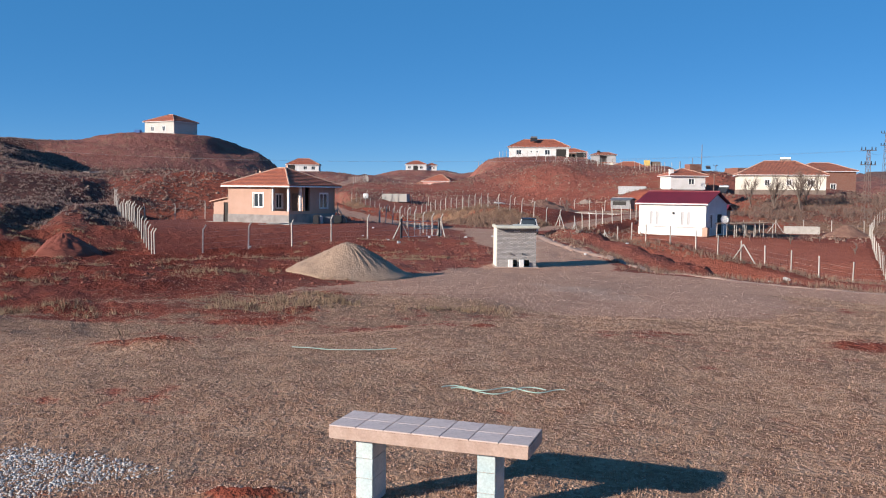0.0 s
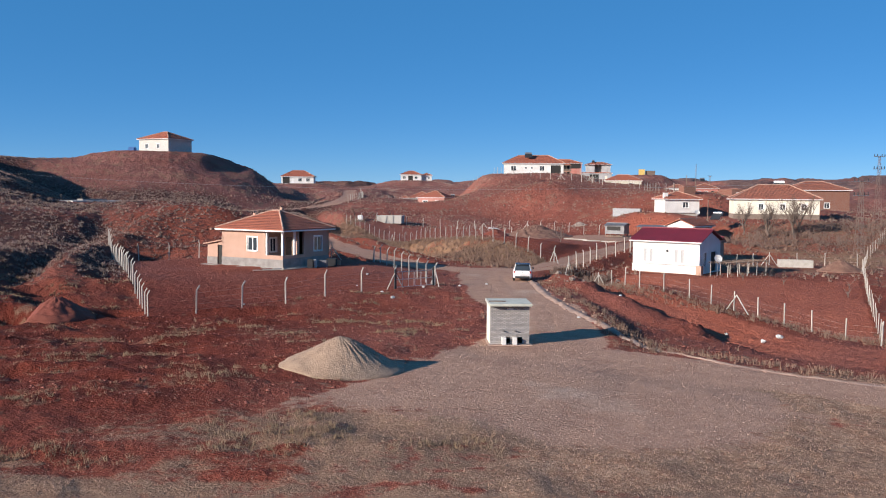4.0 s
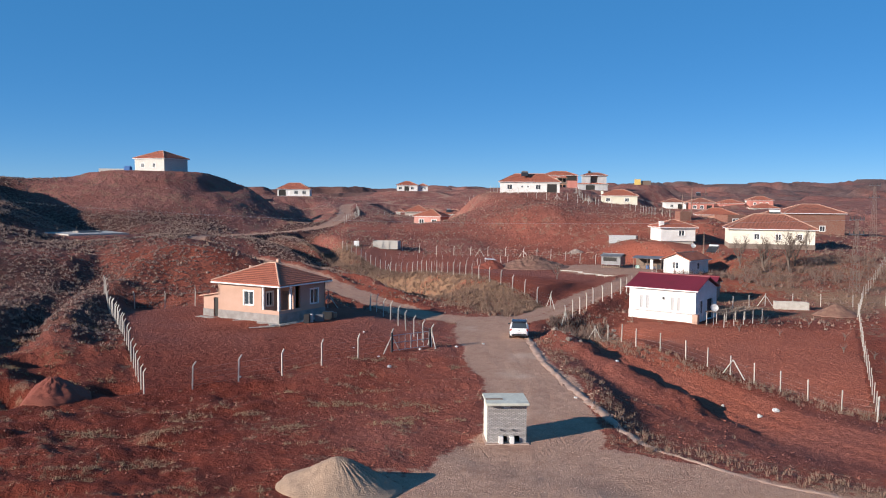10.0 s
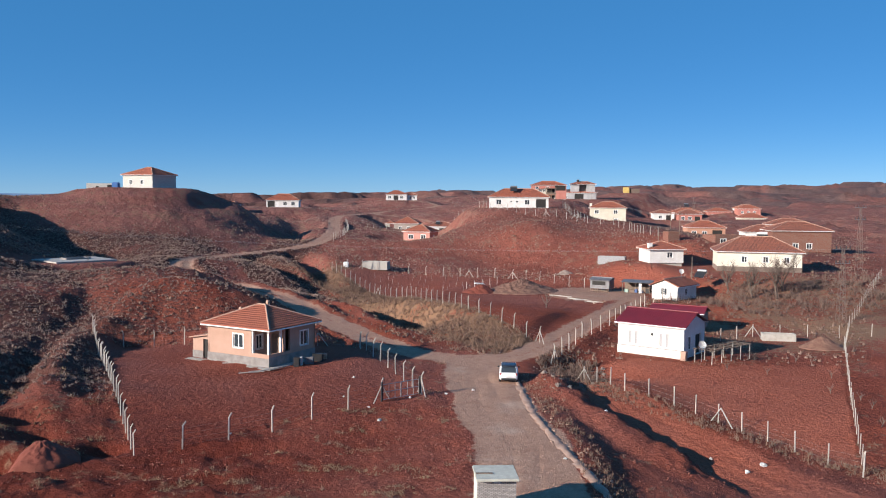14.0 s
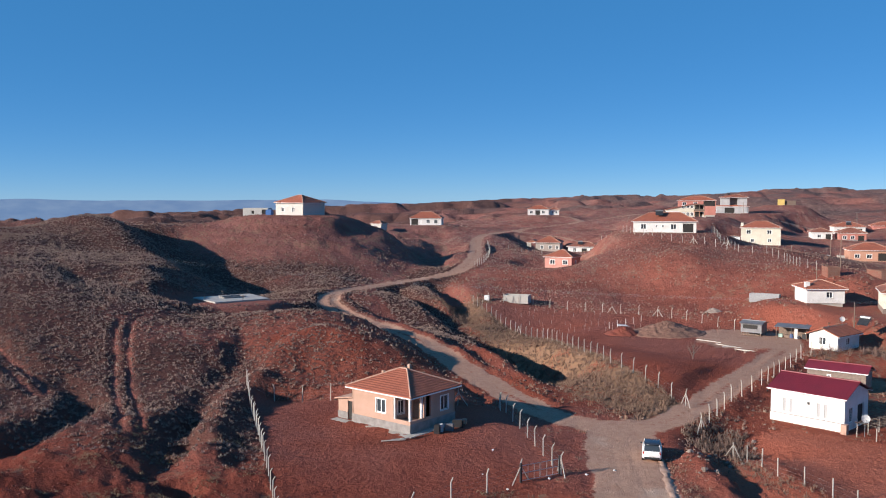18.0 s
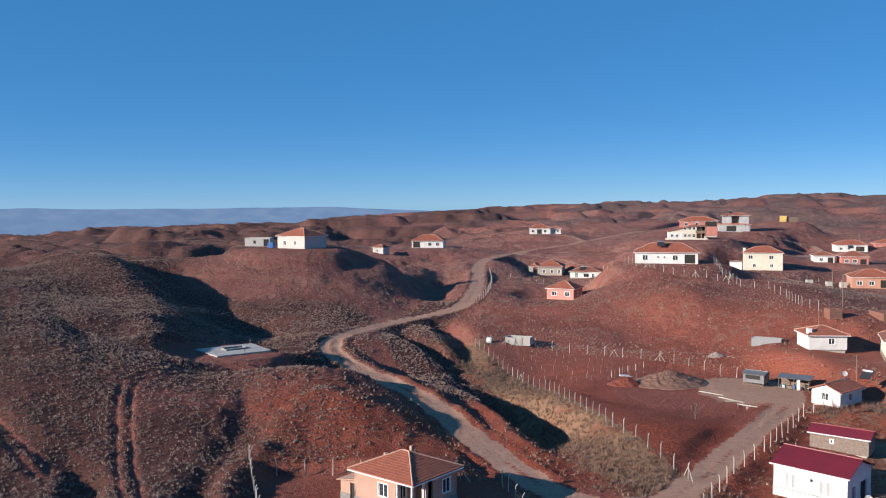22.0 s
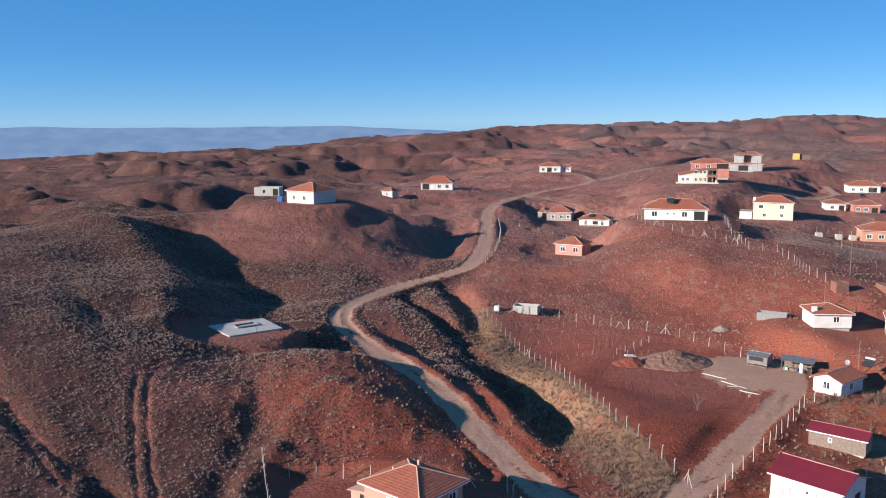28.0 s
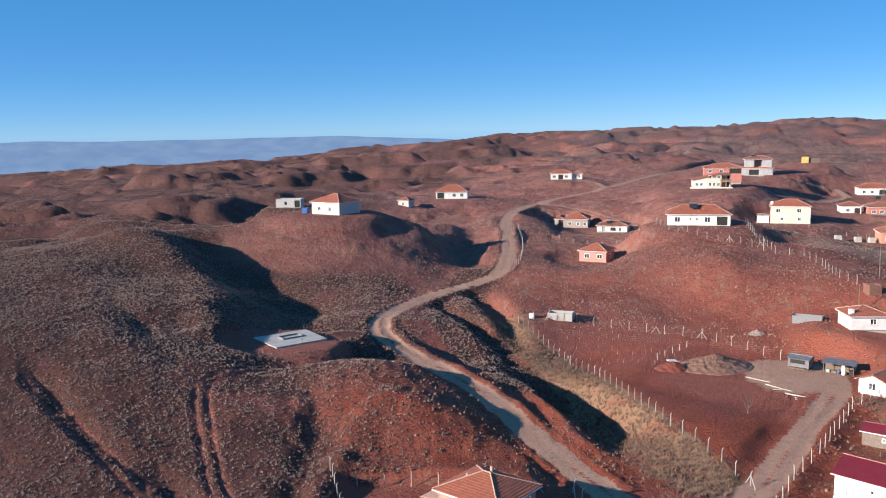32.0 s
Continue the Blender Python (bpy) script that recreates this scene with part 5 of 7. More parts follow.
orange_villa = house("orange_villa", 50.5, 392.0, 14.2, -4, 10.0, 11.0, 2.9, 1.0, YELLOW, None, "yellow and orange two-storey villa with balconies", win_row("front", (0.8, 2.6, 4.4), 0.8, 1.1, 1.5) + [("front", 6.2, 0.1, 3.2, 2.4, "bare")])
bm = bmesh.new()
prism(bm, [(-6.2, 0), (9.9, 0), (9.9, 3.0), (5.8, 3.0), (-6.2, 0.5)], 0, 10.5)
bmesh.ops.rotate(bm, verts=bm.verts, cent=(0, 0, 0), matrix=Matrix.Rotation(radians(90), 3, "X"))
bmesh.ops.translate(bm, verts=bm.verts, vec=(0, 10.7, 2.91))
part("upper_storey", bm, YELLOW, orange_villa, "pale yellow upper storey under a sloping roof")
bm = bmesh.new()
box(bm, -0.4, -0.3, 0.0, 12.6, 11.0, 0.18, pose(-6.2, 0, 3.5, 0, -math.degrees(math.atan2(2.5, 12.0)), 0))
box(bm, 5.6, -0.3, 5.95, 10.3, 11.0, 6.1)
part("roof", bm, TILES, orange_villa, "low sloping tiled roof")
part("lower_wing", boxed(-6.0, 0.05, -0.6, -0.02, 10.6, 2.9), WHITE, orange_villa, "white lower wing")
for wx_ in (-4.9, -2.9):
    window_unit(orange_villa, pose(wx_, -0.06, 0.9), 1.1, 1.3)
for wx_ in (0.6, 2.6, 4.4):
    window_unit(orange_villa, pose(wx_, 0.08, 4.2), 1.2, 1.2)
part("upper_opening", boxed(6.2, 0.12, 3.3, 9.6, 0.19, 5.6), DARK, orange_villa, "dark glazed upper balcony front")
for bz, bmat in ((2.75, ORANGE), (5.6, WOOD)):
    part("balcony", boxed(5.6, -2.4, bz, 10.2, 0.0, bz + 0.22), bmat, orange_villa, "projecting balcony slab")
part("balcony_rail", boxed(5.6, -2.45, 2.97, 10.2, -2.3, 3.8), WOOD, orange_villa, "dark wooden balcony front")
for cx in (5.6, 7.8, 9.9):
    part("balcony_column", boxed(cx, -2.4, -0.6, cx + 0.3, -2.1, 2.75), ORANGE, orange_villa)
    part("upper_column", boxed(cx, -2.4, 3.8, cx + 0.2, -2.2, 5.6), WOOD, orange_villa)
part("garden_wall", boxed(-7.5, -4.6, -1.2, 10.5, -4.35, 0.5), CREAM, orange_villa, "pale garden wall before the villa")
house("red_roof_house", 52.5, 416.0, 15.0, -6, 17.0, 11.0, 6.8, 2.0, PINK, TILES, "pink two-storey house with a red hip roof", win_row("front", (2.0, 7.0), 4.6, 1.6, 1.4) + [("front", 11.5, 4.2, 5.2, 2.4, "bare")])
grey_house = house("grey_concrete_house", 77.5, 474.0, 15.0, -8, 18.5, 12.0, 3.6, 0.6, GREYWALL, TILES, "unfinished grey two-storey house with tiled lower roof", [("front", 0.9, 0.6, 1.4, 1.3, "window"), ("front", 6.5, 0.1, 5.0, 2.8, "bare")])
part("upper_wall", boxed(4.5, 4.0, 3.7, 9.2, 11.5, 8.4), GREYWALL, grey_house)
part("upper_wall", boxed(13.2, 4.0, 3.7, 18.0, 11.5, 8.4), GREYWALL, grey_house)
part("upper_wall", boxed(9.2, 7.0, 3.7, 13.2, 11.5, 8.4), PLINTH, grey_house)
bm, caps, gut = hip_roof(14.0, 8.5, 1.6, 0.5)
ur = part("upper_roof", bm, OLDTILES, grey_house)
ur.location = (4.3, 3.6, 8.45)
part("ridge_caps", caps, RIDGE, ur)
part("gutter", gut, FRAME, ur)
house("yellow_hut", 122.5, 521.0, 19.0, -10, 3.6, 4.0, 3.4, 0.2, OCHRE, None, "small yellow box-shaped hut on a red bank", [("right", 1, 1, 1.4, 1.6, "bare")])
part("open_canopy", boxed(127.4, 521, 18.9, 132.5, 525, 21.6), WOOD)
bpy.data.objects["open_canopy"].name = "wooden_store"
tagged(bpy.data.objects["wooden_store"], "dark wooden store beside a yellow hut", "shed")
house("pink_village_house", 104.0, 345.5, height(108, 348) - 0.6, -6, 9.5, 8.5, 3.4, 1.9, PINK, OLDTILES, "pink village house with a dark old tile roof", win_row("front", (1.2, 4.0), 1.0, 1.4, 1.3) + [("front", 6.6, 0.1, 2.2, 2.3, "bare")], plinth=0.8)
house("pink_side_house", 95.0, 349.5, height(99, 352) - 0.5, -6, 7.4, 7.4, 3.0, 1.6, WHITE, OLDTILES, "white and pink house with a dark roof", [("front", 2.0, 0.9, 1.3, 1.2, "window"), ("front", 5.0, 0.1, 2.0, 2.2, "bare")])
house("orange_house", 92.5, 296.5, 2.0, -8, 13.0, 10.0, 3.6, 2.3, ORANGE, TILES, "orange rendered house with a clay tile hip roof", win_row("front", (1.6, 5.2), 1.0, 1.5, 1.3) + [("front", 8.6, 0.2, 3.4, 2.5, "bare")])
house("white_far_house", 137.0, 464.0, 4.6, -5, 15.0, 10.0, 3.6, 2.3, WHITE, TILES, "distant white house with an orange hip roof", win_row("front", (1.6, 5.4), 1.0, 1.5, 1.3) + [("front", 9.5, 0.2, 4.0, 2.5, "bare")])
house("white_side_house", 158.0, 470.0, 4.8, -5, 13.0, 10.0, 3.8, 2.0, PINK, TILES, "distant pink house among village roofs", win_row("front", (2, 6), 1.0, 1.5, 1.3))
house("brick_house", 63.0, 182.5, 4.6, 8, 7.0, 6.0, 3.2, 0.3, BRICK, None, "low flat-topped red brick house with two windows", [("front", 1.2, 1.2, 1.3, 1.2, "window"), ("front", 4.2, 1.2, 1.7, 1.3, "bare")])
house("brick_tower", 53.0, 183.4, 5.3, 10, 2.6, 2.6, 3.2, 0.2, BRICK, None, "small square red brick outbuilding", [("right", 0.6, 0.2, 1.2, 2.0, "bare")])
for hx, hy, hz, hw, hd, ht, mat, roof, lab in ((100, 262, 3.2, 11, 9, 3.4, WHITE, OLDTILES, "white village house with an old brown roof"),
                                               (122, 296, 3.2, 14, 10, 4.2, BRICK, OLDTILES, "brick village house with a brown tile roof"), (172, 462, 5.6, 12, 9, 3.6, PINK, TILES, "distant pink house with an orange roof"),
                                               (150, 400, 4.5, 12, 9, 3.4, CREAM, TILES, "distant cream house with an orange roof"), (185, 500, 6.5, 12, 9, 3.4, WHITE, TILES, "distant white house with an orange roof"),
                                               (86, 208, 3.4, 14, 10, 5.4, BRICK, OLDTILES, "two-storey brick house with an old tile roof")):
    house("village_house", hx, hy, height(hx + 5, hy + 4) - 0.3, -8, hw, hd, ht, 2.1, mat, roof, lab, win_row("front", (1.8, 5.0, 8.2), 1.0, 1.2, 1.3), group="village houses")
block_hut = house("block_hut", -84.5, 363.5, 8.9, -18, 5.2, 5.0, 2.9, 1.4, BLOCKS, OLDTILES, "small block hut with a brown hip roof", [("front", 1.8, 0.8, 1.1, 1.3, "window")])
house("block_store", -110.8, 282.0, 16.3, 4, 8.8, 5.0, 3.0, 0.1, BLOCKS, None, "flat-topped block store beside a hilltop house", [("front", 3.0, 1.0, 0.9, 1.1, "bare"), ("front", 6.6, 0.1, 1.9, 2.4, "bare")])
solar_heater(47.5, 143.9, 2.2, -45, 1.0)
solar_heater(27.5, 261.5, 17.4, -6, 1.25, TIN)
solar_heater(65.5, 163.5, 7.6, -14, 1.2, FRAME)
solar_heater(87.0, 480.0, 24.8, -8, 0.9)
solar_heater(5.5, 333.0, 4.9, -10, 1.0)
solar_heater(108.5, 350.0, height(108, 348) + 5.6, -6, 1.1)

# ---- roadside booth ----
booth = thing("roadside_booth", pose(2.95, 46.25, -2.08, 0, 0, 2), "small split-stone booth with a pale slab roof", "booth")
bm = bmesh.new()
wall_panel(bm, 2.15, 2.2, [(0.72, 0.12, 0.38, 0.36), (1.36, 0.12, 0.42, 0.36)], 0.2)
wall_uv(bm)
SPLITWALL = block_material("split_face_courses", (0.46, 0.43, 0.41), (0.30, 0.28, 0.27), (0.18, 0.165, 0.16), 0.22, 0.07, 0.04)
part("stone_wall", bm, SPLITWALL, booth, "grey split-stone facing in thin courses")
part("side_wall", boxed(-0.02, 0.2, -0.3, 0.2, 1.9, 2.2), CREAM, booth)
part("side_wall", boxed(1.97, 0.2, -0.3, 2.17, 1.9, 2.2), CREAM, booth)
part("back_wall", boxed(0.2, 1.7, -0.3, 1.97, 1.9, 2.2), WHITE, booth)
PALEGREEN = material("pale_green_paint", (0.55, 0.55, 0.47), second=(0.44, 0.43, 0.37), scale=2.5)
part("roof_slab", boxed(-0.1, -0.38, 2.21, 2.27, 2.1, 2.36, bevel=0.03), PALEGREEN, booth, "pale weathered concrete roof slab")
part("base", boxed(-0.15, -0.35, -0.4, 2.3, 1.9, 0.1, bevel=0.03), GROUT, booth, "pinkish brick and mortar base")
part("plank", boxed(-0.05, 0.5, 2.36, 0.9, 0.68, 2.41, bevel=0.01), WOOD, booth, "weathered plank lying on the slab")
part("sign_plate", boxed(0.9, -0.03, 2.0, 1.25, -0.004, 2.08), WHITE, booth)
for k, x in enumerate((0.62, 1.22)):
    part("block", boxed(x, -0.3, 0.1, x + 0.24, -0.02, 0.5, bevel=0.015), WHITE, booth, "white concrete block at the foot")
for x in (0.75, 1.4):
    part("tap", tube(bmesh.new(), (x, -0.14, 0.82), (x, 0.0, 0.82), 0.035), TRIM, booth)

# ---- tiled table by the take-off place ----
table = thing("tiled_table", pose(-1.13, 8.36, -1.2, 0, 0, -18.5), "concrete garden table topped with pale floor tiles", "table")
part("slab", boxed(0, 0, 0.82, 2.05, 0.60, 0.945, bevel=0.008), GROUT, table, "rough pinkish mortar edge")
tile_me = part("tile", boxed(0.004, 0.004, 0.946, 2.05 / 7 - 0.004, 0.296, 0.957, bevel=0.002), FLOORTILE, table)
for i in range(7):
    for j in range(2):
        if i or j:
            again(tile_me, pose(i * 2.05 / 7, j * 0.3, 0))
for lx in (0.25, 1.52):
    leg = part("leg", boxed(lx + 0.008, 0.13, -0.2, lx + 0.17, 0.47, 0.82), GROUT, table, "masonry leg faced with blue-white tiles")
    for k in range(5):
        part("leg_tile", boxed(lx, 0.118, -0.2 + k * 0.204, lx + 0.178, 0.13, -0.002 + k * 0.204, bevel=0.002), GLAZE, leg)
        part("leg_tile", boxed(lx + 0.17, 0.13, -0.2 + k * 0.204, lx + 0.18, 0.47, -0.002 + k * 0.204), GLAZE, leg)


# ---- heaps ----
def heap(name, x, y, rx, ry, tall, mat, label, turn=0.0, seed=1, lumps=0.12, sharp=1.0, category="heap", rills=0.0):
    rings, sides = 30, 96
    q, a = np.meshgrid(np.arange(rings + 1) / rings, 2 * np.pi * np.arange(sides) / sides, indexing="ij")
    wob = 1 + 0.3 * fbm(np.cos(a) * 1.3 + seed, np.sin(a) * 1.3, 3, seed)
    px, py = np.cos(a) * rx * q * wob, np.sin(a) * ry * q * wob
    c, s = math.cos(radians(turn)), math.sin(radians(turn))
    wx, wy = x + px * c - py * s, y + px * s + py * c
    base = ground(wx.ravel(), wy.ravel())[0].reshape(wx.shape)
    z0 = base[0, 0]
    prof = np.where(q > 0.12, 1 - q ** sharp, 1 - 0.12 ** sharp * (0.5 + 0.5 * q / 0.12))
    wz = z0 * (1 - q) + base * q + tall * prof + lumps * (0.6 * fbm(wx * 2.2, wy * 2.2, 4, seed) + 0.5 * fbm(wx * 6, wy * 6, 3, seed + 1)) * (1 - q ** 6) - 0.3 * (q > 0.99)
    wz = wz + rills * (np.abs(np.sin(a * 17 + 2.2 * fbm(q * 5, a, 3, seed))) - 0.5) * np.sin(np.pi * np.clip(q * 1.15, 0, 1)) * np.clip(np.cos(a + 0.35), 0, 1)
    bm = bmesh.new()
    vs = [[bm.verts.new((wx[i, j], wy[i, j], wz[i, j])) for j in range(sides if i else 1)] for i in range(rings + 1)]
    for j in range(sides):
        k = (j + 1) % sides
        bm.faces.new((vs[0][0], vs[1][j], vs[1][k]))
        for i in range(1, rings):
            bm.faces.new((vs[i][j], vs[i + 1][j], vs[i + 1][k], vs[i][k]))
    for f in bm.faces:
        f.smooth = True
    return tagged(part(name, bm, mat), label, category)


heap("sand_mound", -4.3, 38.0, 2.9, 2.2, 1.5, SAND, "cone of pale building sand on the ground", 8, 3, 0.13, 1.0, rills=0.16)
heap("earth_mound", 17.8, 154.5, 7.0, 5.5, 2.2, GRAVELHEAP, "brown heap of earth and rubble in the yard", 20, 5, 0.9)
heap("soil_mound", 10.2, 152.0, 3.2, 2.4, 1.5, REDSOIL, "small red soil heap with a white sheet on top", 0, 7, 0.4)
heap("dug_soil_mound", -25.8, 57.4, 2.4, 2.1, 1.6, REDSOIL, "mound of freshly dug red soil beside a pit", 30, 9, 0.32, 1.25)
heap("gravel_mound", 50.2, 105.4, 3.0, 2.3, 1.5, GRAVELHEAP, "low heap of grey-brown gravel", 0, 11, 0.2)
heap("broken_stone_mound", 29.0, 174.5, 1.8, 1.4, 0.9, STONE, "small pile of pale broken stones", 0, 13, 0.6)
bm = bmesh.new()
for k in range(5):
    box(bm, -1.1, -0.4 + 0.03 * k, 0.02 * k, 1.0 - 0.1 * k, 0.5, 0.02 + 0.03 * k, pose(10.2, 152.0, height(10.2, 152) + 1.42, 3 * k - 4, 5, 20))
tagged(part("plastic_sheet", bm, PALE), "crumpled white plastic sheet on a soil heap", "sheet")


# ---- fences ----
def bent_post(tall=1.7, arm=0.4, thick=0.085):
    bm = bmesh.new()
    t = thick / 2
    box(bm, -t, -t, -0.5, t, t, tall)
    box(bm, -t * 0.9, -t * 0.9, -0.02, t * 0.9, t * 0.9, arm, pose(0, 0, tall, 0, 32, 0))
    me_ = bpy.data.meshes.new("post")
    bm.to_mesh(me_)
    bm.free()
    me_.materials.append(POST)
    return me_


def straight_post(tall=1.5, thick=0.09):
    bm = bmesh.new()
    t = thick / 2
    box(bm, -t, -t, -0.5, t, t, tall)
    bmesh.ops.bevel(bm, geom=bm.edges[:], offset=0.015, segments=1, affect="EDGES")
    me_ = bpy.data.meshes.new("post")
    bm.to_mesh(me_)
    bm.free()
    me_.materials.append(POST)
    return me_


THIN, SLIM = bent_post(1.6, 0.35, 0.07), straight_post(1.6, 0.06)
BENT, STRAIGHT, SHORT = bent_post(), straight_post(1.7), straight_post(1.25, 0.09)


def fence(label, points, gap, post_mesh, lean=0.0, wires=(0.3, 0.7, 1.1, 1.5), jitter=0.04, braces=(), z_up=0.0, name="fence"):
    """Posts at even steps along a line of corners, with strands of wire between."""
    f = thing(name, pose(points[0][0], points[0][1], height(*points[0])), label, "fence", "wire fences")
    base = f.location.copy()
    rng = random.Random(round(points[0][0] * 7 + points[0][1] * 13))
    spots = []
    for (ax, ay), (bx, by) in zip(points, points[1:]):
        n = max(1, round(math.hypot(bx - ax, by - ay) / gap))
        spots += [(ax + (bx - ax) * i / n, ay + (by - ay) * i / n, math.degrees(math.atan2(by - ay, bx - ax))) for i in range(n)]
    spots.append((*points[-1], spots[-1][2]))
    xs, ys = np.array([s[0] for s in spots]), np.array([s[1] for s in spots])
    zs = ground(xs, ys)[0]
    for (x, y, a), z in zip(spots, zs):
        o = new("post", post_mesh)
        o.parent = f
        o.matrix_basis = Matrix.Translation(Vector((x, y, z + z_up)) - base) @ pose(0, 0, 0, rng.uniform(-2, 2), rng.uniform(-2, 2), a + lean + rng.uniform(-6, 6))
    for w in wires:
        bm = bmesh.new()
        for i in range(len(spots) - 1):
            p, q = Vector((xs[i], ys[i], zs[i] + w)) - base, Vector((xs[i + 1], ys[i + 1], zs[i + 1] + w)) - base
            tube(bm, p, q, 0.006, sides=3)
        part("wire", bm, WIRE, f)
    for x, y, a in braces:
        z = height(x, y)
        bm = bmesh.new()
        for s in (-1, 1):
            tube(bm, Vector((x + s * 1.1 * math.cos(radians(a)), y + s * 1.1 * math.sin(radians(a)), z - 0.1)) - base, Vector((x, y, z + 1.45)) - base, 0.05, sides=5)
        part("brace", bm, POST, f, "slanting concrete brace")
    return f


fence("concrete posts with bent tops and mesh, west side of plot", [(-37.4, 96.6), (-20.2, 59.2)], 1.9, THIN, 60, wires=(0.2, 0.45, 0.7, 0.95, 1.2, 1.45))
fence("concrete fence posts with bent tops along a red plot", [(-17.2, 60.5), (-11.4, 63.8), (-6.2, 69.4), (-3.6, 72.6)], 3.3, BENT, 0, braces=((-3.6, 72.6, 230),))
fence("concrete fence posts with bent tops beside the road", [(-0.2, 75.0), (-3.6, 85.0), (-7.3, 97.0)], 3.0, BENT, -90, braces=((-0.2, 75.0, 110), (-7.3, 97.0, 100)))
fence("concrete fence posts with bent tops behind the peach house", [(-7.3, 97.0), (-16.9, 96.3), (-27.1, 96.4), (-37.4, 96.6)], 4.0, BENT, 90, braces=((-12, 96.6, 0),))
fence("long line of bent concrete posts above a grassy bank", [(14.1, 102.6), (6.2, 118), (-3.8, 149), (-13.7, 170), (-19.6, 181.5)], 2.7, BENT, 180, braces=((-8.6, 159.5, 115), (14.1, 102.6, 110)))
fence("line of bent concrete posts behind a ploughed field", [(-19.6, 181.5), (-6.9, 184.5), (4.1, 180.6), (18.2, 173.5), (30.2, 159.0)], 3.6, BENT, 0, braces=((18.2, 173.5, -25), (9.5, 178, -25), (-13, 183, 0)))
fence("line of short posts across a ploughed field", [(8, 158), (14.5, 167.5)], 2.6, SHORT, 0, wires=(0.5, 0.9))
fence("bent concrete posts along the north lane", [(14.5, 93.5), (19.6, 104.4), (24.9, 113), (29, 121), (34.5, 131.5), (38.5, 136.0)], 2.9, BENT, 180, braces=((14.5, 93.5, 60),))
fence("slender concrete posts along the red dirt track", [(16.5, 86.5), (18.9, 79), (22.4, 75), (26.5, 69.6), (29.4, 66), (32.3, 61)], 2.6, STRAIGHT, 0, wires=(0.4, 0.8, 1.2), braces=((16.5, 86.5, -50), (25.2, 71, -50)))
fence("close row of concrete posts on the east boundary", [(32.3, 61), (41, 80), (52.6, 104.5), (60, 118), (74, 139), (84, 154)], 2.7, SLIM, -90, wires=(0.2, 0.45, 0.7, 0.95, 1.2, 1.45), braces=((32.3, 61, 60), (52.6, 104.5, 60)))
fence("tall wooden and concrete posts behind the yard", [(36, 108), (44.5, 113.5), (52, 113.5), (60, 112)], 3.4, STRAIGHT, 0, wires=(0.5, 1.1), braces=((44.5, 113.5, 0),))
fence("concrete posts round the hilltop bungalow", [(17.0, 262), (19.5, 251), (28.6, 240), (36.6, 234.6), (43.6, 226), (50.0, 223.4), (51.9, 214), (51.6, 199), (53, 191.5)], 3.3, BENT, 180, braces=((22.5, 247.5, -45), (34, 236.5, -35), (41, 231, -40)))
fence("concrete posts running up to the hilltop bungalow", [(43.6, 226), (42, 242), (42.8, 262)], 3.2, BENT, 0, braces=((43, 236, 90),))
fence("fence posts along the far road bend", [(-24, 226), (-23, 240), (-23.3, 258), (-25, 282), (-28, 305)], 3.6, BENT, 0)
fence("row of posts below the pillared house", [(-20, 300), (-8, 285), (6, 281), (12, 262)], 4.2, SHORT, 0, wires=(0.5, 0.9))
fence("row of vineyard posts on the slope", [(22, 305), (36, 300), (52, 292)], 5.0, STRAIGHT, 0, wires=(0.6, 1.1))
fence("concrete posts before the two-storey house", [(60, 318), (70, 314), (82, 310), (94, 312)], 4.0, STRAIGHT, 0, wires=(0.6, 1.1))

gate = thing("gate", pose(-3.6, 72.6, height(-3.6, 72.6), 0, 0, 38), "grey steel field gate between two posts", "gate")
bm = bmesh.new()
for z in (0.15, 0.8, 1.45):
    tube(bm, (0.1, 0, z), (2.0, 0, z), 0.03)
for x in (0.1, 0.75, 1.4, 2.0):
    tube(bm, (x, 0, 0.15), (x, 0, 1.45), 0.025)
part("gate_leaf", bm, STEEL, gate)
part("gate_post", boxed(-0.08, -0.08, -0.4, 0.08, 0.08, 1.7), TRIM, gate)
bm = bmesh.new()
for z in (0.15, 0.8, 1.45):
    tube(bm, (2.1, 0, z), (4.0, 0, z), 0.03)
for x in (2.1, 2.75, 3.4, 4.0):
    tube(bm, (x, 0, 0.15), (x, 0, 1.45), 0.025)
part("gate_leaf", bm, STEEL, gate)
part("gate_post", boxed(4.05, -0.08, -0.4, 4.2, 0.08, 1.7), TRIM, gate)

# ---- the white car ----
car = thing("car", pose(8.25, 82.0, height(8.25, 82.0) + 0.02, 0, 0, -6), "white compact car with a dark roof on the gravel road", "car")


def loft(sections, cap=True):
    bm = bmesh.new()
    rings = [[bm.verts.new(p) for p in s] for s in sections]
    n = len(rings[0])
    for a, b in zip(rings, rings[1:]):
        for i in range(n):
            j = (i + 1) % n
            bm.faces.new((a[i], a[j], b[j], b[i]))
    if cap:
        bm.faces.new(rings[0][::-1])
        bm.faces.new(rings[-1])
    bmesh.ops.recalc_face_normals(bm, faces=bm.faces[:])
    for f in bm.faces:
        f.smooth = True
    return bm


def car_ring(y, half, z0, z1, rnd=0.12):
    pts = []
    for sx, sz in ((1, 1), (-1, 1), (-1, -1), (1, -1)):
        for k in range(4):
            a = radians({(1, 1): 0, (-1, 1): 90, (-1, -1): 180, (1, -1): 270}[(sx, sz)] + k * 30)
            cx, cz = sx * (half - rnd), (z1 - rnd) if sz > 0 else (z0 + rnd)
            pts.append((cx + math.cos(a) * rnd, y, cz + math.sin(a) * rnd))
    return pts


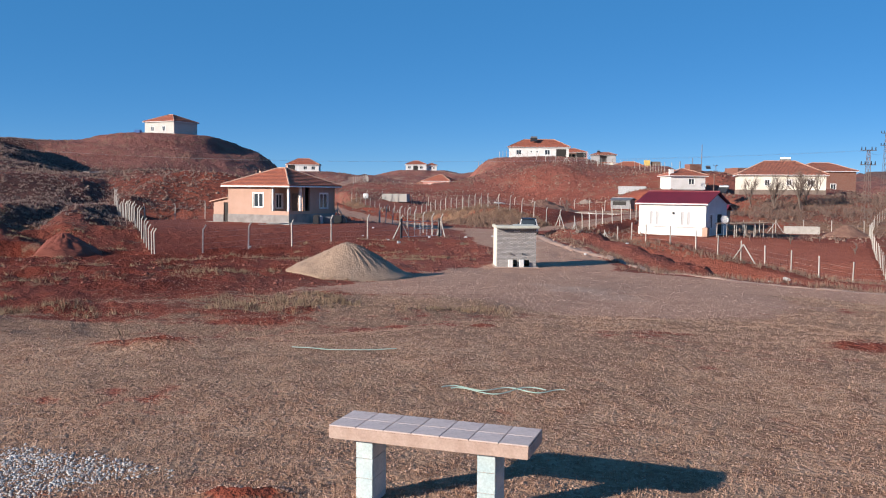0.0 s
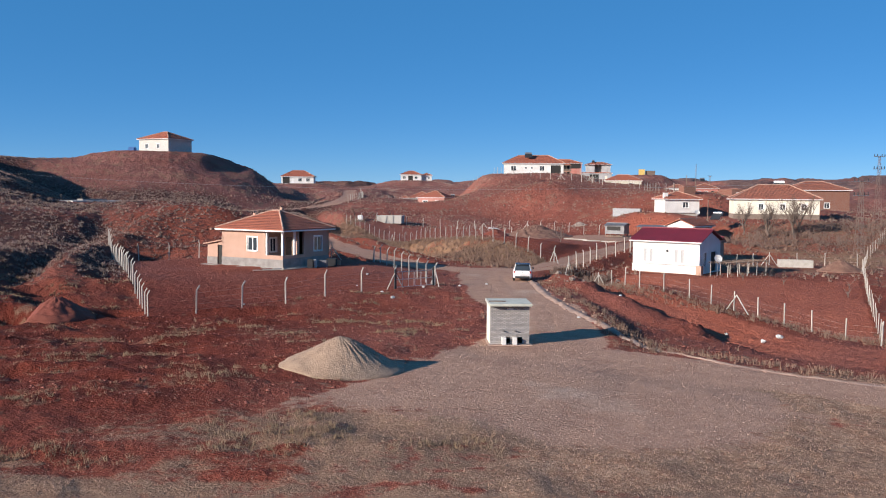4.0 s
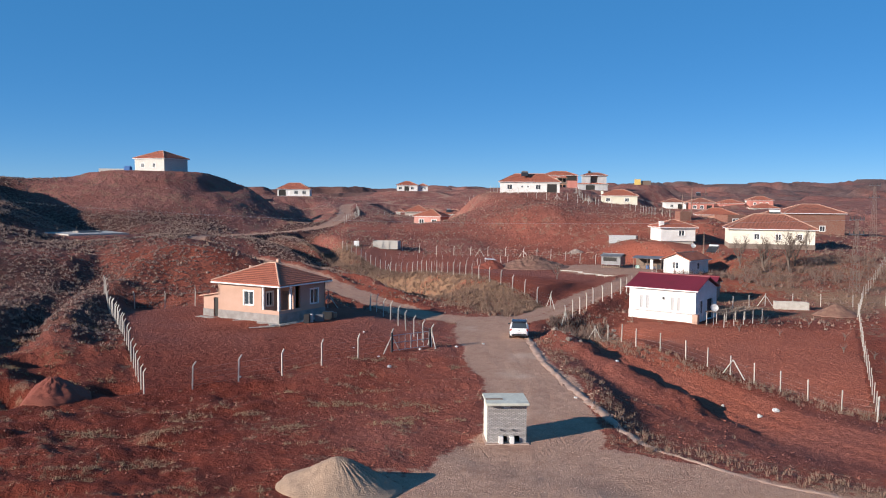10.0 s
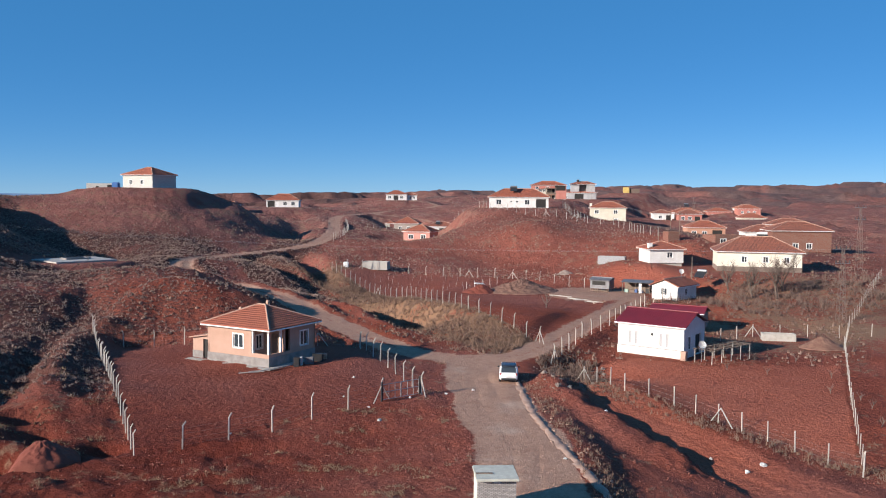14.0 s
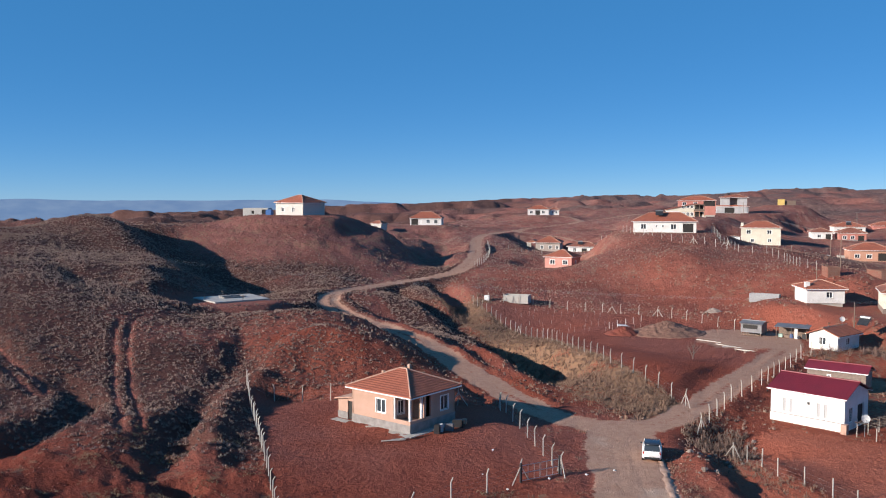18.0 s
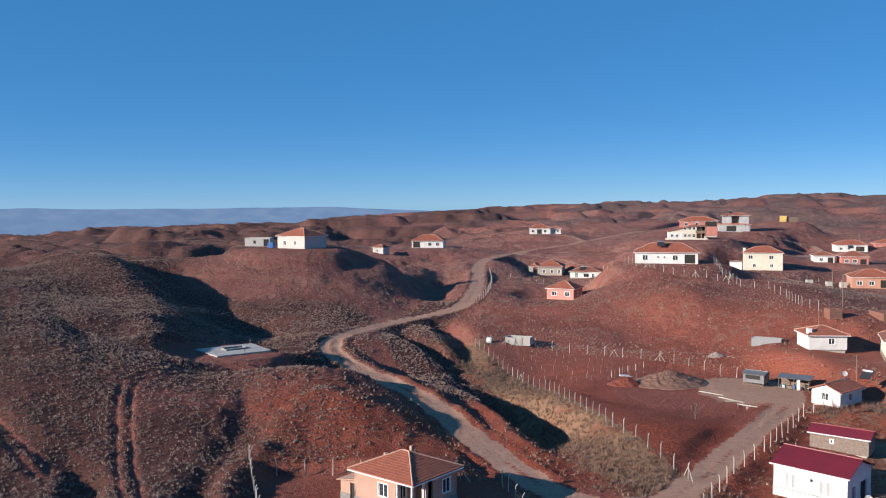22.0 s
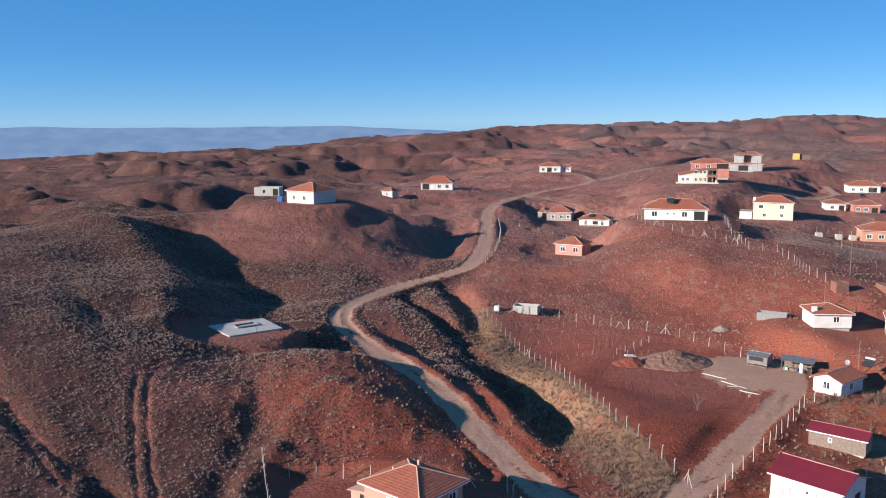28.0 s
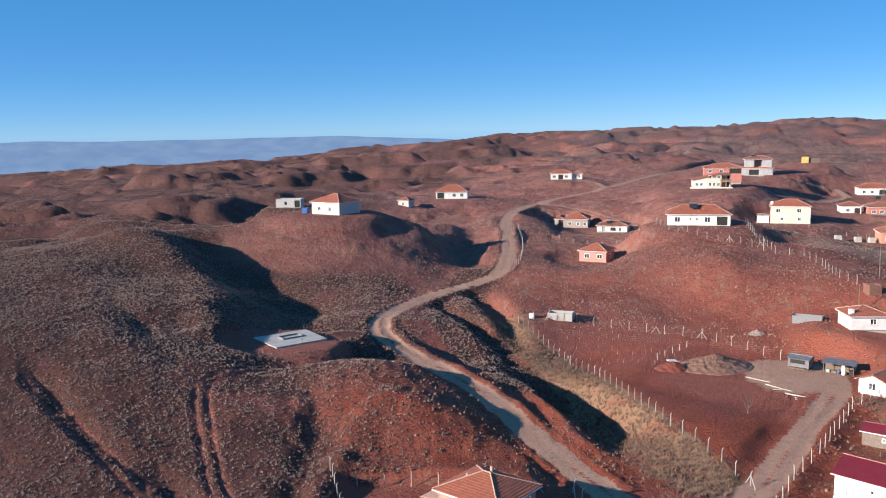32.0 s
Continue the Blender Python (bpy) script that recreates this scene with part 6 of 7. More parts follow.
body = part("body", loft([car_ring(-2.08, 0.72, 0.42, 0.9), car_ring(-2.0, 0.84, 0.30, 1.0), car_ring(-1.5, 0.89, 0.24, 1.04), car_ring(0, 0.9, 0.22, 1.02), car_ring(1.2, 0.89, 0.24, 0.98), car_ring(1.85, 0.84, 0.3, 0.86), car_ring(2.05, 0.7, 0.4, 0.72)]), CARPAINT, car)
part("greenhouse", loft([car_ring(-1.95, 0.74, 0.9, 1.06), car_ring(-1.72, 0.70, 0.9, 1.42), car_ring(-1.4, 0.69, 0.9, 1.55), car_ring(0.1, 0.68, 0.9, 1.57), car_ring(0.45, 0.69, 0.9, 1.5), car_ring(1.25, 0.76, 0.85, 0.98)]), GLASS, car, "dark tinted windows")
part("car_roof", loft([car_ring(-1.66, 0.66, 1.50, 1.56, 0.03), car_ring(-1.3, 0.69, 1.5, 1.61, 0.05), car_ring(-0.2, 0.69, 1.5, 1.63, 0.05), car_ring(0.4, 0.66, 1.48, 1.55, 0.03)]), ROOFGLASS, car, "dark glossy roof")
for sx in (-1, 1):
    bm = bmesh.new()
    tube(bm, (sx * 0.75, -1.88, 1.0), (sx * 0.66, -1.55, 1.55), 0.05)
    part("pillar", bm, CARPAINT, car)
    bm = bmesh.new()
    tube(bm, (sx * 0.76, 1.15, 0.98), (sx * 0.67, 0.35, 1.54), 0.04)
    part("pillar", bm, CARPAINT, car)
    bm = bmesh.new()
    tube(bm, (sx * 0.75, -0.35, 0.98), (sx * 0.69, -0.35, 1.56), 0.04)
    part("pillar", bm, TRIM, car)
    part("tail_lamp", boxed(sx * 0.74 - 0.1, -2.075, 0.72, sx * 0.74 + 0.1, -1.95, 0.98, bevel=0.03), LAMPRED, car)
    mir = part("mirror", boxed(sx * 1.0 - 0.1, 0.55, 0.98, sx * 1.0 + 0.1, 0.7, 1.14, bevel=0.04), TRIM, car)
    for wy in (-1.3, 1.35):
        bm = bmesh.new()
        tube(bm, (sx * 0.70, wy, 0.32), (sx * 0.91, wy, 0.32), 0.33, sides=24)
        tyre = part("wheel", bm, RUBBER, car)
        bm = bmesh.new()
        tube(bm, (sx * 0.85, wy, 0.32), (sx * 0.925, wy, 0.32), 0.2, sides=16)
        part("rim", bm, STEEL, tyre)
part("bumper", boxed(-0.72, -2.14, 0.30, 0.72, -1.95, 0.5, bevel=0.05), TRIM, car)
part("number_plate", boxed(-0.26, -2.125, 0.56, 0.26, -2.07, 0.67), PLATE, car)
part("badge", boxed(-0.07, -2.10, 0.78, 0.07, -2.06, 0.86, bevel=0.02), TRIM, car)

# ---- yard things ----
slab_thing = thing("foundation_slab", pose(-59.4, 138.6, 4.35, 0, 0, 0), "bare concrete foundation slab with low upstands", "foundation")
cs, sn = math.cos(radians(139)), math.sin(radians(139))
bm = bmesh.new()
prism(bm, [(0, 0), (7.2, 7.0), (0.8, 14.0), (-7.0, 6.6)], -0.9, 0.28)
part("slab", bm, SLABGREY, slab_thing)
for (ax, ay), (bx, by) in (((-2.2, 7.0), (0.6, 9.8)), ((-0.6, 5.4), (2.2, 8.2)), ((-2.2, 7.0), (-0.6, 5.4)), ((0.6, 9.8), (2.2, 8.2))):
    bm = bmesh.new()
    a = math.atan2(by - ay, bx - ax)
    box(bm, 0, -0.1, 0.2, math.hypot(bx - ax, by - ay), 0.1, 0.55, Matrix.Translation((ax, ay, 0)) @ Matrix.Rotation(a, 4, "Z"))
    part("upstand", bm, PLINTH, slab_thing)
for px_, py_ in ((-6.8, 6.5), (0.6, 13.6), (7.0, 7.0), (-3.4, 3.4), (3.6, 3.6), (-3.0, 10.2)):
    bm = bmesh.new()
    for dx in (-0.08, 0.08):
        for dy in (-0.08, 0.08):
            tube(bm, (px_ + dx, py_ + dy, 0.2), (px_ + dx * 1.2, py_ + dy, 1.25), 0.015, sides=4)
    part("rebar", bm, BARK, slab_thing)

shed = thing("garden_shed", pose(30.2, 153.4, -1.25, 0, 0, -32), "grey timber shed on short stilts with a sheet roof", "shed")
part("shed_body", boxed(0, 0, 0.55, 3.6, 2.6, 2.15, bevel=0.02), TIN, shed)
bm = bmesh.new()
box(bm, -0.2, -0.25, 0, 3.8, 1.65, 0.06, pose(0, 0, 2.12, 14, 0, 0))
box(bm, -0.2, -1.65, 0, 3.8, 0.0, 0.06, pose(0, 2.85, 2.12, -14, 0, 0))
part("shed_roof", bm, TIN, shed)
for sx in (0.1, 3.4):
    for sy in (0.1, 2.4):
        part("stilt", boxed(sx - 0.06, sy - 0.06, -0.3, sx + 0.06, sy + 0.06, 0.55), WOOD, shed)
part("shed_window", boxed(0.4, -0.03, 1.2, 2.9, -0.003, 1.9), DARK, shed)
for k in range(7):
    part("crate", boxed(0.3 + 0.42 * k, 0.3, -0.1, 0.62 + 0.42 * k, 0.9, 0.25 + 0.05 * (k % 3)), WOOD, shed)

stall = thing("open_store", pose(35.6, 151.2, -1.25, 0, 0, -25), "open lean-to store cluttered with tools and crates", "shed")
for sx in (0.0, 2.4, 4.8):
    for sy in (0.0, 2.2):
        part("pole", tube(bmesh.new(), (sx, sy, -0.3), (sx, sy, 1.9 + 0.2 * (sy > 0)), 0.06), WOOD, stall)
bm = bmesh.new()
box(bm, -0.3, -0.4, 0, 5.2, 2.6, 0.05, pose(0, 0, 1.95, 5, 0, 0))
part("sheet_roof", bm, TIN, stall)
part("back_panel", boxed(-0.05, 2.15, -0.2, 4.9, 2.2, 2.0), WOOD, stall)
part("side_panel", boxed(2.9, -0.08, -0.2, 3.4, -0.02, 1.75), WHITE, stall)
for k, (mat, w, h2) in enumerate(((GREEN, 0.7, 0.6), (WOOD, 0.9, 0.5), (BLUE, 0.4, 0.7), (PALE, 0.6, 0.45), (TRIM, 0.8, 0.8))):
    part("stored_box", boxed(0.2 + k * 0.95, 0.5, -0.1, 0.2 + k * 0.95 + w, 1.2, h2, bevel=0.03), mat, stall)

outhouse = house("stone_outhouse", 32.0, 119.0, -2.3, -30, 7.2, 3.6, 2.15, 0.9, STONE, None, "long low stone outhouse with a maroon sheet roof", [("front", 2.6, 1.0, 0.3, 0.5, "window")])
bm, caps, gut = hip_roof(7.2, 3.6, 0.75, 0.3, 0.06, gable=True, step=0.0)
oroof = part("roof", bm, MAROON, outhouse)
oroof.location = (0, 0, 2.2)
part("ridge_caps", caps, MAROON, oroof)
part("gutter", gut, FRAME, oroof)

trough = thing("metal_trough", pose(36.2, 176.2, 2.2, 0, 0, -22), "long grey sheet-metal trough on the slope", "trough")
bm = bmesh.new()
for x0, y0, x1, y1 in ((0, 0, 5.6, 0.06), (0, 2.0, 5.6, 2.06), (0, 0.06, 0.06, 2.0), (5.54, 0.06, 5.6, 2.0)):
    box(bm, x0, y0, -0.3, x1, y1, 1.35)
part("trough_side", bm, STEEL, trough)
part("trough_floor", boxed(0.06, 0.06, 0.2, 5.54, 2.0, 0.26), TIN, trough)
trough2 = thing("concrete_trough", pose(44.6, 110.4, -3.05, 0, 0, -12), "weathered concrete water trough beside a garden", "trough")
bm = bmesh.new()
for x0, y0, x1, y1 in ((0, 0, 4.2, 0.2), (0, 1.2, 4.2, 1.4), (0, 0.2, 0.2, 1.2), (4.0, 0.2, 4.2, 1.2)):
    box(bm, x0, y0, -0.2, x1, y1, 1.05)
part("trough_side", bm, CONCRETE, trough2)

pen = thing("stone_pen", pose(-13.4, 184.6, height(-13, 185.5) - 0.1, 0, 0, -10), "roofless pale block pen at the field corner", "pen")
for x0, y0, x1, y1 in ((0, 0, 5.5, 0.2), (0, 3.0, 5.5, 3.2), (0, 0.2, 0.2, 3.0), (5.3, 0.2, 5.5, 3.0)):
    part("pen_wall", boxed(x0, y0, -0.5, x1, y1, 1.2), BLOCKS, pen)
tagged(part("water_tank", boxed(-17.4, 183.2, height(-17, 184) - 0.3, -16.3, 184.3, height(-17, 184) + 1.0, bevel=0.08), FRAME), "white square water tank at the field corner", "tank")
for k, (bx, by) in enumerate(((80, 299.5), (86.9, 301.5), (90.8, 299.8))):
    tagged(part("concrete_block", boxed(bx - 1, by - 1, height(bx, by) - 0.3, bx + 1, by + 1, height(bx, by) + 1.7, bevel=0.06), CONCRETE), "pale cubic concrete block on dry grass", "block", "concrete blocks")
tagged(part("blue_tarpaulin", boxed(-90.4, 248.4, 17.2, -88.4, 250.2, 19.2, bevel=0.25), BLUE), "blue tarpaulin-covered stack beside a house", "tarpaulin")

dish_spots = ((31.2, 94.2, -0.75, 0.45, -2.8), (42.9, 140.6, 3.5, 0.42, 1.5))
for x, y, z, r, zf in dish_spots:
    dish = thing("satellite_dish", pose(x, y, z, 0, 0, 0), "white satellite dish on a short steel pole", "dish", "satellite dishes")
    bm = bmesh.new()
    rings = [[(math.cos(a) * r * q, -0.18 * q * q * r * 2, math.sin(a) * r * q) for a in (2 * math.pi * i / 20 for i in range(20))] for q in (0.05, 0.4, 0.75, 1.0)]
    vs = [[bm.verts.new(p) for p in ring] for ring in rings]
    for a_, b_ in zip(vs, vs[1:]):
        for i in range(20):
            bm.faces.new((a_[i], a_[(i + 1) % 20], b_[(i + 1) % 20], b_[i]))
    bm.faces.new(vs[0])
    bmesh.ops.solidify(bm, geom=bm.faces[:], thickness=0.02)
    bmesh.ops.rotate(bm, verts=bm.verts, cent=(0, 0, 0), matrix=Matrix.Rotation(radians(-25), 3, "X"))
    part("reflector", bm, FRAME, dish)
    bm = bmesh.new()
    tube(bm, (0, 0.05, zf - z), (0, 0.05, 0), 0.035)
    tube(bm, (0, 0.0, -0.05), (0, -0.45, -0.1), 0.02)
    part("pole", bm, STEEL, dish)

pergola = thing("pergola", pose(30.9, 93.6, -2.85, 0, 0, 38), "rough pole pergola with dry vines beside a white house", "pergola")
for i in range(5):
    for j in range(2):
        part("pole", tube(bmesh.new(), (i * 1.9, -2.2 * j + 0.8, -0.3), (i * 1.9 + 0.05, -2.2 * j + 0.8, 1.75), 0.05), POST, pergola)
bm = bmesh.new()
for j in range(2):
    tube(bm, (-0.3, -2.2 * j + 0.8, 1.72), (8.0, -2.2 * j + 0.8, 1.72), 0.04)
for i in range(9):
    tube(bm, (i * 0.95, -1.6, 1.76), (i * 0.95, 1.0, 1.76), 0.025)
part("rail", bm, WOOD, pergola)
rng = random.Random(5)
bm = bmesh.new()
for k in range(260):
    p = Vector((rng.uniform(-0.2, 8), rng.uniform(-1.6, 1.0), rng.uniform(1.55, 1.9)))
    tube(bm, p, p + Vector((rng.uniform(-0.8, 0.8), rng.uniform(-0.5, 0.5), rng.uniform(-0.25, 0.2))), 0.012, 0.006, 3)
part("vine", bm, BARK, pergola)


# ---- trees, poles ----
def bare_tree(x, y, tall, seed, label, spread=0.55, limbs=5, depth=4):
    z = height(x, y)
    t = thing("bare_tree", pose(x, y, z - 0.1), label, "tree", "bare trees")
    rng = random.Random(seed)
    trunk, twigs = bmesh.new(), bmesh.new()
    tops = []
    p, r = Vector((0, 0, 0)), tall * 0.028
    for k in range(3):
        q = p + Vector((rng.uniform(-0.06, 0.06) * tall, rng.uniform(-0.06, 0.06) * tall, tall * 0.12))
        tube(trunk, p, q, r, r * 0.85, 7)
        p, r = q, r * 0.85
        tops.append((q, r))

    def branch(p, d, length, r, level):
        for s in range(2):
            d = (d + Vector((rng.uniform(-0.25, 0.25), rng.uniform(-0.25, 0.25), rng.uniform(-0.05, 0.22)))).normalized()
            q = p + d * length / 2
            tube(twigs if level < depth - 1 else trunk, p, q, r, r * 0.75, 4 if level < depth - 1 else 6)
            p, r = q, r * 0.75
            if level > 0:
                for _ in range(2 if s == 0 else 3):
                    e = (d + Vector((rng.uniform(-1, 1), rng.uniform(-1, 1), rng.uniform(-0.2, 0.7))) * spread * 1.3).normalized()
                    branch(p, e, length * rng.uniform(0.5, 0.72), r * 0.7, level - 1)

    for k in range(limbs):
        a = 2 * math.pi * k / limbs + rng.uniform(-0.4, 0.4)
        q, rr = tops[rng.randint(0, 2)]
        branch(q, Vector((math.cos(a) * spread, math.sin(a) * spread, 1)).normalized(), tall * 0.3, rr * 0.7, depth - 1)
    part("trunk", trunk, BARK, t)
    part("crown", twigs, BARK, t, "fine leafless twigs")
    return t


bare_tree(53.7, 137.0, 7.2, 1, "leafless grey tree on a bank before a house")
bare_tree(50.8, 141.0, 6.0, 2, "leafless grey tree on a bank before a house")
bare_tree(57.3, 136.0, 7.8, 3, "tall leafless tree beside a stone wall")
bare_tree(59.5, 139.5, 6.0, 4, "leafless grey tree on a bank before a house")
bare_tree(64.5, 147.0, 5.0, 6, "leafless grey tree on a bank before a house")
bare_tree(18.4, 127.2, 3.2, 5, "small leafless tree at the edge of a field", 0.7, 4, 3)
rng = random.Random(8)
sapling = None
for k in range(26):
    x, y = 30 + rng.uniform(0, 20), 66 + rng.uniform(0, 34)
    if (x - 32) * 1.9 > (y - 60) * 0.9 + 4 or x < 41 - (y - 62) * 0.35:
        continue
    if sapling is None:
        sapling = bare_tree(x, y, 1.7, 20, "thin bare sapling in a ploughed orchard", 0.6, 3, 2)
        tagged(sapling, group="orchard saplings")
    else:
        copy_thing(sapling, pose(x, y, height(x, y) - 0.05, 0, 0, rng.uniform(0, 360)))


RUST = material("rusty_steel", (0.16, 0.11, 0.09), 0.7, 0.3, second=(0.22, 0.17, 0.15), scale=2.0)


def lattice_mast(x, y, tall, label, arms=True, foot=1.1):
    z = height(x, y)
    t = thing("lattice_pylon", pose(x, y, z), label, "pylon", "power line masts")
    bm = bmesh.new()
    n = 10
    for k in range(n):
        a, b = foot * (1 - 0.75 * k / n) / 2, foot * (1 - 0.75 * (k + 1) / n) / 2
        za, zb = tall * k / n - 0.2, tall * (k + 1) / n - 0.2
        cs_ = [(-1, -1), (1, -1), (1, 1), (-1, 1)]
        for i in range(4):
            (sx, sy), (ux, uy) = cs_[i], cs_[(i + 1) % 4]
            tube(bm, (sx * a, sy * a, za), (sx * b, sy * b, zb), 0.03, sides=4)
            tube(bm, (sx * a, sy * a, za), (ux * b, uy * b, zb), 0.018, sides=4)
            tube(bm, (sx * b, sy * b, zb), (ux * b, uy * b, zb), 0.018, sides=4)
    part("mast", bm, RUST, t)
    if arms:
        for zz in (tall * 0.78, tall * 0.97):
            bm = bmesh.new()
            box(bm, -1.1, -0.06, zz, 1.1, 0.06, zz + 0.1)
            part("cross_arm", bm, TIN, t)
            for sx in (-1.0, -0.45, 0.45, 1.0):
                bm = bmesh.new()
                tube(bm, (sx, 0, zz + 0.1), (sx, 0, zz + 0.55), 0.09, 0.06, 8)
                part("insulator", bm, TRIM, t)
    return t


lattice_mast(60.5, 121.5, 10.8, "grey lattice power pylon with stub insulators")
lattice_mast(85.5, 165.0, 12.5, "grey lattice power pylon near village houses")
lattice_mast(134.0, 420.0, 15.0, "distant thin grey lattice pylon on the slope", True, 1.4)
for x, y, tall in ((46.4, 146.0, 6.0), (62.0, 205.0, 7.5), (49.5, 178.5, 5.5), (93.0, 470.0, 6.0), (70.0, 240, 5)):
    bm = bmesh.new()
    z = height(x, y)
    tube(bm, (x, y, z - 0.5), (x, y, z + tall), 0.1, 0.07, 8)
    tagged(part("utility_pole", bm, WOOD), "thin weathered wooden utility pole", "pole", "utility poles")

# ---- scattered small things ----
rng = random.Random(11)
bm = bmesh.new()
prev = None
for k in range(30):
    p = Vector((0.0 + 1.95 * k / 29, 13.45 + 0.12 * math.sin(k * 0.5) - 0.35 * k / 29, 0))
    p.z = height(p.x, p.y) + 0.03
    if prev:
        tube(bm, prev, p, 0.010, sides=5)
    prev = p
prev = None
for k in range(26):
    p = Vector((0.15 + 1.5 * k / 25, 13.2 + 0.2 * math.sin(k * 0.33 + 1), 0))
    p.z = height(p.x, p.y) + 0.03
    if prev:
        tube(bm, prev, p, 0.010, sides=5)
    prev = p
tagged(part("garden_hose", bm, GREEN), "pale green plastic hose lying on dry grass", "hose")
bm = bmesh.new()
prev = None
for k in range(24):
    p = Vector((-3.0 + 2.1 * k / 23, 16.75 - 0.3 * math.sin(k * 0.12), 0))
    p.z = height(p.x, p.y) + 0.03
    if prev:
        tube(bm, prev, p, 0.010, sides=5)
    prev = p
tagged(part("garden_hose", bm, GREEN), "pale green plastic hose lying on dry grass", "hose")


def stone(x, y, size, mat, label, name="stone", group="loose stones", seed=0):
    bm = bmesh.new()
    bmesh.ops.create_icosphere(bm, subdivisions=2, radius=size)
    for v in bm.verts:
        q = v.co.normalized()
        v.co *= 0.8 + 0.6 * noise.noise(q * 1.4 + Vector((seed, 0, 0)))
        v.co.z *= 0.7
    ob = part(name, bm, mat)
    ob.location = (x, y, height(x, y) + size * 0.3)
    return tagged(ob, label, "stone", group)


for k in range(26):
    d = rng.uniform(0, 1)
    x, y = 11.5 + 7 * d + rng.uniform(-1.2, 1.2), 78 + 14 * d * 0.9 + rng.uniform(-4, 3)
    stone(x, y, rng.uniform(0.12, 0.38), STONE, "rough grey stone on the road bank", seed=k)
for x, y, s in ((9.6, 57, 0.14), (4.5, 77, 0.14), (-3.5, 66.5, 0.2), (-14.5, 63.5, 0.12), (25.2, 62.0, 0.3), (23.6, 60.8, 0.22), (22, 64, 0.16), (-7, 74, 0.1)):
    stone(x, y, s, SPLIT, "pale loose stone on red earth", seed=x)
for x, y, mat, lab in ((14.6, 76.5, BLUE, "pale blue plastic bag caught on the bank"), (2.0, 75.5, PALE, "white plastic bag lying by the road"), (-4.6, 70.8, PALE, "white litter by the fence"), (-1.2, 73.8, PALE, "white litter by the fence"), (15.2, 70.0, PALE, "white litter on the bank"), (-6.6, 79.8, PALE, "white litter in a red plot")):
    b = stone(x, y, 0.15, mat, lab, "plastic_bag", "litter", x)
    b["category"] = "litter"
for k, (x, y, mat, w, h2) in enumerate(((-12.9, 83.9, TRIM, 0.6, 0.9), (-12.0, 85.2, TIN, 0.9, 0.7), (-11.4, 86.6, TRIM, 1.1, 0.8), (-10.6, 88.0, ORANGE, 0.5, 0.5), (-12.5, 84.6, PALE, 0.4, 0.8))):
    tagged(part("building_materials", boxed(x, y, -1.3, x + w, y + 0.6, -1.25 + h2, bevel=0.06), mat), "covered building materials stacked against the porch wall", "materials", "stacked materials")
for k in range(4):
    bm = bmesh.new()
    box(bm, 0, 0, 0, 2.4, 0.18, 0.06, pose(-17.5 + k * 0.9, 80.4 + k * 0.4, -1.2 + 0.03 * k, 0, 0, 20 + 12 * k))
    tagged(part("plank", bm, POST), "loose pale plank on red ground", "plank", "loose planks")
for k, (x, y, a, ln) in enumerate(((22, 148, -40, 4.5), (24.5, 144, -48, 5.0), (26.5, 139, -35, 3.2), (27.5, 137, 20, 2.5), (25, 141, 10, 2.0))):
    bm = bmesh.new()
    box(bm, 0, -0.09, -0.1, ln, 0.09, 0.12, pose(x, y, height(x, y), 0, 0, a))
    tagged(part("kerb_stone", bm, CONCRETE), "pale concrete kerb length on the field edge", "kerb", "kerb lengths")


# ---- kerb of banked gravel along the road ----
KERBLINE = [(9.0, 81), (8.9, 75), (8.95, 69), (9.5, 63), (10.2, 57), (11.0, 49.5), (12.5, 45.2), (14.4, 42.9), (16.7, 40.5), (18.8, 39.2), (21, 37.7), (25, 35.2), (30, 32.8)]
KERBSTONE = material("banked_gravel", (0.40, 0.27, 0.21), second=(0.30, 0.18, 0.13), scale=2.0, fine=14, bump=0.7)
bm = bmesh.new()
rng = random.Random(31)
kerb_rings = []
for (ax, ay), (bx, by) in zip(KERBLINE, KERBLINE[1:]):
    n = max(2, int(math.hypot(bx - ax, by - ay) / 0.35))
    ux, uy = (by - ay) / math.hypot(bx - ax, by - ay), -(bx - ax) / math.hypot(bx - ax, by - ay)
    for k in range(n):
        x, y = ax + (bx - ax) * k / n + rng.uniform(-0.06, 0.06), ay + (by - ay) * k / n
        low = 0.45 if y < 46 else 1.0
        tall, half = low * (0.12 + rng.uniform(-0.07, 0.07)), low * (0.36 + rng.uniform(-0.16, 0.16))
        kerb_rings.append([(x - ux * half * q, y - uy * half * q, tall * up) for q, up in ((-1.0, -0.15), (-0.6, 0.7), (0.0, 1.0), (0.6, 0.65), (1.3, -0.6))])
kerb_rings = np.array(kerb_rings)
kerb_rings[:, :, 2] += ground(kerb_rings[:, :, 0].ravel(), kerb_rings[:, :, 1].ravel())[0].reshape(-1, 5)
last = None
for row in kerb_rings:
    ring = [bm.verts.new(p) for p in row]
    if last:
        for i in range(4):
            bm.faces.new((last[i], last[i + 1], ring[i + 1], ring[i]))
    last = ring
bmesh.ops.recalc_face_normals(bm, faces=bm.faces[:])
for f in bm.faces:
    f.smooth = True
tagged(part("kerb", bm, KERBSTONE), "low banked gravel kerb along the road edge", "kerb", kind="structure")


